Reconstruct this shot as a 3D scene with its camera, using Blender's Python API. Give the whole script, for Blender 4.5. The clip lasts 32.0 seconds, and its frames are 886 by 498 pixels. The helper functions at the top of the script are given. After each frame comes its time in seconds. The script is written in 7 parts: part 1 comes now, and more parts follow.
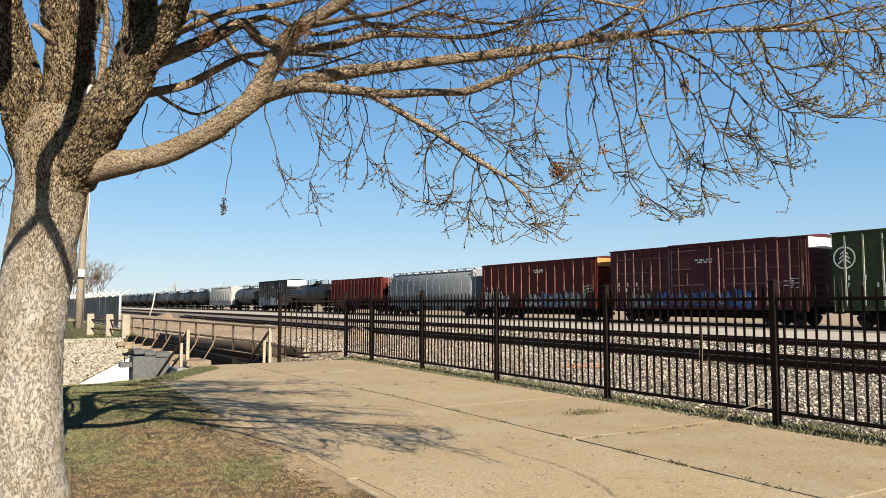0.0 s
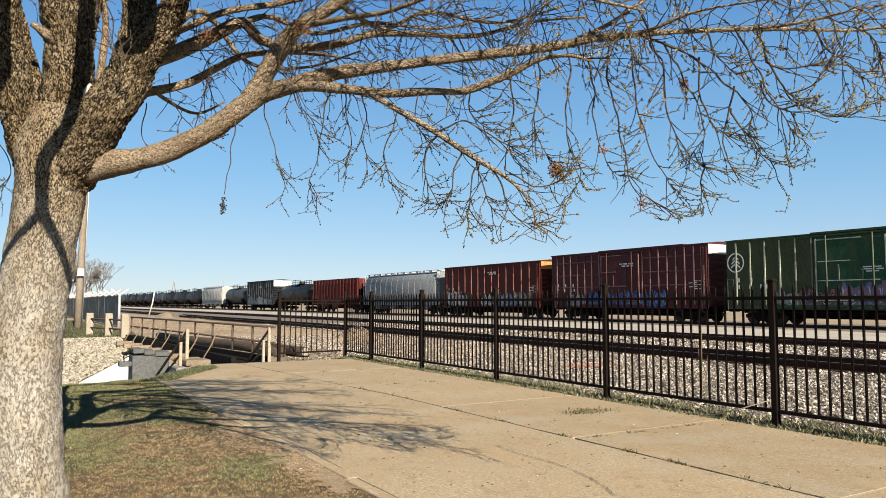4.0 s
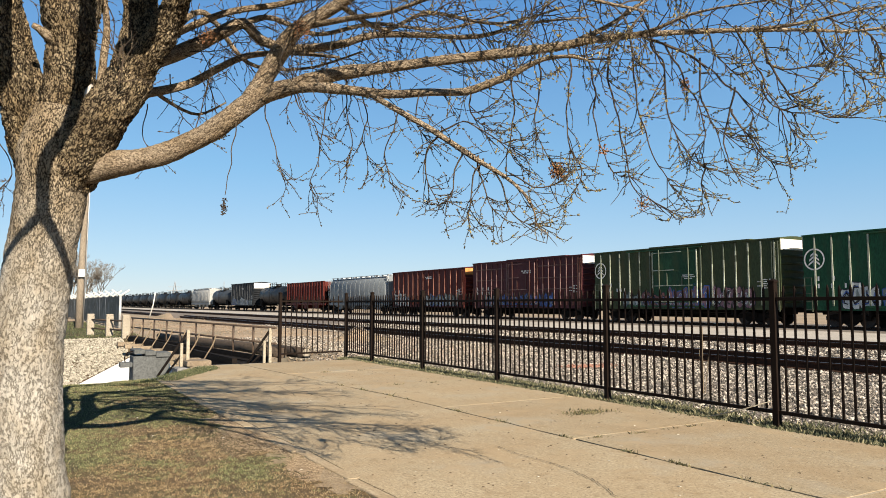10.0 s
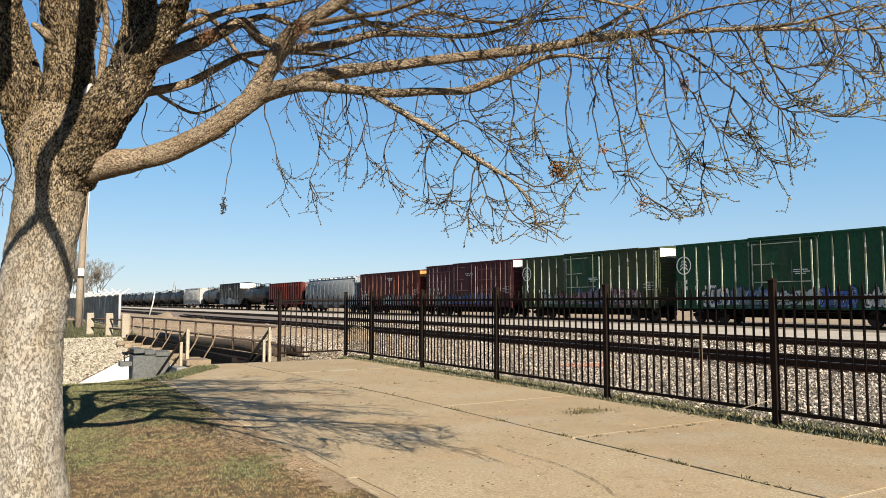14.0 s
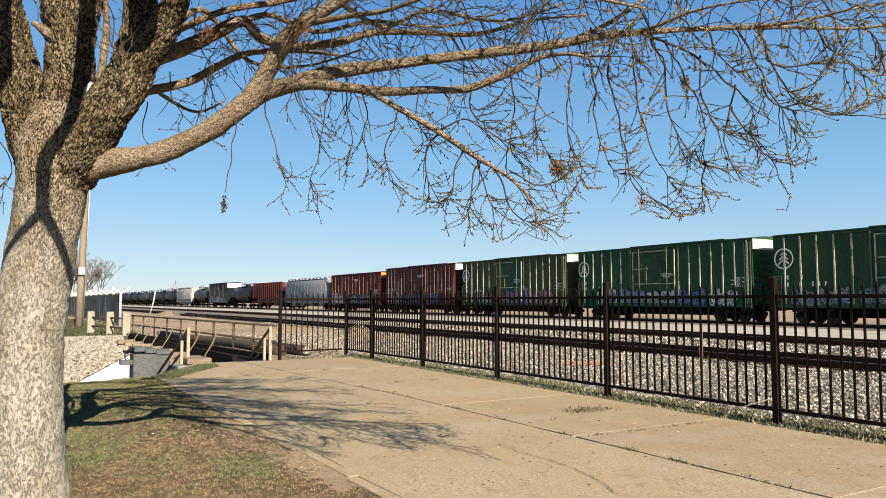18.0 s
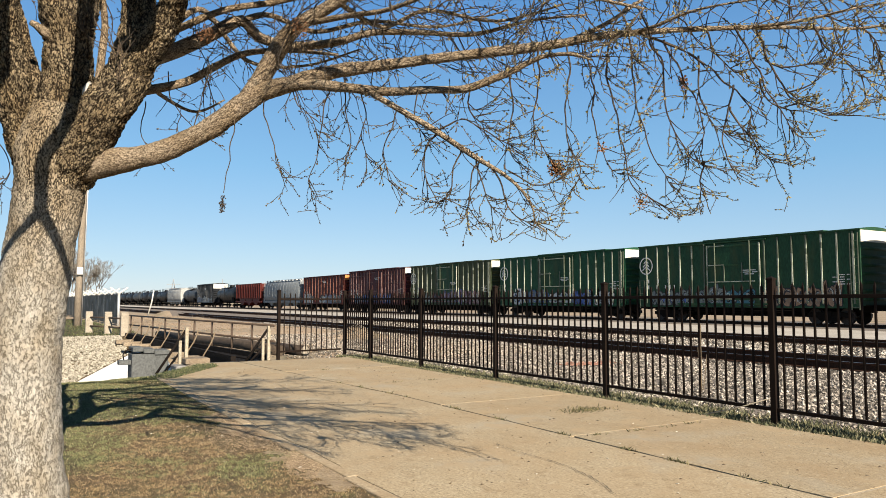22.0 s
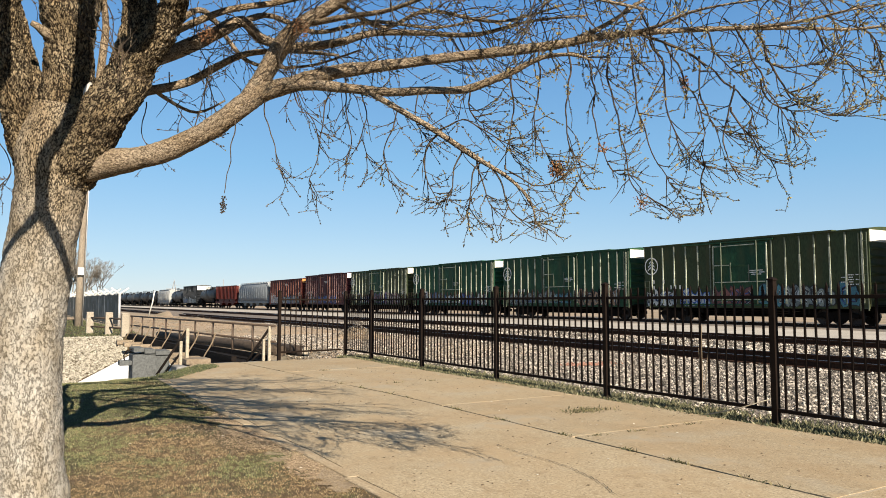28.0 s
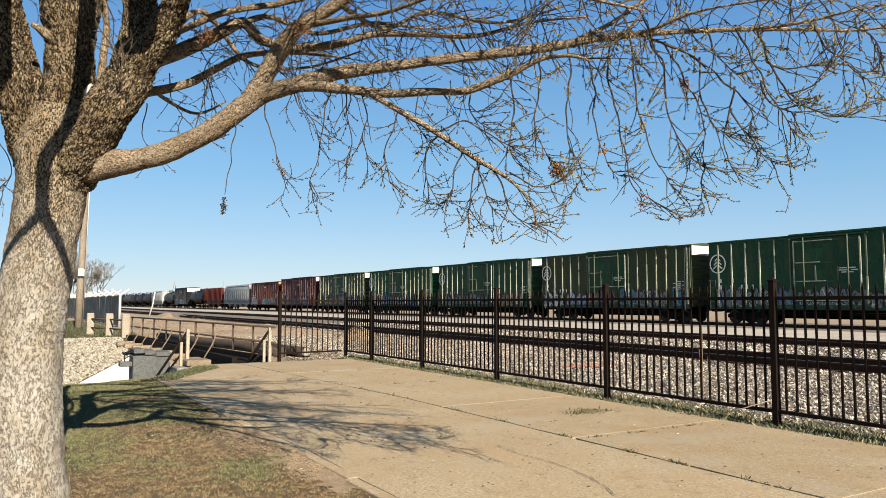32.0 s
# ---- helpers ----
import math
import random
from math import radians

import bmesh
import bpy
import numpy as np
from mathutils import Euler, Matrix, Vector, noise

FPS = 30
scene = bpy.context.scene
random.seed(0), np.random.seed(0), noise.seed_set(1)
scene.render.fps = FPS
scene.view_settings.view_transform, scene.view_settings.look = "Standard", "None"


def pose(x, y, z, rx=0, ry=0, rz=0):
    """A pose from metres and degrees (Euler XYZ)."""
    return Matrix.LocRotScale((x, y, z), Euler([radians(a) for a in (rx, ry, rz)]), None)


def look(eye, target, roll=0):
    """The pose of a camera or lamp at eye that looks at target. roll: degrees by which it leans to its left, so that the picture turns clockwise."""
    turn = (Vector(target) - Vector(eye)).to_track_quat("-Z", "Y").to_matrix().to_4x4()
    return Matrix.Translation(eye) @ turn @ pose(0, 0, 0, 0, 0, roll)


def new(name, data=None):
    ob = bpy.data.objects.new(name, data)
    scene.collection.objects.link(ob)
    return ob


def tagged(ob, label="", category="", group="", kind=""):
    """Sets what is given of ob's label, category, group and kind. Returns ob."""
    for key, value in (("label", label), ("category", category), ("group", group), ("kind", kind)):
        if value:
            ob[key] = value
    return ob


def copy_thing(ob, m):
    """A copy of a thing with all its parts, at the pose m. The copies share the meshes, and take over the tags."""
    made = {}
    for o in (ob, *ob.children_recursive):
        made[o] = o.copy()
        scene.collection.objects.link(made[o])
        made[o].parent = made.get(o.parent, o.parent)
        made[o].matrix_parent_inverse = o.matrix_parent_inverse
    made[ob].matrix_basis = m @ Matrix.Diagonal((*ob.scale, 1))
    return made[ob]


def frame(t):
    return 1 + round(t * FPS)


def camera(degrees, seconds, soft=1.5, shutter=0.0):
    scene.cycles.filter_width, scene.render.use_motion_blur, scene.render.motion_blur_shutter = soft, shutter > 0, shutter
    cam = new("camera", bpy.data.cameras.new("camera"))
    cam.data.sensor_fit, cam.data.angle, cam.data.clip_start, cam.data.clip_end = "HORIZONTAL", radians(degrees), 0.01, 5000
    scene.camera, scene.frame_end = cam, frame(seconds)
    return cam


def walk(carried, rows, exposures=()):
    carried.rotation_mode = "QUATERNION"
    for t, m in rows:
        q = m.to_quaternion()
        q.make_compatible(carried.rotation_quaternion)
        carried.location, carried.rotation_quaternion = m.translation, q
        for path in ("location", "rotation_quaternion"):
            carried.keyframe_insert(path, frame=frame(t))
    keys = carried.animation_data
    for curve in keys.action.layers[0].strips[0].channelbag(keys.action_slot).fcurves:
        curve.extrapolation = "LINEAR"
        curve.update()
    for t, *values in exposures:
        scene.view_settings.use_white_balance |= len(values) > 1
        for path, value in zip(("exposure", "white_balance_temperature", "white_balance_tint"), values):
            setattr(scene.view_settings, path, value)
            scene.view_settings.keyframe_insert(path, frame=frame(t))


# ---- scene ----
cam = camera(62.58, 32.0, soft=0.6)
walk(cam, [
    (0, pose(0, 0, 1.3, 94.280, 0, 59.250)), (0.5, pose(0, 0, 1.3, 94.212, 0, 59.213)), (1, pose(0, 0, 1.3, 94.219, 0, 59.243)), (1.5, pose(0, 0, 1.3, 94.280, 0, 59.257)),
    (2, pose(0, 0, 1.3, 94.280, 0, 59.228)), (2.5, pose(0, 0, 1.3, 94.212, 0, 59.243)), (3, pose(0, 0, 1.3, 94.227, 0, 59.213)), (3.5, pose(0, 0, 1.3, 94.219, 0, 59.198)),
    (5.5, pose(0, 0, 1.3, 94.219, 0, 59.243)), (6, pose(0, 0, 1.3, 94.212, 0, 59.235)), (6.5, pose(0, 0, 1.3, 94.212, 0, 59.235)), (7, pose(0, 0, 1.3, 94.212, 0, 59.235)),
    (7.5, pose(0, 0, 1.3, 94.212, 0, 59.235)), (8, pose(0, 0, 1.3, 94.152, 0, 59.220)), (8.5, pose(0, 0, 1.3, 94.272, 0, 59.235)), (9, pose(0, 0, 1.3, 94.212, 0, 59.243)),
    (9.5, pose(0, 0, 1.3, 94.212, 0, 59.243)), (10, pose(0, 0, 1.3, 94.280, 0, 59.265)), (10.5, pose(0, 0, 1.3, 94.272, 0, 59.273)),
    (11, pose(0, 0, 1.3, 94.272, 0, 59.288)), (11.5, pose(0, 0, 1.3, 94.242, 0, 59.257)), (12, pose(0, 0, 1.3, 94.272, 0, 59.220)),
    (12.5, pose(0, 0, 1.3, 94.144, 0, 59.280)), (13, pose(0, 0, 1.3, 94.212, 0, 59.257)), (13.5, pose(0, 0, 1.3, 94.212, 0, 59.273)),
    (14, pose(0, 0, 1.3, 94.212, 0, 59.235)), (14.5, pose(0, 0, 1.3, 94.204, 0, 59.220)), (16.5, pose(0, 0, 1.3, 94.204, 0, 59.213)),
    (17, pose(0, 0, 1.3, 94.144, 0, 59.258)), (17.5, pose(0, 0, 1.3, 94.197, 0, 59.175)), (18, pose(0, 0, 1.3, 94.098, 0, 59.273)),
    (18.5, pose(0, 0, 1.3, 94.137, 0, 59.175)), (19, pose(0, 0, 1.3, 94.090, 0, 59.288)), (19.5, pose(0, 0, 1.3, 94.204, 0, 59.213)),
    (20, pose(0, 0, 1.3, 94.022, 0, 59.288)), (20.5, pose(0, 0, 1.3, 94.212, 0, 59.168)), (21, pose(0, 0, 1.3, 94.197, 0, 59.327)),
    (21.5, pose(0, 0, 1.3, 94.038, 0, 59.228)), (22, pose(0, 0, 1.3, 94.098, 0, 59.160)), (22.5, pose(0, 0, 1.3, 94.091, 0, 59.137)),
    (23, pose(0, 0, 1.3, 94.174, 0, 59.160)), (23.5, pose(0, 0, 1.3, 94.129, 0, 59.160)), (24, pose(0, 0, 1.3, 94.227, 0, 59.183)),
    (24.5, pose(0, 0, 1.3, 94.144, 0, 59.265)), (25, pose(0, 0, 1.3, 94.189, 0, 59.251)), (25.5, pose(0, 0, 1.3, 94.189, 0, 59.213)),
    (27.5, pose(0, 0, 1.3, 94.212, 0, 59.250)), (28, pose(0, 0, 1.3, 94.136, 0, 59.213)), (28.5, pose(0, 0, 1.3, 94.197, 0, 59.250)),
    (29, pose(0, 0, 1.3, 94.235, 0, 59.235)), (29.5, pose(0, 0, 1.3, 94.144, 0, 59.228)), (30, pose(0, 0, 1.3, 94.212, 0, 59.228)),
    (30.5, pose(0, 0, 1.3, 94.152, 0, 59.235)), (31, pose(0, 0, 1.3, 94.212, 0, 59.213)), (31.5, pose(0, 0, 1.3, 94.152, 0, 59.206)),
    (32, pose(0, 0, 1.3, 94.227, 0, 59.243)),
])

# ---------------------------------------------------------------- light
SUN_EL, SUN_AZ = radians(28.0), radians(-3.0)      # height of the sun, turn from +X towards +Y
world = bpy.data.worlds.new("sky")
scene.world = world
world.use_nodes = True
wn = world.node_tree
sky = wn.nodes.new("ShaderNodeTexSky")
sky.sky_type, sky.sun_disc = "NISHITA", False
sky.sun_elevation, sky.sun_rotation = SUN_EL, math.pi / 2 - SUN_AZ
sky.air_density, sky.dust_density, sky.ozone_density = 1.0, 0.0, 2.5
wn.nodes["Background"].inputs["Strength"].default_value = 0.060
tone = wn.nodes.new("ShaderNodeHueSaturation")
tone.inputs["Saturation"].default_value = 1.2
wn.links.new(sky.outputs[0], tone.inputs["Color"])
haze = wn.nodes.new("ShaderNodeMixRGB")
haze.inputs[0].default_value = 0.78
way = wn.nodes.new("ShaderNodeTexCoord")
up = wn.nodes.new("ShaderNodeSeparateXYZ")
wn.links.new(way.outputs["Generated"], up.inputs[0])
deep = wn.nodes.new("ShaderNodeValToRGB")        # paler at the horizon, deeper overhead
deep.color_ramp.elements[0].color, deep.color_ramp.elements[1].color = (0.42, 0.545, 0.69, 1), (0.016, 0.032, 0.06, 1)
deep.color_ramp.elements.new(0.18).color = (0.21, 0.425, 0.66, 1)
deep.color_ramp.elements.new(0.40).color = (0.095, 0.255, 0.54, 1)
deep.color_ramp.elements.new(0.58).color = (0.05, 0.105, 0.19, 1)
wn.links.new(up.outputs[2], deep.inputs[0])
lift = wn.nodes.new("ShaderNodeMixRGB")
lift.blend_type = "MULTIPLY"
lift.inputs[0].default_value, lift.inputs[2].default_value = 1.0, (9.5, 9.5, 9.5, 1)
wn.links.new(deep.outputs[0], lift.inputs[1])
wn.links.new(lift.outputs[0], haze.inputs[2])
wn.links.new(tone.outputs[0], haze.inputs[1])
wn.links.new(haze.outputs[0], wn.nodes["Background"].inputs["Color"])
sun_data = bpy.data.lights.new("sun", "SUN")
sun_data.energy, sun_data.angle, sun_data.color = 5.0, radians(0.3), (1.0, 0.89, 0.73)
sun_dir = Vector((math.cos(SUN_EL) * math.cos(SUN_AZ), math.cos(SUN_EL) * math.sin(SUN_AZ), math.sin(SUN_EL)))
sun = new("sun", sun_data)
sun.matrix_world = look(tuple(sun_dir * 50), (0, 0, 0))
scene.view_settings.exposure = 1.12


# ---------------------------------------------------------------- materials
def mat(name, c1, c2=None, rough=0.8, metal=0.0, scale=4.0, fine=40.0, bump=0.15, dirt=None, dirt_amount=0.5, dirt_scale=0.8, rand=0.0, spec=0.4, stretch=(1, 1, 1), dist=0.01):
    """A surface with two scales of colour variation, a stain layer and fine relief."""
    m = bpy.data.materials.new(name)
    m.use_nodes = True
    nt = m.node_tree
    b = nt.nodes["Principled BSDF"]
    b.inputs["Roughness"].default_value, b.inputs["Metallic"].default_value = rough, metal
    b.inputs["Specular IOR Level"].default_value = spec
    co = nt.nodes.new("ShaderNodeTexCoord")
    mp = nt.nodes.new("ShaderNodeMapping")
    mp.inputs["Scale"].default_value = stretch
    nt.links.new(co.outputs["Object"], mp.inputs["Vector"])
    c2 = c2 or tuple(v * 0.7 for v in c1)

    def noise_tex(s, detail=4.0):
        n = nt.nodes.new("ShaderNodeTexNoise")
        n.inputs["Scale"].default_value, n.inputs["Detail"].default_value = s, detail
        nt.links.new(mp.outputs[0], n.inputs["Vector"])
        return n

    def ramp(src, lo, hi):
        r = nt.nodes.new("ShaderNodeMapRange")
        r.inputs["From Min"].default_value, r.inputs["From Max"].default_value = lo, hi
        nt.links.new(src, r.inputs["Value"])
        return r.outputs["Result"]

    def mix(f, a, c):
        x = nt.nodes.new("ShaderNodeMix")
        x.data_type = "RGBA"
        nt.links.new(f, x.inputs["Factor"]) if not isinstance(f, float) else None
        for s, v in ((6, a), (7, c)):
            if isinstance(v, tuple):
                x.inputs[s].default_value = (*v, 1)
            else:
                nt.links.new(v, x.inputs[s])
        return x.outputs[2]

    n1, n2 = noise_tex(scale), noise_tex(fine, 6.0)
    col = mix(ramp(n1.outputs["Fac"], 0.3, 0.7), c1, c2)
    col = mix(ramp(n2.outputs["Fac"], 0.35, 0.75), col, tuple(v * 0.55 for v in c2))
    if dirt:
        n3 = noise_tex(dirt_scale, 6.0)
        col = mix(ramp(n3.outputs["Fac"], 0.62 - dirt_amount * 0.3, 0.72), col, dirt)
    if rand:
        inf = nt.nodes.new("ShaderNodeObjectInfo")
        hs = nt.nodes.new("ShaderNodeHueSaturation")
        nt.links.new(col, hs.inputs["Color"])
        mr = nt.nodes.new("ShaderNodeMapRange")
        mr.inputs["To Min"].default_value, mr.inputs["To Max"].default_value = 1 - rand, 1 + rand
        nt.links.new(inf.outputs["Random"], mr.inputs["Value"])
        nt.links.new(mr.outputs[0], hs.inputs["Value"])
        col = hs.outputs[0]
    nt.links.new(col, b.inputs["Base Color"])
    if bump:
        bp = nt.nodes.new("ShaderNodeBump")
        bp.inputs["Strength"].default_value, bp.inputs["Distance"].default_value = bump, dist
        nt.links.new(n2.outputs["Fac"], bp.inputs["Height"])
        nt.links.new(bp.outputs[0], b.inputs["Normal"])
    return m


def island_mat(name, lo, hi, rough=0.9, stops=None):
    """Loose pieces joined in one mesh: each piece gets its own shade between colours."""
    m = bpy.data.materials.new(name)
    m.use_nodes = True
    nt = m.node_tree
    b = nt.nodes["Principled BSDF"]
    b.inputs["Roughness"].default_value = rough
    g = nt.nodes.new("ShaderNodeNewGeometry")
    r = nt.nodes.new("ShaderNodeValToRGB")
    r.color_ramp.elements[0].color, r.color_ramp.elements[1].color = (*lo, 1), (*hi, 1)
    for at, c in stops or ():
        r.color_ramp.elements.new(at).color = (*c, 1)
    nt.links.new(g.outputs["Random Per Island"], r.inputs[0])
    nt.links.new(r.outputs[0], b.inputs["Base Color"])
    return m


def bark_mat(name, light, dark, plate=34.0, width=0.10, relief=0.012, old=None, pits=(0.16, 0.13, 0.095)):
    """Plated bark: flaky ridges with dark cracks between, laid along the limb; old gives the foot a greyer colour and
    narrower, paler cracks.
    """
    m = bpy.data.materials.new(name)
    m.use_nodes = True
    nt = m.node_tree
    b = nt.nodes["Principled BSDF"]
    b.inputs["Roughness"].default_value = 0.95
    b.inputs["Specular IOR Level"].default_value = 0.12
    at = nt.nodes.new("ShaderNodeAttribute")
    at.attribute_name = "grain"

    def link(v, socket):
        if isinstance(v, (int, float)):
            socket.default_value = v
        elif isinstance(v, tuple):
            socket.default_value = (*v, 1)
        else:
            nt.links.new(v, socket)

    def math_node(op, p, q):
        x = nt.nodes.new("ShaderNodeMath")
        x.operation = op
        link(p, x.inputs[0])
        link(q, x.inputs[1])
        return x.outputs[0]

    def span(v, lo, hi, t0=0.0, t1=1.0):
        r = nt.nodes.new("ShaderNodeMapRange")
        for k, w in (("Value", v), ("From Min", lo), ("From Max", hi), ("To Min", t0), ("To Max", t1)):
            link(w, r.inputs[k])
        return r.outputs["Result"]

    def mix(f, p, q, kind="MIX"):
        x = nt.nodes.new("ShaderNodeMixRGB")
        x.blend_type = kind
        for v, k in ((f, 0), (p, 1), (q, 2)):
            link(v, x.inputs[k])
        return x.outputs[0]

    def grain(sx, sz):
        mp = nt.nodes.new("ShaderNodeMapping")
        mp.inputs["Scale"].default_value = (sx, sx, sz)
        nt.links.new(at.outputs["Vector"], mp.inputs["Vector"])
        return mp.outputs[0]

    def cloud(vec, detail, warp=0.0):
        n = nt.nodes.new("ShaderNodeTexNoise")
        n.inputs["Scale"].default_value, n.inputs["Detail"].default_value, n.inputs["Distortion"].default_value = 1.0, detail, warp
        nt.links.new(vec, n.inputs["Vector"])
        return n.outputs

    bend = cloud(grain(plate * 0.8, plate * 0.5), 4.0)["Color"]
    shifted = nt.nodes.new("ShaderNodeVectorMath")
    shifted.operation = "MULTIPLY_ADD"
    nt.links.new(bend, shifted.inputs[0])
    shifted.inputs[1].default_value = (2.1, 2.1, 2.1)
    nt.links.new(grain(plate, plate * 0.40), shifted.inputs[2])
    cells = nt.nodes.new("ShaderNodeTexVoronoi")
    cells.feature = "DISTANCE_TO_EDGE"
    cells.inputs["Scale"].default_value = 1.0
    nt.links.new(shifted.outputs[0], cells.inputs["Vector"])
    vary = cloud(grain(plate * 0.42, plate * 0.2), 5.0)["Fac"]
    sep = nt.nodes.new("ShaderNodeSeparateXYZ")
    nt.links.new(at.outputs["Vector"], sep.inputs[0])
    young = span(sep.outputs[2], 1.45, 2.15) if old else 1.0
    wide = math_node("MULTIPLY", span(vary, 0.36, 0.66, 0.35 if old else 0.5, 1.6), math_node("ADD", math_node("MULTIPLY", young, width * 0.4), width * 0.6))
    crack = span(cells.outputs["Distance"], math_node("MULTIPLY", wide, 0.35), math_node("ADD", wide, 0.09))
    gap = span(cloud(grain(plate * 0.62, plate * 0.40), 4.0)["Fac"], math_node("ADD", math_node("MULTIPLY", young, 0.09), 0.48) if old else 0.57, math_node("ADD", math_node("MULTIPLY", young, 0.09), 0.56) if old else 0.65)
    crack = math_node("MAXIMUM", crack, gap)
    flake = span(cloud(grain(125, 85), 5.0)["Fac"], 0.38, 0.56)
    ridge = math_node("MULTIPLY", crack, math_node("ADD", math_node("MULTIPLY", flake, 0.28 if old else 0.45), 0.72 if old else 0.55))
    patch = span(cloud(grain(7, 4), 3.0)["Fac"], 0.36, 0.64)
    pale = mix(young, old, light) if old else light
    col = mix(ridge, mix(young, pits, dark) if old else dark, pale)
    col = mix(1.0, col, mix(patch, (0.78, 0.72, 0.62), (1, 0.99, 0.96)), "MULTIPLY")
    nt.links.new(col, b.inputs["Base Color"])
    bp = nt.nodes.new("ShaderNodeBump")
    bp.inputs["Strength"].default_value, bp.inputs["Distance"].default_value = 1.0, relief
    nt.links.new(ridge, bp.inputs["Height"])
    nt.links.new(bp.outputs[0], b.inputs["Normal"])
    return m


M_DIRT = mat("dry_dirt", (0.4536, 0.3402, 0.2308), (0.3564, 0.2633, 0.1741), 0.95, scale=0.6, fine=14, bump=0.5, dist=0.03, dirt=(0.1782, 0.1539, 0.0972), dirt_scale=0.25)
M_YARD = mat("yard_gravel", (0.27, 0.222, 0.183), (0.165, 0.136, 0.112), 0.95, scale=0.5, fine=22, bump=0.8, dist=0.04, dirt=(0.162, 0.1377, 0.1134), dirt_scale=0.12)
M_SOIL = mat("lawn_soil", (0.165, 0.105, 0.050), (0.075, 0.049, 0.022), 0.95, scale=1.6, fine=110, bump=1.0, dist=0.02, dirt=(0.0689, 0.0689, 0.0259), dirt_scale=0.9)


def concrete_mat(name):
    """Sun-bleached old concrete: broad stains, scuffs, pits and sandy grain."""
    m = mat(name, (0.482, 0.392, 0.260), (0.402, 0.322, 0.208), 0.92, scale=0.8, fine=45, bump=0.45, dist=0.006, spec=0.2, dirt=(0.3321, 0.243, 0.1417), dirt_amount=0.8, dirt_scale=1.2, rand=0.07)
    nt = m.node_tree
    b = nt.nodes["Principled BSDF"]
    src = b.inputs["Base Color"].links[0].from_socket
    co = nt.nodes.new("ShaderNodeTexCoord")
    for s, detail, lo, hi, colour, amount in ((7.0, 6.0, 0.55, 0.68, (0.2835, 0.2106, 0.1255), 0.7), (23.0, 4.0, 0.58, 0.68, (0.5994, 0.486, 0.324), 0.3), (70.0, 3.0, 0.595, 0.67, (0.1377, 0.0972, 0.0607), 0.85), (120.0, 3.0, 0.60, 0.66, (0.20, 0.145, 0.09), 0.7), (1.3, 6.0, 0.56, 0.70, (0.335, 0.295, 0.225), 0.6), (19.0, 8.0, 0.60, 0.66, (0.54, 0.45, 0.315), 0.3), (2.3, 8.0, 0.56, 0.63, (0.3726, 0.2794, 0.1701), 0.65), (34.0, 4.0, 0.63, 0.68, (0.2106, 0.1539, 0.0932), 0.7)):
        n = nt.nodes.new("ShaderNodeTexNoise")
        n.inputs["Scale"].default_value, n.inputs["Detail"].default_value = s, detail
        nt.links.new(co.outputs["Object"], n.inputs["Vector"])
        r = nt.nodes.new("ShaderNodeMapRange")
        r.inputs["From Min"].default_value, r.inputs["From Max"].default_value, r.inputs["To Max"].default_value = lo, hi, amount
        nt.links.new(n.outputs["Fac"], r.inputs["Value"])
        x = nt.nodes.new("ShaderNodeMixRGB")
        x.inputs[2].default_value = (*colour, 1)
        nt.links.new(r.outputs[0], x.inputs[0])
        nt.links.new(src, x.inputs[1])
        src = x.outputs[0]
    nt.links.new(src, b.inputs["Base Color"])
    return m


M_CONCRETE = concrete_mat("concrete")
M_EDGING = mat("edging_concrete", (0.5346, 0.4374, 0.2997), (0.4212, 0.324, 0.2025), 0.92, scale=2.5, fine=50, bump=0.4, dist=0.008, spec=0.2, dirt=(0.2916, 0.2025, 0.1134), dirt_amount=0.8, dirt_scale=2.2)
M_JOINT = mat("joint_sand", (0.10, 0.070, 0.040), (0.055, 0.040, 0.024), 0.95, fine=60)
M_PALEJOINT = mat("pale_joint_sand", (0.46, 0.378, 0.262), (0.40, 0.325, 0.222), 0.95, fine=60)
M_CRACK = mat("crack", (0.0891, 0.0689, 0.0446), (0.0567, 0.0446, 0.0324), 0.95, fine=60)
M_WHITE_CONC = mat("pale_concrete", (0.88, 0.87, 0.84), (0.82, 0.81, 0.78), 0.85, scale=1.0, fine=30, bump=0.1)
M_GREY_CONC = mat("grey_concrete", (0.2754, 0.2673, 0.2511), (0.2106, 0.2025, 0.1944), 0.9, scale=1.4, fine=30, bump=0.2)
M_IRON = mat("black_iron", (0.010, 0.0062, 0.0045), (0.016, 0.010, 0.007), 0.7, 0.0, scale=6, fine=70, bump=0.08, dist=0.002, spec=0.08)
M_RAIL = mat("rusty_rail", (0.070, 0.032, 0.018), (0.040, 0.019, 0.011), 0.85, 0.0, scale=3, fine=40, spec=0.15)
M_RAILTOP = mat("glint_rail_top", (0.30, 0.27, 0.24), (0.22, 0.19, 0.17), 0.38, 0.9, scale=3, fine=40, bump=0.05)
M_TIE = mat("weathered_tie", (0.081, 0.0607, 0.0446), (0.0527, 0.0405, 0.0308), 0.95, scale=3, fine=25, bump=0.5, rand=0.25)
M_WOOD = mat("old_timber", (0.2754, 0.2187, 0.1539), (0.1944, 0.1458, 0.0972), 0.9, scale=3, fine=26, bump=0.4, stretch=(0.3, 1, 1), rand=0.2)
M_DARKWOOD = mat("dark_timber", (0.05, 0.034, 0.024), (0.028, 0.02, 0.015), 0.9, scale=3, fine=26, bump=0.4, stretch=(0.3, 1, 1), rand=0.2)
M_PALEPOST = mat("pale_post_paint", (0.4212, 0.3726, 0.2835), (0.324, 0.2754, 0.2025), 0.8, scale=5, fine=30)
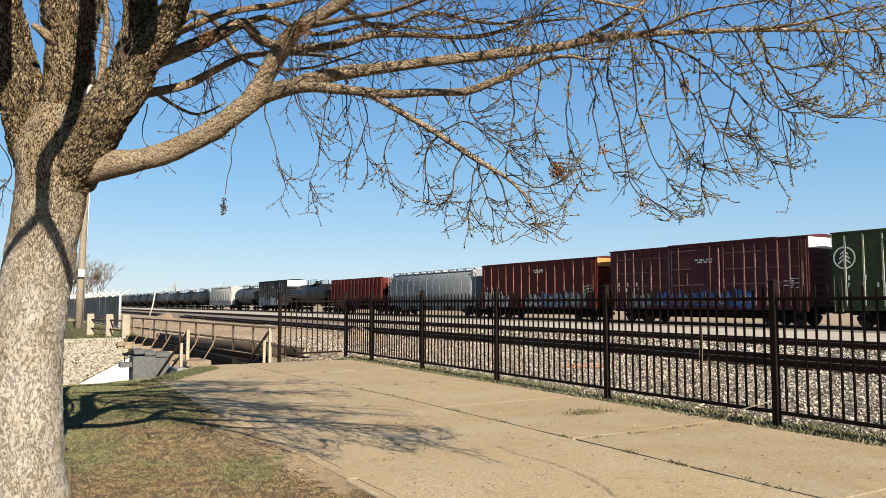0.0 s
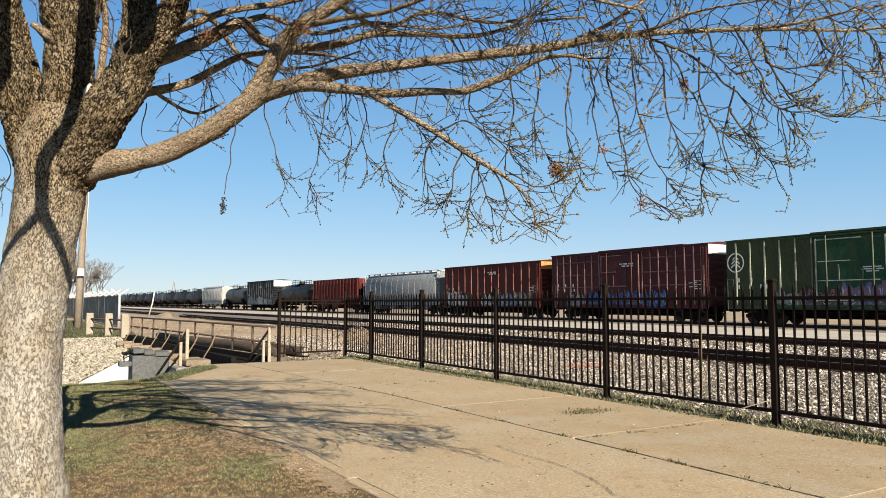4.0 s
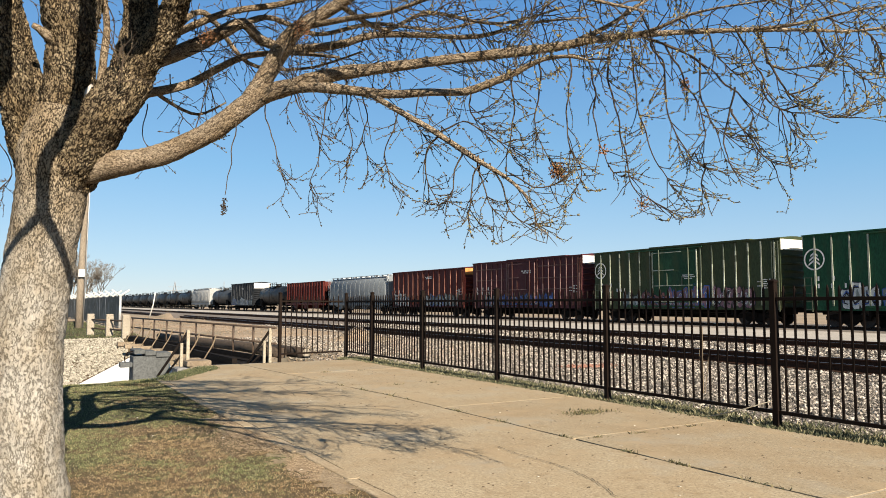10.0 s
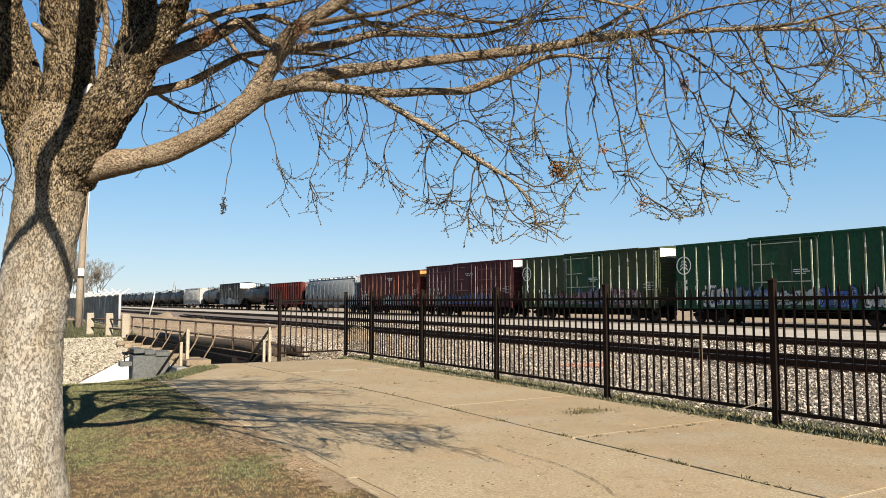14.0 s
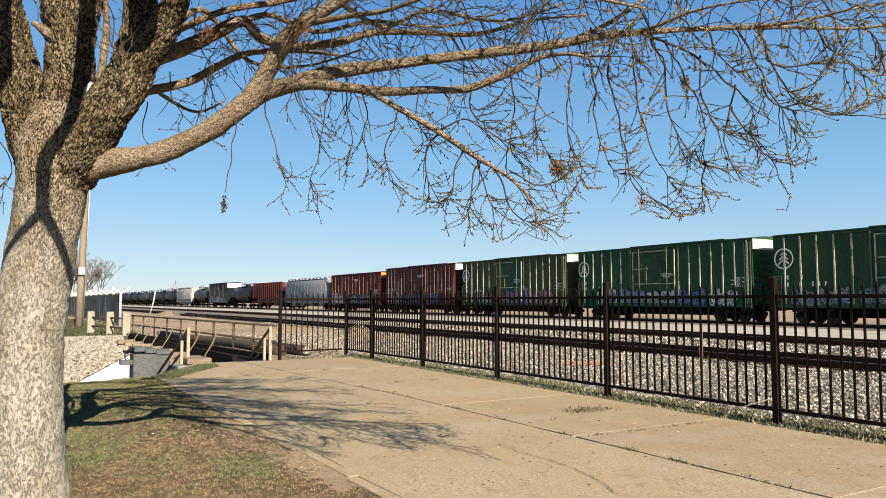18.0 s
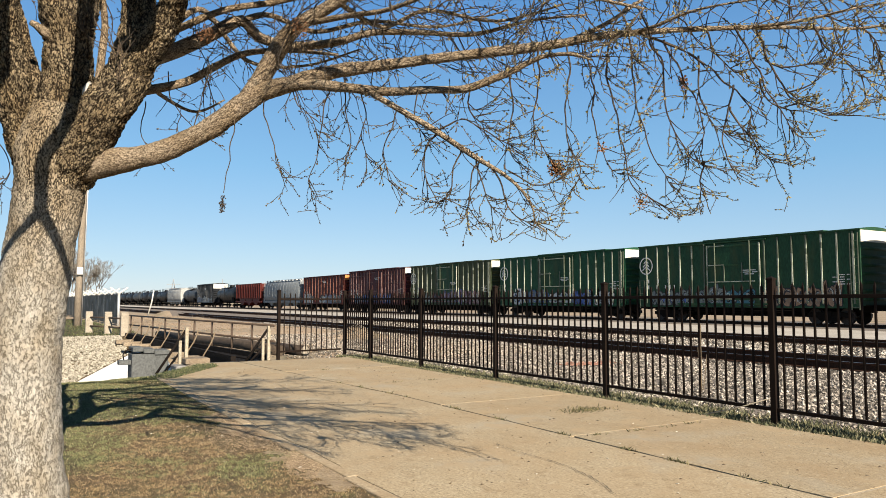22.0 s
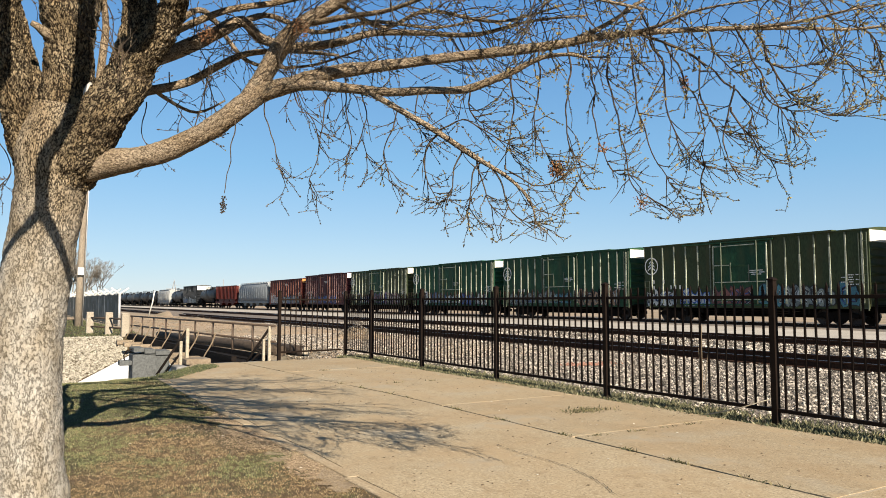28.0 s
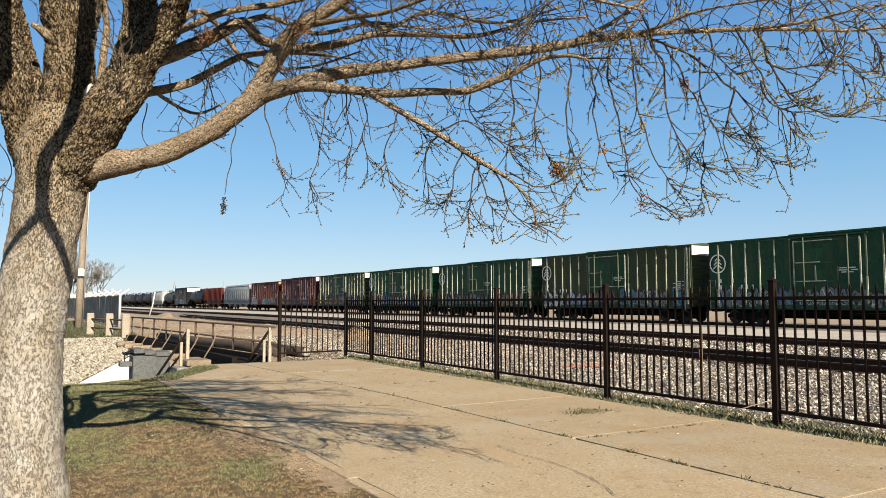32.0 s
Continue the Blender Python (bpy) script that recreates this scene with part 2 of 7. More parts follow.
M_BROWNSTEEL = mat("brown_rail_steel", (0.11, 0.075, 0.05), (0.075, 0.05, 0.035), 0.7, 0.2, scale=5, fine=30)
M_POLE = mat("pole_wood", (0.3402, 0.2835, 0.2187), (0.2673, 0.2187, 0.162), 0.9, scale=3, fine=30, stretch=(1, 1, 0.15))
M_SCREEN = mat("screen_fabric", (0.095, 0.108, 0.098), (0.062, 0.070, 0.064), 0.8, scale=1.5, fine=20, dirt=(0.15, 0.158, 0.15), dirt_scale=1.2)
M_GALV = mat("galvanised", (0.62, 0.62, 0.60), (0.5, 0.5, 0.49), 0.45, 0.4, scale=5, fine=30, bump=0.05)
M_WHITE = mat("white_paint", (0.80, 0.79, 0.74), (0.72, 0.70, 0.64), 0.6, scale=3, fine=40, bump=0.05)
M_CREAM = mat("cream_roof_paint", (0.80, 0.76, 0.66), (0.70, 0.65, 0.54), 0.6, scale=2, fine=30, bump=0.05)
M_BLACK = mat("black_undergear", (0.008, 0.007, 0.006), (0.013, 0.010, 0.008), 0.85, 0.0, scale=4, fine=30, spec=0.06)
M_WHEEL = mat("wheel_steel", (0.06, 0.045, 0.036), (0.04, 0.03, 0.025), 0.6, 0.5, scale=6, fine=30)
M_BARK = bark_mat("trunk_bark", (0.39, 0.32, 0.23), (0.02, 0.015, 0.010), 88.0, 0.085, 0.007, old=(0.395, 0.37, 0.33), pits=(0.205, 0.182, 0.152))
M_STEM = bark_mat("stem_bark", (0.385, 0.305, 0.20), (0.014, 0.010, 0.007), 76.0, 0.125, 0.014)
M_LIMB = bark_mat("limb_bark", (0.41, 0.33, 0.24), (0.085, 0.062, 0.044), 100.0, 0.06, 0.005)
M_TWIG = mat("twig_bark", (0.095, 0.066, 0.042), (0.044, 0.031, 0.020), 0.9, scale=6, fine=50, bump=0)


def paint(name, c, dirt, amount=0.5):
    return mat(name, c, tuple(v * 0.8 for v in c), 0.62, scale=0.9, fine=18, bump=0.06, dist=0.004, dirt=dirt, dirt_amount=amount, dirt_scale=1.4, stretch=(1, 1, 0.3), spec=0.18)


# ---------------------------------------------------------------- building tools
def box(bm, x0, x1, y0, y1, z0, z1):
    v = [bm.verts.new(p) for p in ((x0, y0, z0), (x1, y0, z0), (x1, y1, z0), (x0, y1, z0), (x0, y0, z1), (x1, y0, z1), (x1, y1, z1), (x0, y1, z1))]
    for f in ((3, 2, 1, 0), (4, 5, 6, 7), (0, 1, 5, 4), (1, 2, 6, 5), (2, 3, 7, 6), (3, 0, 4, 7)):
        bm.faces.new([v[i] for i in f])
    return v


def tube(bm, pts, radii, seg=8, caps=True, wob=0.0, seed=0):
    """A tapered tube along pts; radii a number or one each."""
    pts = [Vector(p) for p in pts]
    if not isinstance(radii, (list, tuple)):
        radii = [radii] * len(pts)
    rng = random.Random(seed)
    rings, side = [], None
    for i, p in enumerate(pts):
        d = (pts[min(i + 1, len(pts) - 1)] - pts[max(i - 1, 0)]).normalized()
        side = d.orthogonal().normalized() if side is None else (side - d * side.dot(d)).normalized()
        other = d.cross(side)
        ring = []
        for k in range(seg):
            a = 2 * math.pi * k / seg
            r = radii[i]
            if wob:
                q = p + (side * math.cos(a) + other * math.sin(a)) * r
                r *= 1 + wob * noise.noise(q * 7 + Vector((seed, 0, 0))) + wob * 0.5 * noise.noise(q * 19) + rng.uniform(-wob, wob) * 0.12
            ring.append(bm.verts.new(p + (side * math.cos(a) + other * math.sin(a)) * r))
        rings.append(ring)
    for a, b in zip(rings, rings[1:]):
        for k in range(seg):
            bm.faces.new((a[k], a[(k + 1) % seg], b[(k + 1) % seg], b[k])).smooth = seg > 5
    if caps:
        bm.faces.new(rings[0][::-1])
        bm.faces.new(rings[-1])


def cyl(bm, p0, p1, r, seg=12):
    tube(bm, (p0, p1), r, seg)


def prism(bm, outline, y0, y1):
    """An x-z outline pulled out along y."""
    a = [bm.verts.new((x, y0, z)) for x, z in outline]
    b = [bm.verts.new((x, y1, z)) for x, z in outline]
    bm.faces.new(a)
    bm.faces.new(b[::-1])
    for i in range(len(a)):
        j = (i + 1) % len(a)
        bm.faces.new((a[j], a[i], b[i], b[j]))


def mesh_of(bm, name, material, bevel=0.0):
    if bevel:
        bmesh.ops.bevel(bm, geom=bm.edges[:], offset=bevel, segments=1, affect="EDGES", clamp_overlap=True)
    bmesh.ops.recalc_face_normals(bm, faces=bm.faces[:])
    me = bpy.data.meshes.new(name)
    bm.to_mesh(me)
    bm.free()
    for m in material if isinstance(material, (list, tuple)) else (material,):
        me.materials.append(m)
    return me


def part(name, bm, material, parent, label="", bevel=0.0):
    ob = new(name, mesh_of(bm, name, material, bevel))
    ob.parent = parent
    if label:
        ob["label"] = label
    return ob


def share(name, me, parent, m):
    """One more piece on a mesh that exists already."""
    ob = new(name, me)
    ob.parent = parent
    ob.matrix_local = m
    return ob


def soup(name, verts, faces, material, parent=None):
    me = bpy.data.meshes.new(name)
    me.from_pydata(verts, [], faces)
    for m in material if isinstance(material, (list, tuple)) else (material,):
        me.materials.append(m)
    ob = new(name, me)
    ob.parent = parent
    return ob


# ---------------------------------------------------------------- ground
def smooth(a, b, v):
    t = min(1.0, max(0.0, (v - a) / (b - a)))
    return t * t * (3 - 2 * t)


def ground_z(x, y):
    """Height of the ground: level, with the ditch that the footbridge crosses."""
    z = -0.05 + 0.02 * noise.noise(Vector((x * 0.35, y * 0.35, 3)))
    lip = -13.6 - 0.45 * max(0.0, min(3.0, y - 0.8))
    near = smooth(lip, lip - 1.9, x)
    far = min(1.0, max(0.0, (x + 30.0) / 8.0))
    depth = 1.6 * min(near, far) * (1 - smooth(5.4, 8.0, y)) * smooth(-60, -40, y)
    if 2.3 + max(0.0, -13.5 - x) * 0.45 < y < 6.9 and x > -15.9:
        z = -0.075 if y > 2.75 or x < -13.5 else -0.014
    elif y <= 2.3 and x > -13.6:
        z = z + 0.04 if y < 1.8 else -0.012
    for mx, my, r, h in ((-54.3, 11.9, 1.1, 0.62), (-73.8, 13.6, 1.7, 0.8), (-25.0, 11.2, 1.1, 0.5)):
        d = math.hypot(x - mx, y - my)
        z += h * max(0.0, 1 - d / r)
    return z - depth


def axis(*runs):
    out = []
    for a, b, step in runs:
        n = max(1, round((b - a) / step))
        out += [a + (b - a) * i / n for i in range(n)]
    return out + [runs[-1][1]]


gx = axis((-2600, -600, 400), (-600, -100, 50), (-100, -34, 1.5), (-34, -12, 0.4), (-12, 4, 0.8), (4, 40, 4), (40, 600, 80), (600, 2600, 400))
gy = axis((-2600, -600, 400), (-600, -60, 60), (-60, -6, 3), (-6, 16, 0.45), (16, 60, 2), (60, 600, 60), (600, 2600, 400))
gverts = [(x, y, ground_z(x, y)) for y in gy for x in gx]
nx = len(gx)
gfaces = [(j * nx + i, j * nx + i + 1, (j + 1) * nx + i + 1, (j + 1) * nx + i) for j in range(len(gy) - 1) for i in range(nx - 1)]
M_PALEROAD = mat("pale_gravel_road", (0.58, 0.53, 0.46), (0.41, 0.37, 0.32), 0.95, scale=0.4, fine=18, bump=0.5, dist=0.03)
ground = soup("ground", gverts, gfaces, (M_YARD, M_SOIL, M_DIRT, M_PALEROAD))
tagged(ground, "level gravel rail yard, dry dirt and lawn soil around a ditch", "ground", kind="structure")
zones = []
for j in range(len(gy) - 1):
    for i in range(nx - 1):
        x, y = (gx[i] + gx[i + 1]) / 2, (gy[j] + gy[j + 1]) / 2
        if y < 2.4 and x > -15.2:
            zones.append(1)
        elif -31 < x < -16 and y < 4.5:
            zones.append(1)
        elif -62 < x < -31 and y < 4.9:
            zones.append(1)
        elif 25.5 < y < 35.0:
            zones.append(3)
        elif x < -15 and y < 13.2:
            zones.append(2)
        elif y > 45:
            zones.append(2)
        else:
            zones.append(0)
ground.data.polygons.foreach_set("material_index", zones)
ground.data.polygons.foreach_set("use_smooth", [True] * len(zones))


ga, gb = np.array(gx), np.array(gy)


def sheet_z(x, y):
    """Height of the ground sheet itself between its grid points."""
    i, j = int(np.searchsorted(ga, x)) - 1, int(np.searchsorted(gb, y)) - 1
    u, v = (x - gx[i]) / (gx[i + 1] - gx[i]), (y - gy[j]) / (gy[j + 1] - gy[j])
    z = [gverts[(j + q) * nx + i + p][2] for q in (0, 1) for p in (0, 1)]
    return (z[0] * (1 - u) + z[1] * u) * (1 - v) + (z[2] * (1 - u) + z[3] * u) * v


def stones(name, count, place, size, material, label, seed, flat=0.75):
    """Loose stones strewn by place(rng) -> (x, y, z); eight faces each, every one a little different."""
    rng = random.Random(seed)
    vs, fs = [], []
    for _ in range(count):
        x, y, z = place(rng)
        s = rng.uniform(*size)
        a = rng.uniform(0, 6.28)
        ca, sa = math.cos(a), math.sin(a)
        n = len(vs)
        for dx, dy, dz in ((1, 0, 0), (0, 1, 0), (-1, 0, 0), (0, -1, 0), (0.15, 0.1, 1), (0, 0, -1)):
            k = s * rng.uniform(0.7, 1.2) * 0.5
            tx, ty, tz = dx * k + rng.uniform(-.1, .1) * s, dy * k * 0.8 + rng.uniform(-.1, .1) * s, dz * k * flat
            vs.append((x + tx * ca - ty * sa, y + tx * sa + ty * ca, z + tz + s * 0.12))
        fs += [(n + p, n + q, n + r) for p, q, r in ((0, 1, 4), (1, 2, 4), (2, 3, 4), (3, 0, 4), (1, 0, 5), (2, 1, 5), (3, 2, 5), (0, 3, 5))]
    return tagged(soup(name, vs, fs, material), label, "gravel", kind="stuff")


M_STONE = island_mat("ballast_stone", (0.014, 0.013, 0.010), (0.56, 0.495, 0.42), stops=((0.45, (0.098, 0.084, 0.069)), (0.75, (0.31, 0.27, 0.225))))
M_RIPRAP = island_mat("riprap_stone", (0.1296, 0.1134, 0.0851), (0.405, 0.3686, 0.2957), stops=((0.5, (0.2754, 0.2471, 0.1944)),))


def yard_spot(rng):
    x = -3.0 - 26 * rng.random() ** 1.3
    y = 7.25 + 6.6 * rng.random()
    return x, y, ground_z(x, y)


def far_yard_spot(rng):
    x, y = rng.uniform(-45, -4), rng.choice((rng.uniform(13.6, 16.2), rng.uniform(16, 21), rng.uniform(20.5, 25.5)))
    return x, y, ground_z(x, y)


stones("ballast_gravel", 52000, yard_spot, (0.028, 0.066), M_STONE, "grey-pink crushed ballast stones behind the iron fence", 3)
stones("ballast_gravel", 42000, far_yard_spot, (0.05, 0.12), M_STONE, "grey-pink crushed ballast stones between the tracks", 4)


def dirt_spot(rng):
    while True:
        x, y = rng.uniform(-75, -16.6), rng.uniform(5.8, 13.4)
        if noise.noise(Vector((x * 0.4, y * 0.8, 1.0))) + rng.uniform(-.5, .5) > -0.1:
            return x, y, ground_z(x, y)


M_CLOD = island_mat("dirt_clod", (0.1296, 0.0891, 0.0567), (0.405, 0.3078, 0.2106), stops=((0.5, (0.2754, 0.2025, 0.1337)),))
stones("dirt_clods", 6000, dirt_spot, (0.03, 0.10), M_CLOD, "tan clods and pebbles on the bare dirt", 6, 0.5)


def riprap_spot(rng):
    while True:
        x, y = rng.uniform(-30.6, -22), rng.uniform(-4.5, 4.2)
        if y < 3.75 - (x + 27.5) * 0.0 - max(0.0, (x + 27.6)) * 0.64:
            return x, y, ground_z(x, y)


stones("riprap", 24000, riprap_spot, (0.05, 0.125), M_RIPRAP, "pale broken stone riprap on the ditch bank", 5, 0.8)

# concrete apron at the foot of the far bank
bm = bmesh.new()
top = [(-27.7, 3.95), (-22.0, 0.3), (-20.0, 0.2), (-20.0, 4.8), (-27.3, 4.8)]
a = [bm.verts.new((x, y, -(x + 30) * 0.2 + 0.0)) for x, y in top]
b = [bm.verts.new((v.co.x, v.co.y, v.co.z - 0.25)) for v in a]
bm.faces.new(a)
bm.faces.new(b[::-1])
for i in range(5):
    bm.faces.new((a[i], b[i], b[(i + 1) % 5], a[(i + 1) % 5]))
tagged(part("ditch_apron", bm, M_WHITE_CONC, None), "bright white concrete apron lining the ditch slope", "concrete apron", kind="structure")

# ---------------------------------------------------------------- pavement slabs
pavement = tagged(new("pavement"), "worn tan concrete walk in large slabs with weedy joints", "pavement", kind="structure")
bm = bmesh.new()
box(bm, -13.4, 12, 2.34, 6.85, -0.13, -0.035)
box(bm, -15.8, -13.4, 3.4, 6.85, -0.13, -0.035)
part("joint_bed", bm, M_JOINT, pavement)
bm = bmesh.new()
box(bm, -13.4, 12, 2.29, 2.345, -0.12, -0.006)
part("edge_bed", bm, M_PALEJOINT, pavement)
cuts = [-15.85, -13.2, -10.75, -7.98, -5.5, -2.9, -0.3, 2.25, 4.8, 7.35, 12]
rows_y = [(2.32, 4.538), (4.562, 6.9)]


def joint_shift(x):
    """The long joint runs a little askew."""
    return 0.18 - 0.06 * max(0.0, -9.0 - x)



rng = random.Random(12)
for x0, x1 in zip(cuts, cuts[1:]):
    for y0, y1 in rows_y:
        bm = bmesh.new()
        g = 0.015 if y1 > 6 else 0.0012
        n = 7
        xs = [x0 + g + (x1 - x0 - 2 * g) * k / n for k in range(n + 1)]
        outer = y1 if y1 > 6 else y0
        edge = []
        for k, x in enumerate(xs):
            w = 0.035 * noise.noise(Vector((x * 2.3, outer, 0))) + 0.05 * noise.noise(Vector((x * 0.7, outer, 5)))
            w += max(0.0, -13.5 - x) * 0.45 if y1 < 6 else 0.0
            j = joint_shift(x)
            edge.append((x, (y0 + w if y1 < 6 else y0 + j + rng.uniform(-.010, .010)), (y1 + w if y1 > 6 else y1 + j + rng.uniform(-.010, .010))))
        lift = rng.uniform(-0.002, 0.002)
        up = [[bm.verts.new((x, yy, lift)) for x, *ys in edge for yy in (ys[i],)] for i in (0, 1)]
        lo = [[bm.verts.new((v.co.x, v.co.y, -0.1)) for v in r] for r in up]
        for k in range(n):
            bm.faces.new((up[0][k], up[0][k + 1], up[1][k + 1], up[1][k]))
            bm.faces.new((lo[0][k], lo[0][k + 1], up[0][k + 1], up[0][k]))
            bm.faces.new((up[1][k], up[1][k + 1], lo[1][k + 1], lo[1][k]))
        for k, o in ((0, 0), (n, 0)):
            bm.faces.new((up[0][k], up[1][k], lo[1][k], lo[0][k]))
        part("slab", bm, M_CONCRETE, pavement)


for x in cuts[1:-1]:
    for y0, y1, m in ((4.8, 6.8, M_PALEJOINT),):
        bm = bmesh.new()
        box(bm, x - .0147, x + .0147, y0, y1, -0.03, -0.0015)
        part("joint_strip", bm, m, pavement, "sand-filled joint")


def crack(pts, w, seed):
    """A thin open crack that wanders between the given points."""
    rng = random.Random(seed)
    line = []
    for (xa, ya), (xb, yb) in zip(pts, pts[1:]):
        n = 10
        for k in range(n):
            line.append((xa + (xb - xa) * k / n + rng.uniform(-.009, .009), ya + (yb - ya) * k / n + rng.uniform(-.012, .012)))
    vs, fs = [], []
    for i, (x, y) in enumerate(line):
        h = w * rng.uniform(0.2, 1.0)
        vs += [(x, y - h, 0.0095), (x, y + h, 0.0095)]
        if i:
            fs.append((2 * i - 2, 2 * i - 1, 2 * i + 1, 2 * i))
    soup("crack", vs, fs, M_CRACK, pavement)


crack([(-5.53, 3.87), (-5.18, 3.83), (-4.96, 3.84), (-4.52, 3.84), (-4.13, 3.74), (-3.88, 3.65), (-3.68, 3.54)], 0.006, 1)
crack([(-5.9, 5.2), (-5.4, 5.9), (-5.2, 6.7)], 0.003, 2)
crack([(-12.9, 3.3), (-11.2, 3.7), (-9.8, 3.5)], 0.004, 3)

# pale edging between walk and lawn
edging = tagged(new("edging"), "pale worn concrete edging between the walk and the lawn", "edging", kind="structure")
x = -13.4
rng = random.Random(41)
while x < 11.5:
    L = rng.uniform(1.1, 1.6)
    bm = bmesh.new()
    y = 2.30 + 0.05 * noise.noise(Vector((x * 0.7, 2.32, 5)))
    box(bm, x + .002, x + L - .002, y - 0.10 + rng.uniform(-.006, .006), y - 0.004, -0.08, 0.006 + rng.uniform(-.003, .003))
    part("edging_block", bm, M_EDGING, edging, bevel=0.006)
    x += L

# ---------------------------------------------------------------- tracks
def rail_bm(y, x0, x1, z):
    bm = bmesh.new()
    prof = [(-.07, 0), (.07, 0), (.07, .012), (.012, .03), (.012, .12), (.036, .132), (.036, .165), (-.036, .165), (-.036, .132), (-.012, .12), (-.012, .03), (-.07, .012)]
    a = [bm.verts.new((x0, y + p, z + q)) for p, q in prof]
    b = [bm.verts.new((x1, y + p, z + q)) for p, q in prof]
    for i in range(len(prof)):
        j = (i + 1) % len(prof)
        f = bm.faces.new((a[i], a[j], b[j], b[i]))
        f.material_index = 1 if i == 6 else 0
    return bm


def track(y, z, near, label):
    tr = tagged(new("railway_track"), label, "railway track", "tracks of the yard", "structure")
    for dy in (0, 1.5):
        part("rail", rail_bm(y + dy, -480, 160, z), (M_RAIL, M_RAILTOP), tr)
    bm = bmesh.new()
    box(bm, -0.11, 0.11, -0.55, 2.05, -0.14, 0.0)
    me = mesh_of(bm, "tie", M_TIE, 0.01)
    rng = random.Random(int(y * 10))
    x = near[0]
    while x < near[1]:
        share("tie", me, tr, pose(x, y, z - 0.005 + rng.uniform(-.02, .0), 0, 0, rng.uniform(-1.5, 1.5)))
        x += 0.54
    return tr


track(13.95, -0.03, (-40, 6), "rusty yard track sunk in pale ballast")
track(21.3, -0.03, (-50, 2), "rusty yard track sunk in pale ballast")
track(37.3, -0.085, (-60, 0), "main track under the freight train")

# ---------------------------------------------------------------- iron fence
def picket_mesh(h):
    bm = bmesh.new()
    s = 0.0095
    box(bm, -s, s, -s, s, 0, h - 0.05)
    base = [bm.verts.new(p) for p in ((-s, -s, h - 0.05), (s, -s, h - 0.05), (s, s, h - 0.05), (-s, s, h - 0.05))]
    tip = bm.verts.new((0, 0, h))
    for i in range(4):
        bm.faces.new((base[i], base[(i + 1) % 4], tip))
    return mesh_of(bm, "picket", M_IRON)


def post_mesh(h):
    bm = bmesh.new()
    box(bm, -0.032, 0.032, -0.032, 0.032, -0.12, h)
    box(bm, -0.04, 0.04, -0.04, 0.04, h, h + 0.015)
    v = [bm.verts.new(p) for p in ((-.04, -.04, h + .015), (.04, -.04, h + .015), (.04, .04, h + .015), (-.04, .04, h + .015))]
    t = bm.verts.new((0, 0, h + 0.04))
    for i in range(4):
        bm.faces.new((v[i], v[(i + 1) % 4], t))
    return mesh_of(bm, "post", M_IRON)


PICKET, POST = picket_mesh(1.33), post_mesh(1.53)


def fence_panel(p0, p1, count, first, last):
    """One panel between two post places, with its own posts where asked."""
    d = Vector((p1[0] - p0[0], p1[1] - p0[1], 0))
    ang = math.degrees(math.atan2(d.y, d.x))
    fp = tagged(new("iron_fence"), "black iron picket fence panel with spear tops beside the tracks", "fence", "fence panels along the yard")
    fp.matrix_basis = pose(p0[0], p0[1], 0, 0, 0, ang)
    L = d.length
    for z, h in ((1.35, 0.038), (0.15, 0.038)):
        bm = bmesh.new()
        box(bm, 0.034, L - 0.034, -0.019, 0.019, z - h / 2, z + h / 2)
        part("fence_rail", bm, M_IRON, fp, bevel=0.003)
    for k in range(count):
        share("picket", PICKET, fp, pose((k + 1) * L / (count + 1), 0, 0.17 + 0.004 * math.sin(k * 2.1), 0, 0.25 * math.sin(k * 1.7), 0))
    if first:
        share("post", POST, fp, pose(0, 0, 0))
    if last:
        share("post", POST, fp, pose(L, 0, 0))


fx = [-16.5, -15.02, -12.68, -10.12, -7.5, -4.94, -2.4, 0.16, 2.72, 5.28, 7.84, 10.4]
for a, b in zip(fx, fx[1:]):
    fence_panel((a, 7.07), (b, 7.07), 12 if b - a < 2 else 20, True, b == fx[-1])
fence_panel((-16.28, 5.35), (-16.5, 7.0), 11, True, False)

# ---------------------------------------------------------------- footbridge
M_STRAP = mat("dull_strap", (0.243, 0.1863, 0.1215), (0.1782, 0.1296, 0.081), 0.8, scale=5, fine=30)
bridge = tagged(new("footbridge"), "old timber footbridge with a brown pipe railing over the ditch", "footbridge")
bx0, bx1 = -16.1, -30.4


def by(x, side):
    k = (x - bx0) / (bx1 - bx0)
    return (4.42 - 0.42 * k) if side == 0 else (5.2 - 1.1 * k)


M_NEARBLACK = mat("near_black_timber", (0.016, 0.012, 0.010), (0.010, 0.008, 0.007), 0.95, scale=3, fine=26, bump=0.4, spec=0.1, stretch=(0.3, 1, 1), rand=0.25)
bm = bmesh.new()
box(bm, -0.11, 0.11, -0.05, 2.0, -0.035, 0.035)
plank = mesh_of(bm, "plank", M_NEARBLACK, 0.006)
rng = random.Random(8)
x = bx0 - 0.12
while x > bx1:
    w = by(x, 1) - by(x, 0)
    ob = share("plank", plank, bridge, pose(x, by(x, 0) + 0.05, -0.24 + rng.uniform(-.008, .008), 0, 0, rng.uniform(-1, 1)))
    ob.scale = (1, (w - 0.05) / 2.0, 1)
    x -= 0.235
for side in (0, 1):
    bm = bmesh.new()
    y0, y1 = by(bx0, side), by(bx1, side)
    o = 0.1 if side == 0 else -0.1
    tube(bm, ((bx0, y0 + o, -0.17), (bx1, y1 + o, -0.17)), 0.19, 4)
    part("girder", bm, M_NEARBLACK, bridge)
    bm = bmesh.new()
    tube(bm, ((bx0 - .5, y0, 0.02), (bx1, y1, 0.02)), 0.08, 4)
    part("curb_timber", bm, M_NEARBLACK, bridge)
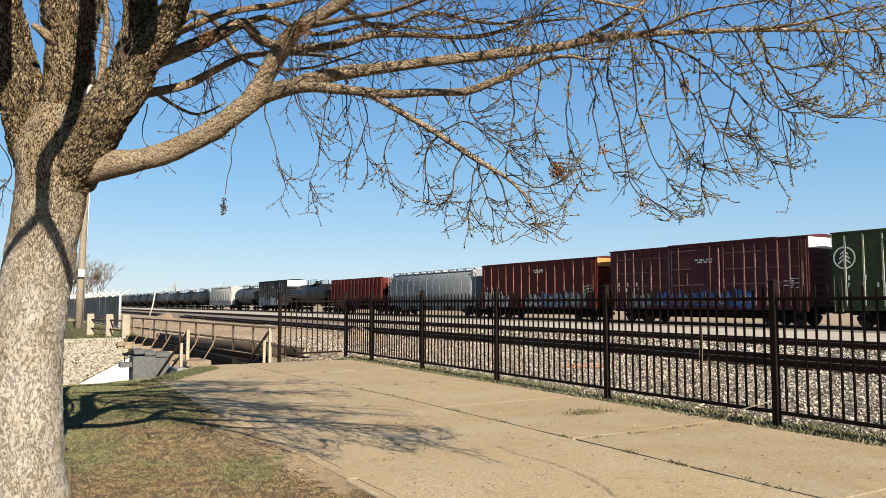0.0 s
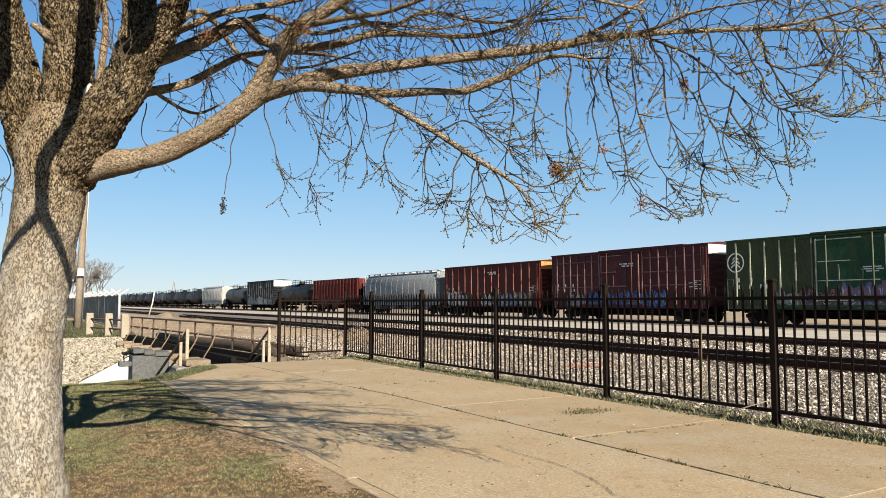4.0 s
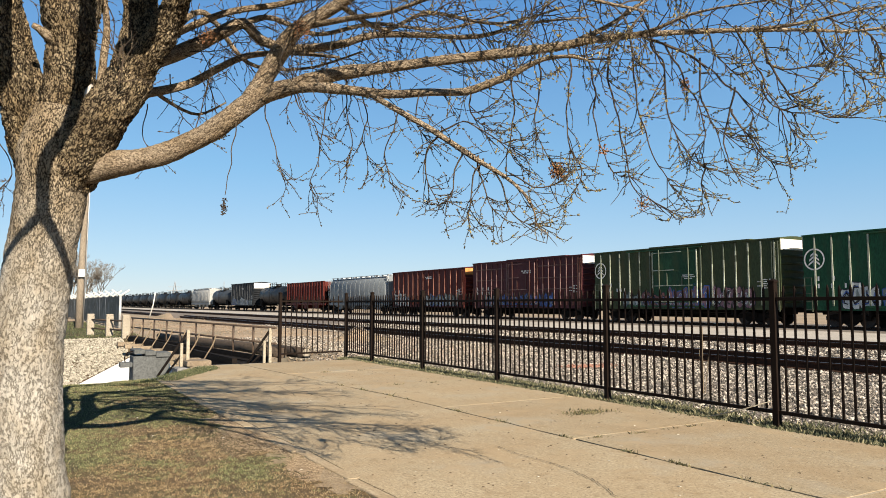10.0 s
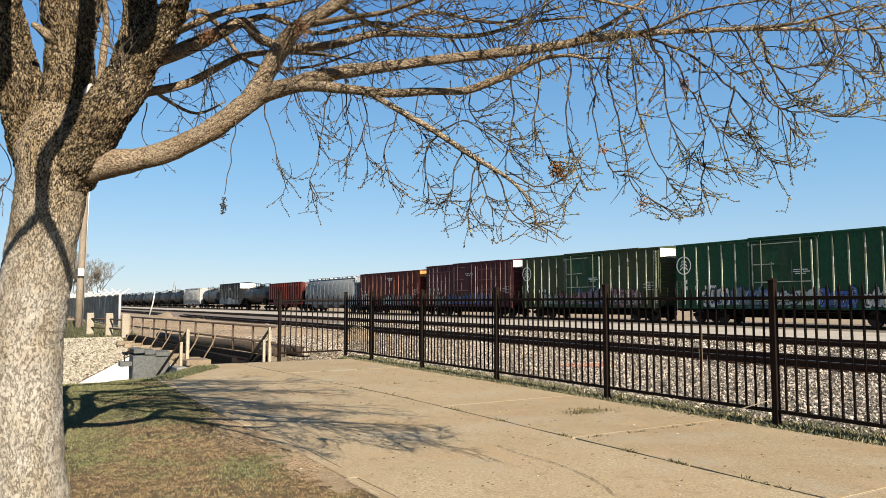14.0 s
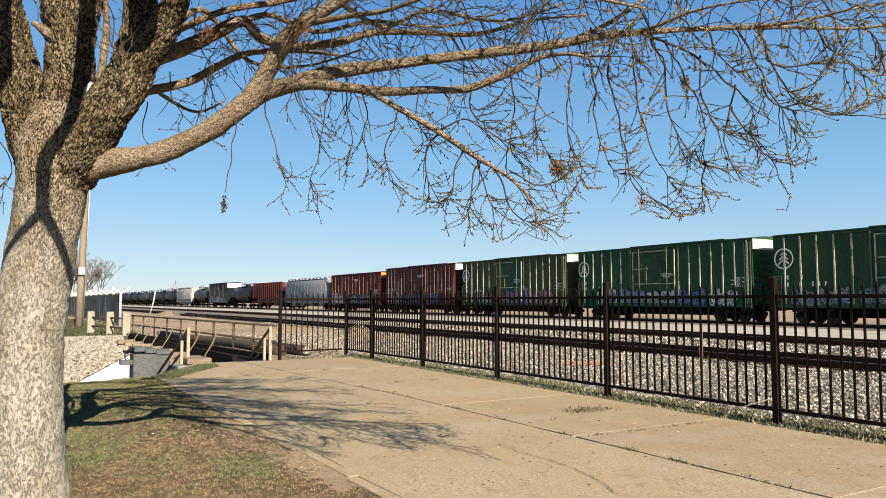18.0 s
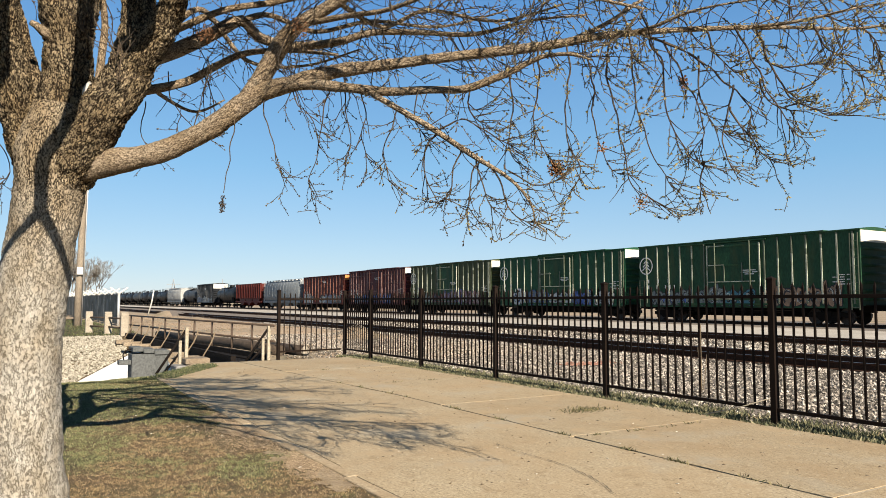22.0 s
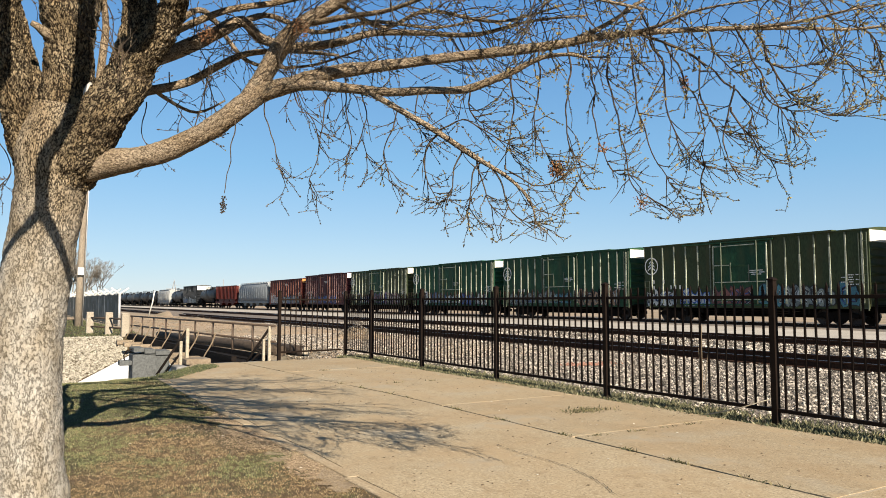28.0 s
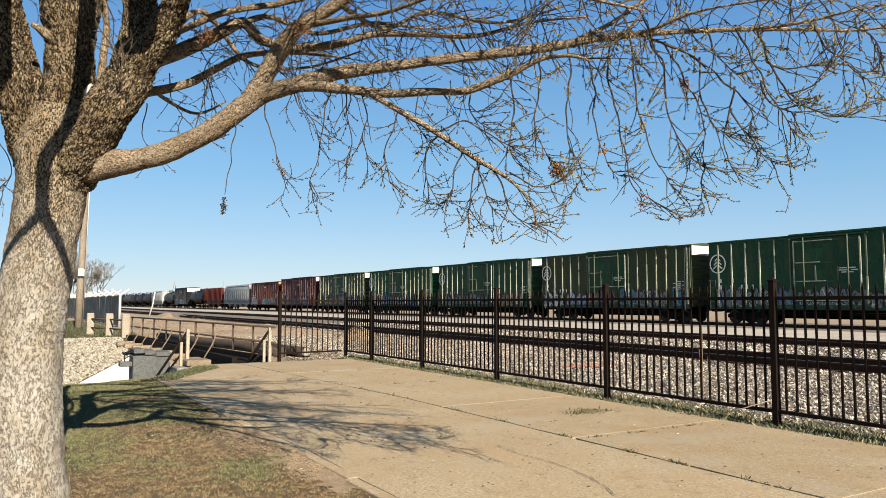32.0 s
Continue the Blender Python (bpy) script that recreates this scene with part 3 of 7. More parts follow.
for k in range(8):
    x = -17.9 - k * 1.55
    if k:
        bm = bmesh.new()
        box(bm, x - 0.13, x + 0.13, by(x, 0) - 0.62, by(x, 0) + 0.14, -0.24, -0.09)
        part("crossbeam", bm, M_WOOD, bridge, "pale weathered timber crossbeam", bevel=0.01)
    bm = bmesh.new()
    y = by(x, 0)
    pts = [(x, y - 0.36 + 0.30 * s + 0.06 * math.sin(3.1 * s), -0.09 + 0.64 * s ** 0.8) for s in (0, 0.2, 0.4, 0.6, 0.8, 1.0)]
    tube(bm, pts, 0.019, 6)
    part("strap_brace", bm, M_STRAP, bridge, "bent tan steel strap")
M_OLDLOG = mat("weathered_brown_log", (0.10, 0.070, 0.047), (0.055, 0.039, 0.027), 0.9, scale=3, fine=26, bump=0.5, stretch=(0.3, 1, 1))
bm = bmesh.new()
tube(bm, [(-17.3, 5.75, 0.10), (-20, 5.62, 0.12), (-24, 5.2, 0.10), (-28, 4.75, 0.12)], [0.13, 0.14, 0.13, 0.12], 12, wob=0.06, seed=9)
tagged(part("long_log", bm, M_OLDLOG, None), "long brown weathered log lying beside the bridge railing", "log")
for q, w in ((0.35, 0.10), (0.62, 0.08), (0.85, 0.07)):
    bm = bmesh.new()
    ya, yb = by(bx0, 0) * (1 - q) + by(bx0, 1) * q, by(bx1, 0) * (1 - q) + by(bx1, 1) * q
    tube(bm, [(bx0 - .3, ya, -0.12), (-23, (ya + yb) / 2, -0.13), (bx1, yb, -0.12)], w, 4)
    part("stringer", bm, M_NEARBLACK, bridge)
posts_x = [-17.5, -18.9, -20.5, -22.1, -23.7, -25.3, -26.9, -28.5, -30.2]
for x in posts_x:
    bm = bmesh.new()
    cyl(bm, (x, by(x, 1), -0.1), (x, by(x, 1), 0.75), 0.028, 8)
    part("rail_post", bm, M_BROWNSTEEL, bridge)
for z in (0.75, 0.40):
    bm = bmesh.new()
    cyl(bm, (bx0, by(bx0, 1), z), (bx1, by(bx1, 1), z), 0.026, 8)
    part("handrail", bm, M_BROWNSTEEL, bridge)
for y in (3.35, 5.15):
    bm = bmesh.new()
    box(bm, bx0 - 0.30, bx0 - 0.22, y - 0.035, y + 0.035, -0.1, 0.74)
    part("newel_post", bm, M_PALEPOST, bridge, "pale painted newel post", bevel=0.008)
    bm = bmesh.new()
    box(bm, bx0 - 0.30, bx0 - 0.23, y - 0.16, y - 0.10, -0.1, 0.46)
    part("short_post", bm, M_PALEPOST, bridge, "pale painted short post", bevel=0.008)
    bm = bmesh.new()
    tube(bm, ((bx0 - 0.27, y, 0.70), (bx0 - 0.3, y - (0.60 if y < 4 else 0.50), -0.24 if y < 4 else -0.04)), 0.03, 6)
    part("diagonal_brace", bm, M_NEARBLACK, bridge, "dark diagonal brace")
    bm = bmesh.new()
    tube(bm, ((bx0 - 0.32, y - 0.05, 0.30), (bx0 - 0.36, y - 0.40, -0.2 if y < 4 else -0.06)), 0.025, 6)
    part("diagonal_brace", bm, M_NEARBLACK, bridge, "dark diagonal brace")

abut = tagged(new("bridge_abutment"), "grey concrete abutment block with stepped ledges beside the bridge", "abutment", kind="structure")
M_DARKCONC = mat("dark_grey_concrete", (0.1215, 0.1255, 0.1231), (0.0972, 0.1013, 0.0988), 0.9, scale=1.6, fine=25)
bm = bmesh.new()
box(bm, -17.9, -17.3, 2.40, 3.16, -1.4, 0.14)
part("block", bm, M_DARKCONC, abut, bevel=0.015)
for y0, y1, z0 in ((2.41, 2.63, 0.23), (2.635, 2.86, 0.19), (2.865, 3.18, 0.15)):
    bm = bmesh.new()
    box(bm, -17.95, -17.26, y0, y1, z0 - 0.04, z0 + 0.06)
    part("ledge", bm, M_DARKCONC, abut, "grey stepped ledge", bevel=0.012)
bm = bmesh.new()
box(bm, -17.6, -17.32, 2.14, 2.39, -0.09, 0.01)
part("bracket", bm, M_DARKCONC, abut, bevel=0.01)
bm = bmesh.new()
tube(bm, [(-17.5, 2.26, 0.0), (-17.5, 2.24, 0.12), (-17.5, 2.30, 0.22), (-17.5, 2.43, 0.25)], 0.014, 6)
part("pipe", bm, M_IRON, abut)
bm = bmesh.new()
box(bm, -16.45, -15.86, 3.05, 5.5, -1.3, -0.04)
part("bearing_wall", bm, M_GREY_CONC, abut, bevel=0.02)
bm = bmesh.new()
box(bm, -16.5, -15.9, 3.25, 3.75, -0.02, 0.10)
part("step", bm, M_WOOD, abut, "pale timber step", bevel=0.015)

# ---------------------------------------------------------------- guard posts, log, pole, screen fence
M_GUARD = mat("bleached_timber", (0.405, 0.3564, 0.2835), (0.3078, 0.2592, 0.1985), 0.9, scale=4, fine=30, bump=0.3)
guard = tagged(new("guard_rail"), "low weathered timber posts with two pipe rails beyond the bridge", "guard rail")
gp = [(-34.6, 3.05), (-33.0, 3.62), (-30.7, 3.95)]
for x, y in gp:
    bm = bmesh.new()
    box(bm, x - .14, x + .14, y - .14, y + .14, -.3, 0.80)
    prism(bm, [(x - .14, .8), (x + .14, .8), (x + .06, .87), (x - .06, .87)], y - .14, y + .14)
    part("timber_post", bm, M_GUARD, guard, bevel=0.02)
for a, b in zip(gp, gp[1:]):
    for z in (0.25, 0.62):
        bm = bmesh.new()
        cyl(bm, (*a, z), (*b, z), 0.035, 8)
        part("pipe_rail", bm, M_BROWNSTEEL, guard)

bm = bmesh.new()
tube(bm, [(-18.6, 5.75, 0.13), (-17.8, 5.9, 0.14), (-17.2, 6.0, 0.13), (-16.62, 6.12, 0.13)], [0.12, 0.135, 0.13, 0.125], 14, wob=0.08, seed=4)
tagged(part("log", bm, M_DARKWOOD, None), "cut dark log lying on the dirt by the fence", "log")
log_end = bpy.data.objects["log"]
bm = bmesh.new()
tube(bm, [(-16.63, 6.118, 0.13), (-16.612, 6.122, 0.13)], [0.112, 0.108], 16)
part("cut_face", bm, M_GUARD, log_end, "pale sawn end of the log")

pole = tagged(new("utility_pole"), "tall weathered wooden utility pole with a small white sign", "utility pole")
bm = bmesh.new()
tube(bm, [(-44.8, 3.36, -0.6), (-44.4, 3.36, 2.5), (-43.0, 3.36, 7.4), (-42.2, 3.36, 10.5)], [0.20, 0.18, 0.15, 0.13], 14, wob=0.04)
part("shaft", bm, M_POLE, pole)
bm = bmesh.new()
box(bm, -44.05, -43.99, 3.20, 3.50, 2.75, 3.15)
part("sign", bm, M_WHITE, pole, "small white sign plate")
bm = bmesh.new()
tube(bm, [(-44.2, 3.52, 0), (-42.3, 3.50, 9.5)], 0.03, 6)
part("conduit", bm, M_GALV, pole)

yardfence = tagged(new("screened_fence"), "chain-link fence with dark green screen fabric and barbed wire arms", "fence")
c0, c1 = Vector((-43.7, 5.3, 0)), Vector((-86.0, 4.8, 0))
n = 14
for k in range(n + 1):
    p = c0.lerp(c1, k / n)
    bm = bmesh.new()
    cyl(bm, (p.x, p.y, -0.2), (p.x, p.y, 1.75), 0.05 if k else 0.07, 10)
    part("fence_post", bm, M_GALV, yardfence)
    for sgn in (-1, 1):
        bm = bmesh.new()
        tube(bm, ((p.x, p.y, 1.73), (p.x, p.y + sgn * 0.45, 2.05)), 0.05, 6)
        part("barb_arm", bm, M_WHITE, yardfence, "bright white barbed wire arm")
    if k < n:
        q = c0.lerp(c1, (k + 1) / n)
        bm = bmesh.new()
        m2 = 10
        prev = None
        for i in range(m2 + 1):
            r = p.lerp(q, i / m2)
            w = 0.010 * math.sin(i * 1.9 + k)
            cur = [bm.verts.new((r.x, r.y + w - 0.05, z + (0.03 * math.sin(i * 1.3 + k) if z > 1 else 0))) for z in (0.05, 0.9, 1.7)]
            if prev:
                for u in (0, 1):
                    bm.faces.new((prev[u], cur[u], cur[u + 1], prev[u + 1]))
            prev = cur
        part("screen_panel", bm, M_SCREEN, yardfence)
        for sgn, h in ((-0.42, 2.03), (0.42, 2.03)):
            bm = bmesh.new()
            tube(bm, ((p.x, p.y + sgn, h), (q.x, q.y + sgn, h)), 0.008, 4)
            part("barb_wire", bm, M_GALV, yardfence)
marker = tagged(new("leaning_marker_post"), "thin white marker post leaning in the dirt", "marker post")
bm = bmesh.new()
tube(bm, ((-64.9, 10.0, -0.4), (-64.0, 10.27, 1.25), (-63.75, 10.36, 2.2)), [0.055, 0.05, 0.045], 8)
part("shaft", bm, M_WHITE, marker)


# ---------------------------------------------------------------- freight train
TRAIN_Y, TRAIN_Z = 38.05, 0.08
WHEEL_R = 0.42
CARS, WHEELSETS = [], []          # (car, its place at the start), (wheelset, x in its truck)

bm = bmesh.new()
for y in (-0.74, 0.74):
    cyl(bm, (0, y - 0.05, 0), (0, y + 0.05, 0), WHEEL_R, 20)
    cyl(bm, (0, y - 0.09 if y > 0 else y + 0.06, 0), (0, y - 0.06 if y > 0 else y + 0.09, 0), WHEEL_R + 0.025, 20)
    for k in range(5):
        a = k * 2 * math.pi / 5
        s = 1 if y > 0 else -1
        cyl(bm, (0.26 * math.cos(a), y + s * 0.05, 0.26 * math.sin(a)), (0.26 * math.cos(a), y + s * 0.062, 0.26 * math.sin(a)), 0.05, 6)
cyl(bm, (0, -1.02, 0), (0, 1.02, 0), 0.075, 10)
WHEELSET = mesh_of(bm, "wheelset", M_WHEEL)
bm = bmesh.new()
prism(bm, [(-1.15, 0.36), (-1.15, 0.56), (-0.75, 0.66), (0.75, 0.66), (1.15, 0.56), (1.15, 0.36), (0.7, 0.40), (0.42, 0.18), (-0.42, 0.18), (-0.7, 0.40)], -1.06, -0.92)
SIDEFRAME = mesh_of(bm, "sideframe", M_BLACK)
bm = bmesh.new()
box(bm, -0.2, 0.2, -1.1, 1.1, 0.42, 0.72)
for sx in (-0.12, 0.12):
    for sy in (-1.0, 1.0):
        cyl(bm, (sx, sy, 0.22), (sx, sy, 0.6), 0.07, 8)
BOLSTER = mesh_of(bm, "bolster", M_BLACK)


def trucks(car, xs, spin=True):
    for x in xs:
        tk = new("truck")
        tk.parent = car
        tk.matrix_local = pose(x, 0, 0)
        share("sideframe", SIDEFRAME, tk, pose(0, 0, 0))
        share("sideframe", SIDEFRAME, tk, pose(0, 0, 0, 0, 0, 180))
        share("bolster", BOLSTER, tk, pose(0, 0, 0))
        for dx in (-0.85, 0.85):
            w = share("wheelset", WHEELSET, tk, pose(dx, 0, WHEEL_R))
            if spin:
                WHEELSETS.append((w, dx))


def coupler(car, half, reach):
    for s in (-1, 1):
        bm = bmesh.new()
        box(bm, *sorted((s * half, s * (half + reach))), -0.12, 0.12, 0.72, 0.98)
        box(bm, *sorted((s * (half + reach - 0.22), s * (half + reach))), -0.2, 0.2, 0.68, 1.02)
        part("coupler", bm, M_BLACK, car)


def ladder(car, x, y, z0, z1, material, w=0.4, step=0.42):
    bm = bmesh.new()
    for dx in (0, w):
        box(bm, x + dx - .02, x + dx + .02, y - .02, y + .02, z0, z1)
    z = z0 + 0.12
    while z < z1:
        box(bm, x, x + w, y - .015, y + .015, z - .015, z + .015)
        z += step
    part("ladder", bm, material, car)


def register(car, left, length):
    car.matrix_basis = pose(left + length / 2, TRAIN_Y, TRAIN_Z)
    CARS.append((car, left + length / 2))


def logo(car, x, z, material):
    """A ring with a plain three-tiered arrow shape inside."""
    bm = bmesh.new()
    y = -1.532
    n = 36
    ring = [[bm.verts.new((x + r * math.cos(2 * math.pi * k / n), y, z + r * math.sin(2 * math.pi * k / n))) for k in range(n)] for r in (0.50, 0.58)]
    for k in range(n):
        bm.faces.new((ring[0][k], ring[0][(k + 1) % n], ring[1][(k + 1) % n], ring[1][k]))

    def quad(*p):
        bm.faces.new([bm.verts.new((x + a, y, z + b)) for a, b in p])
    quad((-.035, -.42), (.035, -.42), (.035, .30), (-.035, .30))
    for zz, w in ((-.10, .32), (.10, .27), (.28, .20)):
        for s in (-1, 1):
            quad((0, zz + .11), (0, zz), (s * w, zz - w * .75), (s * w, zz - w * .75 + .10))
    part("emblem", bm, material, car, "round white painted emblem")


GRAFFITI = [mat("spray_" + n, c, tuple(v * .75 for v in c), 0.6, scale=3, fine=25, bump=0) for n, c in
            (("blue", (0.045, 0.11, 0.38)), ("white", (0.52, 0.55, 0.54)), ("black", (0.015, 0.015, 0.02)), ("pink", (0.23, 0.12, 0.145)), ("teal", (0.06, 0.20, 0.25)), ("yellow", (0.50, 0.38, 0.09)), ("grey", (0.17, 0.205, 0.195)), ("red", (0.20, 0.075, 0.065)), ("tan", (0.30, 0.19, 0.115)))]


def graffiti(car, spans, seed):
    """Sprayed tags without meaning: broken fills, then many thin crooked dark and pale strokes along the lower side."""
    rng = random.Random(seed)
    made = {}

    def stroke(colour, pts, t, layer):
        bm = made.setdefault((colour, layer), bmesh.new())
        y = -1.523 - 0.003 * layer - 0.0003 * (len(bm.faces) % 9) - (0.022 if -1.9 < pts[0][0] < 1.85 else 0.0)
        for (ax, az), (cx, cz) in zip(pts, pts[1:]):
            d = Vector((cx - ax, cz - az))
            if d.length < 1e-3:
                continue
            d.normalize()
            n = Vector((-d.y, d.x)) * t
            d = d * t * 0.6
            bm.faces.new([bm.verts.new((px, y, max(0.93, min(2.45, pz)))) for px, pz in ((ax - d.x + n.x, az - d.y + n.y), (cx + d.x + n.x, cz + d.y + n.y), (cx + d.x - n.x, cz + d.y - n.y), (ax - d.x - n.x, az - d.y - n.y))])

    def blob(colour, cx, cz, rx, rz, layer, power, grow=0.0, ph=0.0):
        """A swollen letter body: a rounded, uneven block."""
        bm = made.setdefault((colour, layer), bmesh.new())
        y = -1.523 - 0.003 * layer - 0.0003 * (len(bm.faces) % 9) - (0.022 if -1.9 < cx < 1.85 else 0.0)
        vs = []
        for k in range(14):
            t = 2 * math.pi * k / 14
            c, s = math.cos(t), math.sin(t)
            w = 1 + 0.16 * math.sin(3 * t + ph) + 0.10 * math.sin(5 * t + ph * 2.3)
            px = cx + math.copysign(abs(c) ** power, c) * (rx * w + grow)
            pz = cz + math.copysign(abs(s) ** power, s) * (rz * w + grow)
            vs.append(bm.verts.new((px, y, max(0.93, min(2.5, pz)))))
        bm.faces.new(vs)

    for x0, x1, fill, edge in spans:
        top = rng.uniform(1.95, 2.4)
        x = x0
        dark = 2 if edge != 2 or rng.random() < .6 else 0
        while x < x1 - .25:
            w, h = rng.uniform(0.26, 0.58), (top - 0.97) * rng.uniform(0.7, 1.0)
            cx, cz, ph = x + w / 2, 0.97 + h / 2, rng.uniform(0, 6)
            blob(dark, cx, cz, w * .50, h * .48, 0, 0.7, 0.055, ph)
            blob(fill, cx, cz, w * .50, h * .48, 1, 0.7, 0.0, ph)
            for _ in range(rng.choice((1, 2))):
                blob(rng.choice((dark, edge, fill if fill != 1 else 6)), cx + w * rng.uniform(-.22, .22), cz + h * rng.uniform(-.25, .25), w * rng.uniform(.07, .16), h * rng.uniform(.08, .2), 2, 0.8, 0.0, rng.uniform(0, 6))
            for colour, t in ((dark, .030), (edge if edge != 2 else 1, .022), (dark, .02), (1, .014)):
                n = rng.choice((3, 4, 5))
                rx, rz = w * rng.uniform(.25, .45), h * rng.uniform(.2, .42)
                stroke(colour, [(cx + rx * math.cos(ph + k * 1.1), cz + rz * math.sin(ph + k * 1.1 + rng.uniform(-.3, .3))) for k in range(n)], t * rng.uniform(.7, 1.4), 3)
            x += w * rng.uniform(.78, .98)
    for (colour, layer), bm in made.items():
        part("graffiti", bm, GRAFFITI[colour], car, "sprayed graffiti letters")["kind"] = "stuff"


def bars(car, x, z, cols, w, h, material, step):
    """Unreadable stencilled characters as plain bars."""
    bm = bmesh.new()
    y = -1.547 if -1.9 < x < 1.85 else -1.531
    for i, c in enumerate(cols):
        if c != " ":
            bm.faces.new([bm.verts.new(p) for p in ((x + i * step, y, z), (x + i * step + w, y, z), (x + i * step + w, y, z + h), (x + i * step, y, z + h))])
    part("stencil_line", bm, material, car)["kind"] = "stuff"


# Pale colours that stand for sunlight caught on rib and door edges.
GLINT = [mat("glint_" + n, c, tuple(v * .7 for v in c), 0.7, scale=2.5, fine=20, bump=0.1, dirt=d, dirt_amount=0.6, dirt_scale=3) for n, c, d in
        (("pale_green_rib", (0.52, 0.54, 0.42), (0.12, 0.13, 0.07)), ("pale_maroon_rib", (0.30, 0.17, 0.15), (0.08, 0.03, 0.03)), ("pale_orange_rib", (0.30, 0.12, 0.08), (0.09, 0.022, 0.016)), ("grey_rib", (0.07, 0.075, 0.08), (0.02, 0.02, 0.025)))]


def boxcar(left, length, eave, side, end_top, rib_mat, ribs_l, ribs_r, label, door=True, emblem=True, tags=(), seed=0, panel=None, white_h=0.66, glint=0, cross=False):
    car = new("boxcar")
    tagged(car, label, "boxcar", "freight train")
    h = length / 2
    sill = 0.98
    bm = bmesh.new()
    box(bm, -h + .04, h - .04, -1.48, 1.48, sill, eave - 0.02)
    part("body", bm, side, car, bevel=0.02)
    bm = bmesh.new()
    prof = [(-1.55, eave - .06), (-1.55, eave), (-0.6, eave + .11), (0, eave + .13), (0.6, eave + .11), (1.55, eave), (1.55, eave - .06)]
    a = [bm.verts.new((-h, y, z)) for y, z in prof]
    b = [bm.verts.new((h, y, z)) for y, z in prof]
    bm.faces.new(a)
    bm.faces.new(b[::-1])
    for i in range(len(prof)):
        j = (i + 1) % len(prof)
        bm.faces.new((a[j], a[i], b[i], b[j]))
    part("roof", bm, side, car)
    if door:
        bm = bmesh.new()
        box(bm, -2.1, h - 1.9, -1.56, 1.56, eave - .01, eave + .065)
        part("roof_rail", bm, side, car)
    for sx in (-1, 1):
        bm = bmesh.new()
        x0 = sx * (h - .04)
        box(bm, *sorted((x0, x0 + sx * .03)), -1.46, 1.46, eave - white_h, eave - .06)
        part("end_top", bm, end_top, car, "bright-coloured upper end")
        for k in range(7):
            z = sill + 0.15 + k * (eave - white_h - sill - .25) / 7
            bm = bmesh.new()
            tube(bm, ((x0, -1.42, z + .2), (x0, 1.42, z + .2)), 0.09, 6)
            part("end_rib", bm, side, car)
    bm = bmesh.new()
    for s in (-1, 1):
        box(bm, -h + .1, h - .1, *sorted((s * 1.44, s * 1.515)), sill - .12, sill + .12)
    part("side_sill", bm, side, car)
    bm = bmesh.new()
    box(bm, -h + .3, h - .3, -.32, .32, 0.62, 0.98)
    part("centre_sill", bm, M_BLACK, car)
    for y, z, r in ((-1.15, 0.70, 0.028), (-0.95, 0.58, 0.022), (-1.25, 0.84, 0.02)):
        bm = bmesh.new()
        cyl(bm, (-h + 3.3, y, z), (h - 3.3, y, z), r, 6)
        part("brake_rod", bm, M_BLACK, car)
    for k in range(8):
        x = -h + 3.4 + k * (length - 6.8) / 7
        bm = bmesh.new()
        prism(bm, [(x - .05, .86), (x + .05, .86), (x + .05, .55), (x - .05, .55)], -1.35, 1.35)
        part("cross_bearer", bm, M_BLACK, car)
    # Added dark panel for the shaded underframe and ballast beneath the car.
    bm = bmesh.new()
    box(bm, -h + 3.2, h - 3.2, 0.34, 0.42, 0.34, 0.98)
    part("draft_beam", bm, M_BLACK, car)
    d0, d1 = -1.95, 1.9
    bm = bmesh.new()
    box(bm, -0.045, 0.045, -0.06, 0.0, sill + .1, eave - .1)
    rib = mesh_of(bm, "side_rib", rib_mat, 0.012)
    xs = [-h + .72 + i * (d0 + h - .85) / (ribs_l - 1) for i in range(ribs_l)] + [d1 + .15 + i * (h - d1 - .55) / (ribs_r - 1) for i in range(ribs_r)]
    if not door:
        xs = [-h + .45 + i * (2 * h - .9) / (ribs_l + ribs_r - 1) for i in range(ribs_l + ribs_r)]
    wrng = random.Random(seed * 7 + 3)
    # Sunlit rib edges are laid on as pale strips, not left to the sun.
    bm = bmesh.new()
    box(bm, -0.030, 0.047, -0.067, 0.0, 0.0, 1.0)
    worn = mesh_of(bm, "rib_wear", GLINT[glint])
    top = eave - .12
    # Where each rib of the emblem cars is coloured as sunlit.
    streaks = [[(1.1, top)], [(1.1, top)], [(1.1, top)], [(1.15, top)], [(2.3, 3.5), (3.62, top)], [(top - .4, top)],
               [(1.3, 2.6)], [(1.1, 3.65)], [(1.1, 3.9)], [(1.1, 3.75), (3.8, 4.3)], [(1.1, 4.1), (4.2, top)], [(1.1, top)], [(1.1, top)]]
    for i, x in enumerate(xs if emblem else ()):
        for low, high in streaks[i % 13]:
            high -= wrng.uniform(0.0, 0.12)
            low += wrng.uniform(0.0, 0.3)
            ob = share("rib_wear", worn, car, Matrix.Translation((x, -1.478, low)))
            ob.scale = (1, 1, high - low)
    # The other cars get painted glints of random length.
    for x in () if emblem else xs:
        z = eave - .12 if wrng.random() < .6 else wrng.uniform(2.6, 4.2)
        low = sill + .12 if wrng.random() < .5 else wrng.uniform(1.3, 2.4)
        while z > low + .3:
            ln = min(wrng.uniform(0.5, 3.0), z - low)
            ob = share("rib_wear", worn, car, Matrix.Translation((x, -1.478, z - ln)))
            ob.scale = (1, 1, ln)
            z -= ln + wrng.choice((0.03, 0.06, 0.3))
    for x in xs:
        share("side_rib", rib, car, pose(x, -1.478, 0))
        share("side_rib", rib, car, pose(x, 1.478, 0, 0, 0, 180))
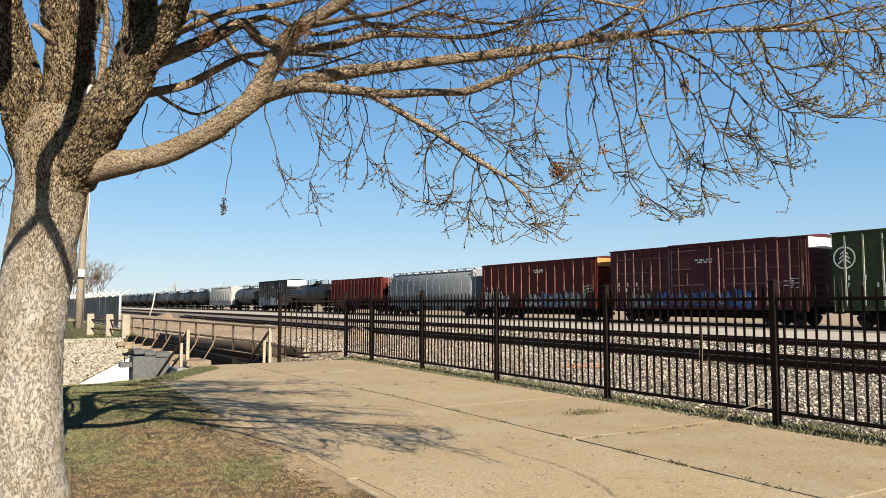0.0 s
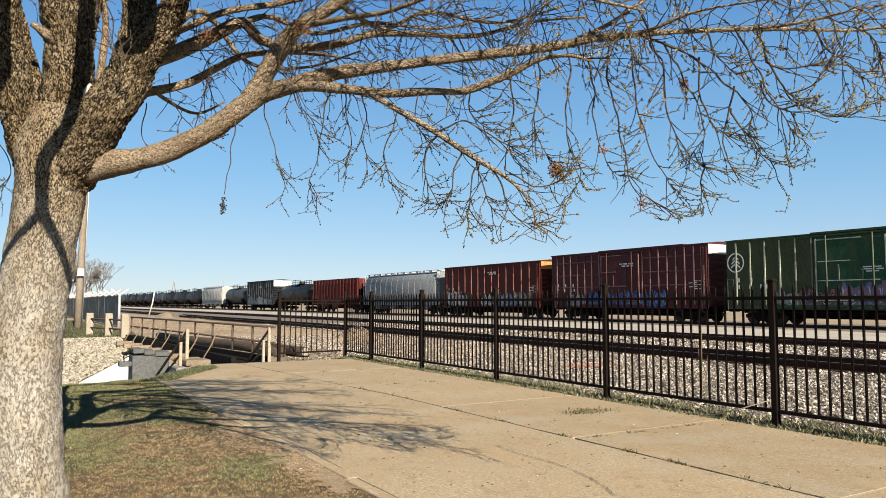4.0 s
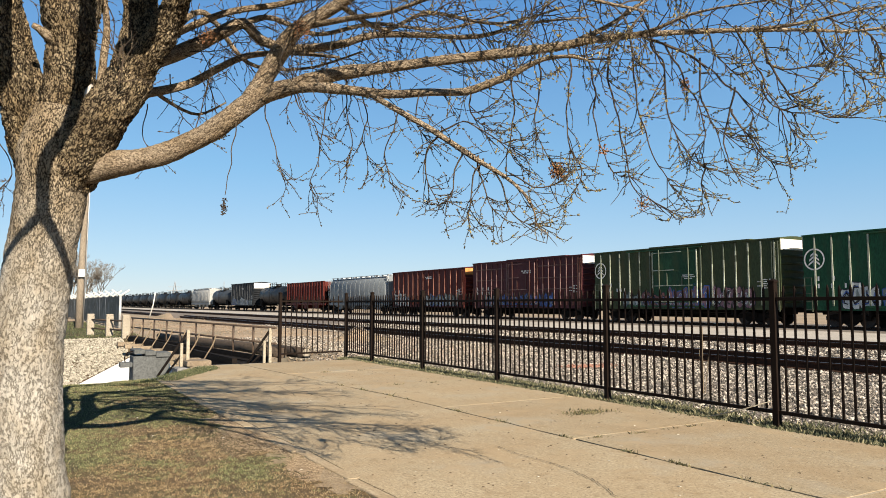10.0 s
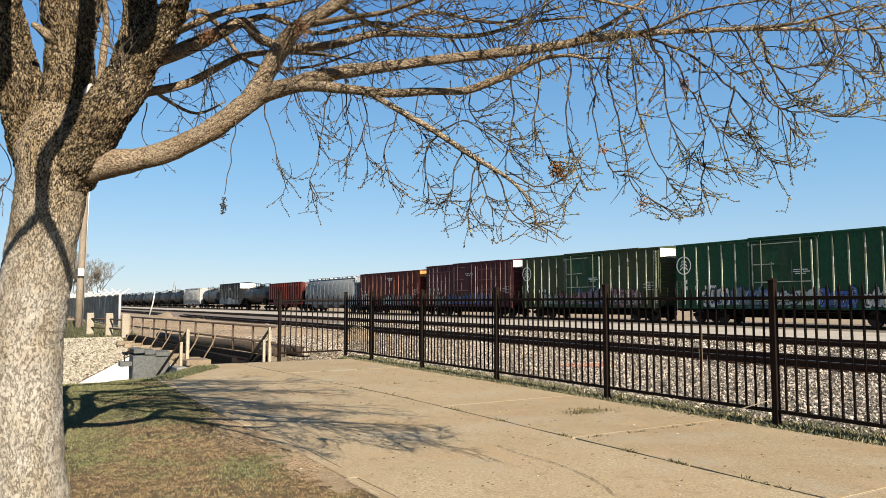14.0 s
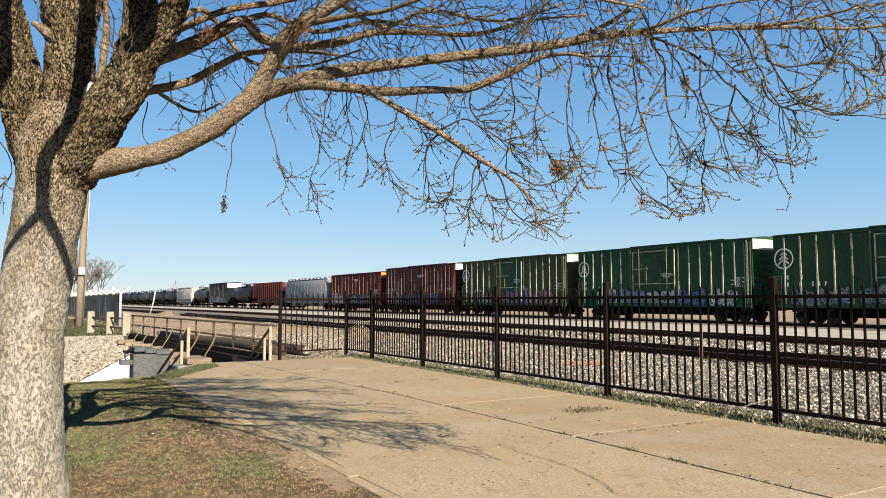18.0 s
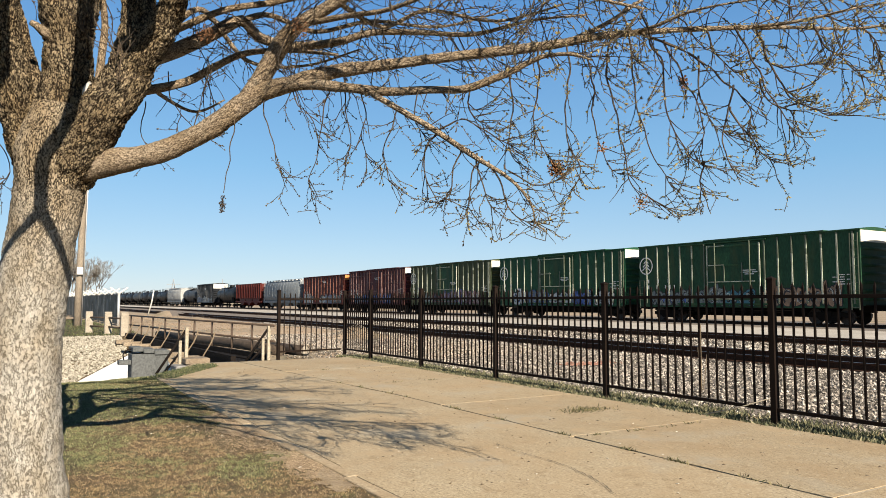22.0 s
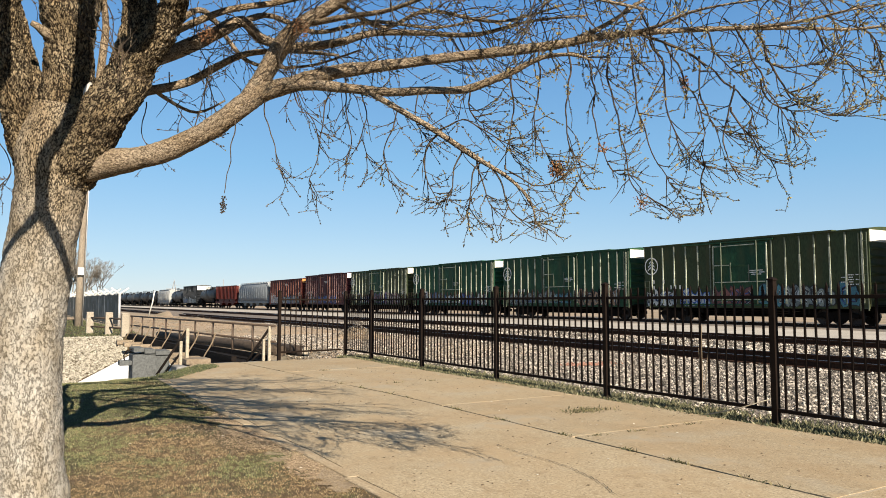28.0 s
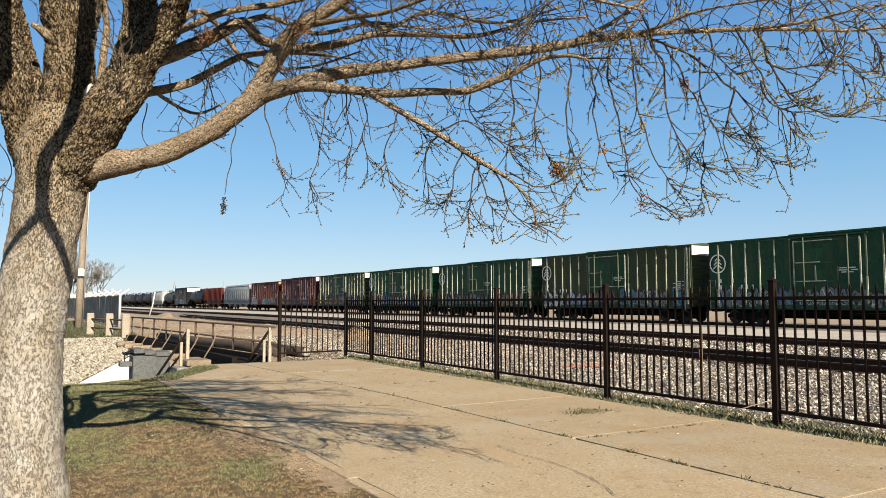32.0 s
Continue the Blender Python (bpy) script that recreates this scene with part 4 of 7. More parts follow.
    if cross:
        for z in (2.35, 3.25, 4.2):
            for x0, x1 in ((-h + .5, d0 - .1), (d1 + .2, h - .5)):
                bm = bmesh.new()
                box(bm, x0, x1, -1.522, -1.475, z - .04, z + .04)
                girt = part("side_girt", bm, rib_mat, car)
                # Pale strip along the girt's upper edge, in the glint colour.
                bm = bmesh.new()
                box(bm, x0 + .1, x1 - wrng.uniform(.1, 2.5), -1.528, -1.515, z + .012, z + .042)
                part("edge_wear", bm, GLINT[glint], girt)
    if door:
        for s in (-1, 1):
            bm = bmesh.new()
            box(bm, d0 + .1, d1 - .1, *sorted((s * 1.46, s * 1.54)), sill + .15, eave - .22)
            dr = part("door", bm, panel or side, car, bevel=0.015)
            for x in (-1.25, 1.15):
                bm = bmesh.new()
                cyl(bm, (x, s * 1.58, sill + .1), (x, s * 1.58, eave - .15), 0.035, 8)
                part("lock_rod", bm, rib_mat, dr)
            for z in (sill + .35, 2.35, 3.35, eave - .38):
                bm = bmesh.new()
                box(bm, d0 + .12, d1 - .12, *sorted((s * 1.54, s * 1.575)), z - .05, z + .05)
                part("door_beam", bm, panel or side, dr)
                if s < 0:
                    # Pale strip along the beam's upper edge, in the glint colour.
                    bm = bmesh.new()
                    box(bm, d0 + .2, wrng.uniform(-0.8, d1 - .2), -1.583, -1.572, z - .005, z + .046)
                    part("edge_wear", bm, GLINT[glint], dr)
            for x in (d0 + .13, -0.62, 0.62, d1 - .13):
                bm = bmesh.new()
                box(bm, x - .035, x + .035, *sorted((s * 1.53, s * 1.585)), sill + .3 if abs(x) > 1 else 2.4, eave - .3 if abs(x) > 1 else wrng.uniform(2.9, 3.6))
                # The outer posts carry the painted glint colour too.
                part("door_post", bm, GLINT[glint] if abs(x) > 1 else rib_mat, dr)
            bm = bmesh.new()
            box(bm, d0 - 2.2, d1 + .3, *sorted((s * 1.47, s * 1.59)), eave - .18, eave - .1)
            part("door_track", bm, panel or side, car)
            bm = bmesh.new()
            box(bm, d0 - 2.2, d1 + .3, *sorted((s * 1.47, s * 1.59)), sill + .02, sill + .12)
            part("door_track", bm, panel or side, car)
    for x in (-h + .12, h - .55):
        ladder(car, x, -1.53, sill - .2, 2.6 if x < 0 else eave - .2, rib_mat)
    ladder(car, -h + .12, 1.53, sill - .2, eave - .2, rib_mat)
    bm = bmesh.new()
    box(bm, -h - .12, -h + .04, -1.2, 1.2, sill + .02, sill + .06)
    part("end_platform", bm, M_BLACK, car)
    bm = bmesh.new()
    box(bm, h - .04, h + .12, -1.2, 1.2, sill + .02, sill + .06)
    part("end_platform", bm, M_BLACK, car)
    coupler(car, h - .1, 0.71)
    trucks(car, (-h + 2.1, h - 2.1))
    bm = bmesh.new()
    cyl(bm, (-0.9, 0.9, 0.75), (0.3, 0.9, 0.75), 0.18, 10)
    part("air_reservoir", bm, M_BLACK, car)
    bm = bmesh.new()
    box(bm, 1.0, 1.6, -1.1, -.6, .55, .95)
    part("brake_box", bm, M_BLACK, car)
    if emblem:
        logo(car, -h + .70, 3.55, M_WHITE)
        bars(car, 0.62, 2.98, "##### ####", .08, .055, M_WHITE, .09)
        bars(car, 0.55, 2.87, "####### ####", .08, .055, M_WHITE, .09)
        bars(car, 0.78, 2.76, "### ###", .08, .055, M_WHITE, .09)
    else:
        bars(car, 0.0, 3.85, "## ### ####", .10, .09, M_WHITE, .12)
        bars(car, 0.2, 3.70, "### ## ##", .10, .09, M_WHITE, .12)
    bars(car, -h + .85, 2.40, "# # #", .10, .24, M_WHITE, .42)
    bars(car, -h + .85, 2.02, "# # ###", .10, .24, M_WHITE, .36)
    for i in range(5):
        bars(car, h - 1.15 - .35 * (i % 2), 2.55 - i * .12, "#### ###", .06, .05, M_WHITE, .08)
    graffiti(car, tags, seed)
    register(car, left, length)
    return car


GREEN1 = paint("green_boxcar_paint", (0.020, 0.072, 0.034), (0.042, 0.062, 0.026), 0.35)
GREEN2 = paint("olive_green_boxcar_paint", (0.048, 0.066, 0.027), (0.056, 0.053, 0.022), 0.5)
GREEN3 = paint("dark_green_boxcar_paint", (0.015, 0.080, 0.037), (0.024, 0.052, 0.024), 0.3)
RIB_PALE = paint("pale_rib_paint", (0.13, 0.15, 0.105), (0.09, 0.09, 0.06), 0.4)
BROWN = paint("oxide_brown_paint", (0.078, 0.018, 0.021), (0.050, 0.016, 0.019), 0.5)
RIB_BROWN = paint("dusty_brown_rib", (0.11, 0.05, 0.04), (0.07, 0.03, 0.025))
RUST = paint("rust_red_paint", (0.085, 0.0125, 0.009), (0.055, 0.011, 0.008), 0.5)
RIB_RUST = paint("orange_rust_rib", (0.12, 0.03, 0.02), (0.08, 0.022, 0.015))
ORANGE = paint("orange_end_colour", (0.62, 0.30, 0.09), (0.42, 0.16, 0.05))
DARKBLUE = paint("slate_boxcar_paint", (0.007, 0.009, 0.012), (0.018, 0.019, 0.021), 0.4)
RIB_SLATE = paint("slate_rib", (0.014, 0.016, 0.018), (0.012, 0.012, 0.012))

greens = [GREEN2, GREEN3, GREEN1, GREEN2, GREEN1, GREEN3, GREEN2]
def tag_run(seed, x0, x1, colours):
    """Neighbouring tags along a side: spans with a fill and an outline colour."""
    r = random.Random(seed)
    out, x = [], x0
    while x < x1 - 0.8:
        w = min(r.uniform(1.4, 3.4), x1 - x)
        fill = r.choice(colours)
        out.append((x, x + w, fill, r.choice([c for c in (2, 2, 1, 0, 6) if c != fill])))
        x += w + r.uniform(0.0, 0.25)
    return tuple(out)


tags_of = [tag_run(1, -4.6, -0.6, (6, 7, 3)) + tag_run(2, -0.5, 5.9, (3, 0, 3, 4, 5)), tag_run(3, -5.4, 6.6, (6, 1, 1, 0)), tag_run(4, -6.4, 1.6, (6, 4, 6, 0)) + tag_run(15, 1.9, 6.6, (8, 8, 7)),
           tag_run(5, -7.2, -2.2, (0, 0, 1)) + tag_run(6, -2.0, 6.8, (7, 4, 6, 4)), tag_run(7, -7.0, 6.9, (6, 1, 6)), tag_run(8, -5.5, 5.5, (0, 6)), tag_run(9, -5, 4, (6, 0))]
for k in range(7):
    boxcar(-22.1 + 16.22 * k, 14.97, 4.87, greens[k], M_CREAM, RIB_PALE, 6, 7, "dark green boxcar with white emblem and graffiti along its lower side", tags=tags_of[k], seed=k + 1, panel=GREEN1)
boxcar(-38.3, 14.97, 4.87, BROWN, M_WHITE, RIB_BROWN, 7, 8, "oxide-brown boxcar with white upper ends and blue graffiti", emblem=False, glint=1, cross=True, tags=tag_run(11, -5.6, 4.8, (0, 0, 1, 6)), seed=21)
boxcar(-54.6, 15.0, 4.60, RUST, ORANGE, RIB_RUST, 7, 7, "rust-red boxcar with an orange upper end and grey graffiti", door=False, emblem=False, glint=2, tags=tag_run(12, -7.0, -3.6, (6, 1)) + tag_run(13, -1.0, 7.0, (6, 6, 1)), seed=22)
boxcar(-122.95, 14.95, 4.87, DARKBLUE, M_WHITE, RIB_SLATE, 7, 7, "slate-grey weathered boxcar with white upper ends", door=False, emblem=False, glint=3, tags=tag_run(14, -6.8, 6.8, (6, 1, 6)), seed=23, white_h=1.0)


def covered_hopper(left, length, body, roofm, label):
    car = tagged(new("covered_hopper"), label, "hopper car", "freight train")
    h = length / 2
    prof = [(1.30, 1.15), (1.48, 1.9), (1.54, 2.7), (1.50, 3.5), (1.32, 4.05), (0.95, 4.32), (0.4, 4.42)]
    ring = [(-y, z) for y, z in prof] + [(y, z) for y, z in reversed(prof)]
    bm = bmesh.new()
    loops = []
    for x, k in ((-h + .9, 0.93), (-h + 1.1, 1.0), (h - 1.1, 1.0), (h - .9, 0.93)):
        loops.append([bm.verts.new((x, y * k, 1.15 + (z - 1.15) * (k if k == 1 else .97))) for y, z in ring])
    for p, q in zip(loops, loops[1:]):
        for i in range(len(ring)):
            j = (i + 1) % len(ring)
            bm.faces.new((p[i], p[j], q[j], q[i])).smooth = True
    bm.faces.new(loops[0])
    bm.faces.new(loops[-1][::-1])
    part("body", bm, body, car)
    for i in range(13):
        x = -h + 1.2 + i * (length - 2.4) / 12
        for s in (-1, 1):
            bm = bmesh.new()
            tube(bm, [(x, s * (y + .01), z) for y, z in prof[:5]], 0.02, 4)
            part("side_seam", bm, body, car)
    for s in (-1, 1):
        bm = bmesh.new()
        box(bm, -h + .8, h - .8, *sorted((s * .95, s * 1.2)), 4.50, 4.53)
        for i in range(12):
            x = -h + 1.1 + i * (length - 2.2) / 11
            box(bm, x - .03, x + .03, *sorted((s * .95, s * 1.15)), 4.2, 4.50)
        part("running_board", bm, roofm, car, "light steel roof walkway")
    for i in range(8):
        x = -h + 2 + i * (length - 4) / 7
        bm = bmesh.new()
        cyl(bm, (x, 0, 4.38), (x, 0, 4.56), 0.38, 14)
        part("hatch", bm, roofm, car)
    n = 4
    for i in range(n):
        x = -h + 3.6 + i * (length - 7.2) / (n - 1)
        bm = bmesh.new()
        w = (length - 5) / n / 2
        prism(bm, [(x - w, 1.3), (x + w, 1.3), (x + .35, .5), (x - .35, .5)], -1.1, 1.1)
        part("discharge_hopper", bm, body, car)
    bm = bmesh.new()
    for s in (-1, 1):
        box(bm, -h + .2, h - .2, *sorted((s * 1.3, s * 1.42)), 1.0, 1.3)
    box(bm, -h + .2, h - .2, -.35, .35, .7, 1.0)
    part("side_sill", bm, body, car)
    for sx in (-1, 1):
        for sy in (-1.3, 1.3):
            bm = bmesh.new()
            tube(bm, ((sx * (h - .3), sy, 1.0), (sx * (h - .95), sy, 4.3)), 0.06, 4)
            part("end_post", bm, body, car)
        bm = bmesh.new()
        v = [bm.verts.new(p) for p in ((sx * (h - 1.0), -1.2, 3.2), (sx * (h - 1.0), 1.2, 3.2), (sx * (h - 2.4), 1.2, 1.2), (sx * (h - 2.4), -1.2, 1.2))]
        bm.faces.new(v)
        bmesh.ops.solidify(bm, geom=bm.faces[:], thickness=0.03)
        part("slope_sheet", bm, body, car)
        ladder(car, sx * (h - .55) - .2, -1.4, 1.0, 4.4, roofm)
    coupler(car, h - .3, .85)
    trucks(car, (-h + 1.9, h - 1.9))
    bars(car, -h + 3, 2.6, "### #####", .18, .3, M_BLACK, .3)
    register(car, left, length)
    return car


GREYPAINT = paint("grey_hopper_paint", (0.24, 0.262, 0.275), (0.17, 0.18, 0.19), 0.4)
WHITEHOP = paint("dusty_white_hopper_paint", (0.42, 0.42, 0.40), (0.26, 0.25, 0.24), 0.4)
covered_hopper(-73.95, 18.5, GREYPAINT, M_GALV, "light grey curved-side covered hopper with roof walkways")
covered_hopper(-158.5, 18.2, WHITEHOP, M_GALV, "dusty white covered hopper far along the train")


def open_hopper(left, length, m, label):
    car = tagged(new("open_hopper"), label, "hopper car", "freight train")
    h = length / 2
    for s in (-1, 1):
        bm = bmesh.new()
        box(bm, -h + .6, h - .6, *sorted((s * 1.42, s * 1.46)), 1.75, 4.15)
        part("side_sheet", bm, m, car)
        bm = bmesh.new()
        box(bm, -h + .55, h - .55, *sorted((s * 1.38, s * 1.52)), 4.15, 4.28)
        part("top_chord", bm, m, car)
        for i in range(15):
            x = -h + .8 + i * (length - 1.6) / 14
            bm = bmesh.new()
            box(bm, x - .06, x + .06, *sorted((s * 1.46, s * 1.58)), 1.75, 4.2)
            part("side_rib", bm, m, car)
        bm = bmesh.new()
        box(bm, -h + .2, h - .2, *sorted((s * 1.40, s * 1.52)), 1.02, 1.25)
        part("side_sill", bm, m, car)
    for i in range(3):
        x = -h + 4 + i * (length - 8) / 2
        bm = bmesh.new()
        prism(bm, [(x - 2.3, 1.78), (x + 2.3, 1.78), (x + .4, .5), (x - .4, .5)], -1.3, 1.3)
        part("discharge_hopper", bm, m, car)
    for sx in (-1, 1):
        bm = bmesh.new()
        box(bm, *sorted((sx * (h - .62), sx * (h - .56))), -1.42, 1.42, 2.9, 4.2)
        part("end_sheet", bm, m, car)
        bm = bmesh.new()
        tube(bm, ((sx * (h - .3), -1.3, 1.1), (sx * (h - .6), -1.3, 4.1)), .06, 4)
        tube(bm, ((sx * (h - .3), 1.3, 1.1), (sx * (h - .6), 1.3, 4.1)), .06, 4)
        part("end_post", bm, m, car)
    bm = bmesh.new()
    box(bm, -h + .7, h - .7, -1.4, 1.4, 3.7, 3.85)
    part("load", bm, M_DIRT, car, "load of dry gravel")
    bm = bmesh.new()
    box(bm, -h + .2, h - .2, -.35, .35, .7, 1.05)
    part("centre_sill", bm, M_BLACK, car)
    coupler(car, h - .3, .75)
    trucks(car, (-h + 1.9, h - 1.9))
    register(car, left, length)
    return car


REDHOP = paint("red_hopper_paint", (0.115, 0.017, 0.011), (0.08, 0.016, 0.012), 0.4)
open_hopper(-90.8, 16.4, REDHOP, "red ribbed open-top hopper car")


def tank_car(length, m, label):
    car = tagged(new("tank_car"), label, "tank car", "freight train")
    h = length / 2
    zc, r = 2.55, 1.42
    bm = bmesh.new()
    tube(bm, [(-h + .55, 0, zc), (-h + .62, 0, zc), (-h + .85, 0, zc), (-h + 1.25, 0, zc), (h - 1.25, 0, zc), (h - .85, 0, zc), (h - .62, 0, zc), (h - .55, 0, zc)], [.45, .8, 1.18, r, r, 1.18, .8, .45], 28)
    part("tank", bm, m, car)
    for x in (-h * .5, -h * .17, h * .17, h * .5):
        bm = bmesh.new()
        tube(bm, [(x - .04, 0, zc), (x + .04, 0, zc)], r + .02, 28)
        part("tank_band", bm, m, car)
    bm = bmesh.new()
    cyl(bm, (0, 0, zc + r - .1), (0, 0, zc + r + .45), .45, 16)
    part("dome", bm, m, car)
    bm = bmesh.new()
    for y in (-.9, .9):
        for z in (zc + r + .05, zc + r + .32, zc + r + .60):
            box(bm, -1.6, 1.6, y - .03, y + .03, z - .03, z + .03)
        for x in (-1.6, -.6, .6, 1.6):
            box(bm, x - .03, x + .03, y - .03, y + .03, zc + r - .35, zc + r + .60)
    box(bm, -1.6, 1.6, -.95, .95, zc + r + .02, zc + r + .06)
    part("platform", bm, M_BLACK, car)
    ladder(car, -.2, -1.55, 1.0, zc + r + .5, M_BLACK)
    for s in (-1, 1):
        bm = bmesh.new()
        prism(bm, [(s * (h - 2.6), .9), (s * (h - 1.2), .9), (s * (h - 1.2), 2.2), (s * (h - 2.6), 2.0)], -1.3, 1.3)
        part("saddle", bm, M_BLACK, car)
        bm = bmesh.new()
        box(bm, *sorted((s * (h - 3), s * (h - .2))), -1.3, 1.3, .85, 1.0)
        part("end_frame", bm, M_BLACK, car)
    coupler(car, h - .25, .8)
    trucks(car, (-h + 1.8, h - 1.8), spin=False)
    return car


TANKBLACK = paint("black_tank_paint", (0.011, 0.0125, 0.0145), (0.024, 0.024, 0.025), 0.35)
TANKGREY = paint("grey_tank_paint", (0.055, 0.06, 0.064), (0.04, 0.04, 0.04), 0.4)
for m in (TANKBLACK, TANKGREY):
    m.node_tree.nodes["Principled BSDF"].inputs["Roughness"].default_value = 0.5
    m.node_tree.nodes["Principled BSDF"].inputs["Specular IOR Level"].default_value = 0.3
first_tank = tank_car(14.6, TANKBLACK, "black tank car with a railed top platform")
register(first_tank, -106.1, 14.6)
grey_tank = tank_car(14.6, TANKGREY, "dull grey tank car far along the train")
register(grey_tank, -139.4, 14.6)
left = -175.0
for k in range(17):
    src = grey_tank if k % 5 == 3 else first_tank
    c = copy_thing(src, pose(0, 0, 0))
    register(c, left, 14.6)
    left -= 15.7


# ---------------------------------------------------------------- the tree
tree = tagged(new("tree"), "old furrowed shade tree with drooping limbs and sparse spring buds", "tree")
trng = random.Random(77)
M_BUD = island_mat("bud_leaves", (0.045, 0.036, 0.020), (0.29, 0.235, 0.10), 0.85, stops=((0.4, (0.095, 0.074, 0.032)), (0.72, (0.185, 0.148, 0.060))))
M_GOLD = island_mat("young_leaves", (0.081, 0.066, 0.028), (0.40, 0.31, 0.11), 0.8, stops=((0.5, (0.22, 0.172, 0.055)),))
M_DEADLEAF = island_mat("dead_leaves", (0.162, 0.0729, 0.0324), (0.2916, 0.1377, 0.0567), 0.9)
tw_v, tw_f, bud_v, bud_f, gold_v, gold_f, dark_v, dark_f = [], [], [], [], [], [], [], []
M_DARKBUD = island_mat("dusky_buds", (0.03, 0.022, 0.014), (0.15, 0.105, 0.05), 0.9, stops=((0.6, (0.06, 0.045, 0.026)),))


def spline(pts, rad, step):
    """Points and radii along a smooth curve through pts, about step apart."""
    P = [Vector(p) for p in pts]
    out, rr = [], []
    for i in range(len(P) - 1):
        a, b, c, d = P[max(i - 1, 0)], P[i], P[i + 1], P[min(i + 2, len(P) - 1)]
        n = max(1, int((c - b).length / step))
        for k in range(n):
            t = k / n
            out.append(0.5 * (2 * b + (c - a) * t + (2 * a - 5 * b + 4 * c - d) * t * t + (3 * b - a - 3 * c + d) * t ** 3))
            rr.append(rad[i] + (rad[i + 1] - rad[i]) * t)
    return out + [P[-1]], rr + [rad[-1]]


def thin(pts, r0, r1, seg=3):
    """A thin twig appended to the joined twig mesh."""
    n0 = len(tw_v)
    m = len(pts)
    for i, p in enumerate(pts):
        d = (pts[min(i + 1, m - 1)] - pts[max(i - 1, 0)])
        d = d.normalized() if d.length > 1e-6 else Vector((0, 0, 1))
        s = d.orthogonal().normalized()
        o = d.cross(s)
        r = r0 + (r1 - r0) * i / (m - 1)
        for k in range(seg):
            a = 2 * math.pi * k / seg
            tw_v.append(tuple(p + (s * math.cos(a) + o * math.sin(a)) * r))
    for i in range(m - 1):
        for k in range(seg):
            a, b = n0 + i * seg + k, n0 + i * seg + (k + 1) % seg
            tw_f.append((a, b, b + seg, a + seg))


def bud(p, d, size):
    """A small folded bud or leaf."""
    # Buds at low y, towards the trunk, get the darker colour.
    vs, fs = (bud_v, bud_f) if p.y + trng.uniform(-0.5, 0.5) > 1.9 else (dark_v, dark_f)
    n = len(vs)
    s = (d.orthogonal().normalized() + Vector((trng.uniform(-1, 1), trng.uniform(-1, 1), trng.uniform(-1, 1))) * 0.5).normalized()
    o = d.cross(s)
    size *= 1.4 if vs is dark_v else 1.05
    w = size * 0.24
    vs.extend(tuple(q) for q in (p, p + d * size * .5 + s * w, p + d * size, p + d * size * .5 - s * w, p + d * size * .5 + o * w))
    fs.extend(((n, n + 1, n + 4), (n + 1, n + 2, n + 4), (n + 2, n + 3, n + 4), (n + 3, n, n + 4)))


def gold(p, d, size):
    """A young narrow leaf."""
    n = len(gold_v)
    s = (d.orthogonal().normalized() + rnd(0.5)).normalized()
    o = d.cross(s)
    w = size * 0.2
    gold_v.extend(tuple(q) for q in (p, p + d * size * .45 + s * w, p + d * size + o * w, p + d * size * .45 - s * w))
    gold_f.extend(((n, n + 1, n + 2), (n, n + 2, n + 3)))


def rnd(k=1.0):
    return Vector((trng.uniform(-k, k), trng.uniform(-k, k), trng.uniform(-k, k)))


def spray(p, d, length, r, level, droop_k, leafy):
    """A wandering shoot that forks into finer ones; its tip carries buds."""
    step = 0.035 if level else 0.05
    n = max(3, int(length / step))
    pts = [p.copy()]
    d = d.normalized()
    for i in range(n):
        f = i / n
        pull = -droop_k * (1.25 - f * 1.7) if level < 2 else 0.10
        d = (d + rnd((0.20, 0.22, 0.25)[level]) + Vector((0, 0, pull * 0.30))).normalized()
        if (pts[-1] + d * step).z < 1.58 + 0.18 * (pts[-1].y - 2.2) + 0.08 * noise.noise(p * 11) and d.z < 0.1:
            d = Vector((d.x, d.y, trng.uniform(0.0, 0.7))).normalized()
        pts.append(pts[-1] + d * step)
    thin(pts, r * 0.85, max(r * 0.36, 0.0014))
    if level < 2:
        gap = 1 if level else 2
        for i in range(2, n + 1, gap):
            if trng.random() < (0.72 if level == 0 else 0.72):
                dd = (pts[i] - pts[i - 1]).normalized()
                side = (dd * 0.85 + rnd(0.75) + Vector((0, 0, 0.12))).normalized()
                spray(pts[i], side, (length * trng.uniform(0.18, 0.5)) if level == 0 else trng.uniform(0.02, 0.08), max(r * 0.58, 0.0021), level + 1, droop_k * 0.6, leafy)
    if not level:
        for i in range(len(pts) // 2, len(pts)):
            bud(pts[i], (d + rnd(0.8)).normalized(), trng.uniform(0.007, 0.013))
    if level:
        for i in range(1, len(pts)):
            if trng.random() < 0.95 * leafy:
                dd = (pts[i] - pts[i - 1]).normalized()
                bud(pts[i], (dd + rnd(0.8)).normalized(), trng.uniform(0.007, 0.013))
                bud(pts[i] - dd * 0.012, (dd + rnd(0.9)).normalized(), trng.uniform(0.007, 0.014))
                if p.y > 1.85:
                    bud(pts[i] - dd * 0.023, (dd + rnd(0.9)).normalized(), trng.uniform(0.007, 0.014))
        if p.y > 1.55 and trng.random() < min(0.95, 0.42 * (p.y - 0.9)) * (1.0 if p.z > 2.15 and p.y > 1.85 else 0.3):
            for _ in range(trng.randint(4, 8)):
                q = pts[trng.randint(len(pts) // 2, len(pts) - 1)]
                gold(q, (d + rnd(0.6)).normalized(), trng.uniform(0.012, 0.023))
        bud(pts[-1], d, trng.uniform(0.009, 0.017))


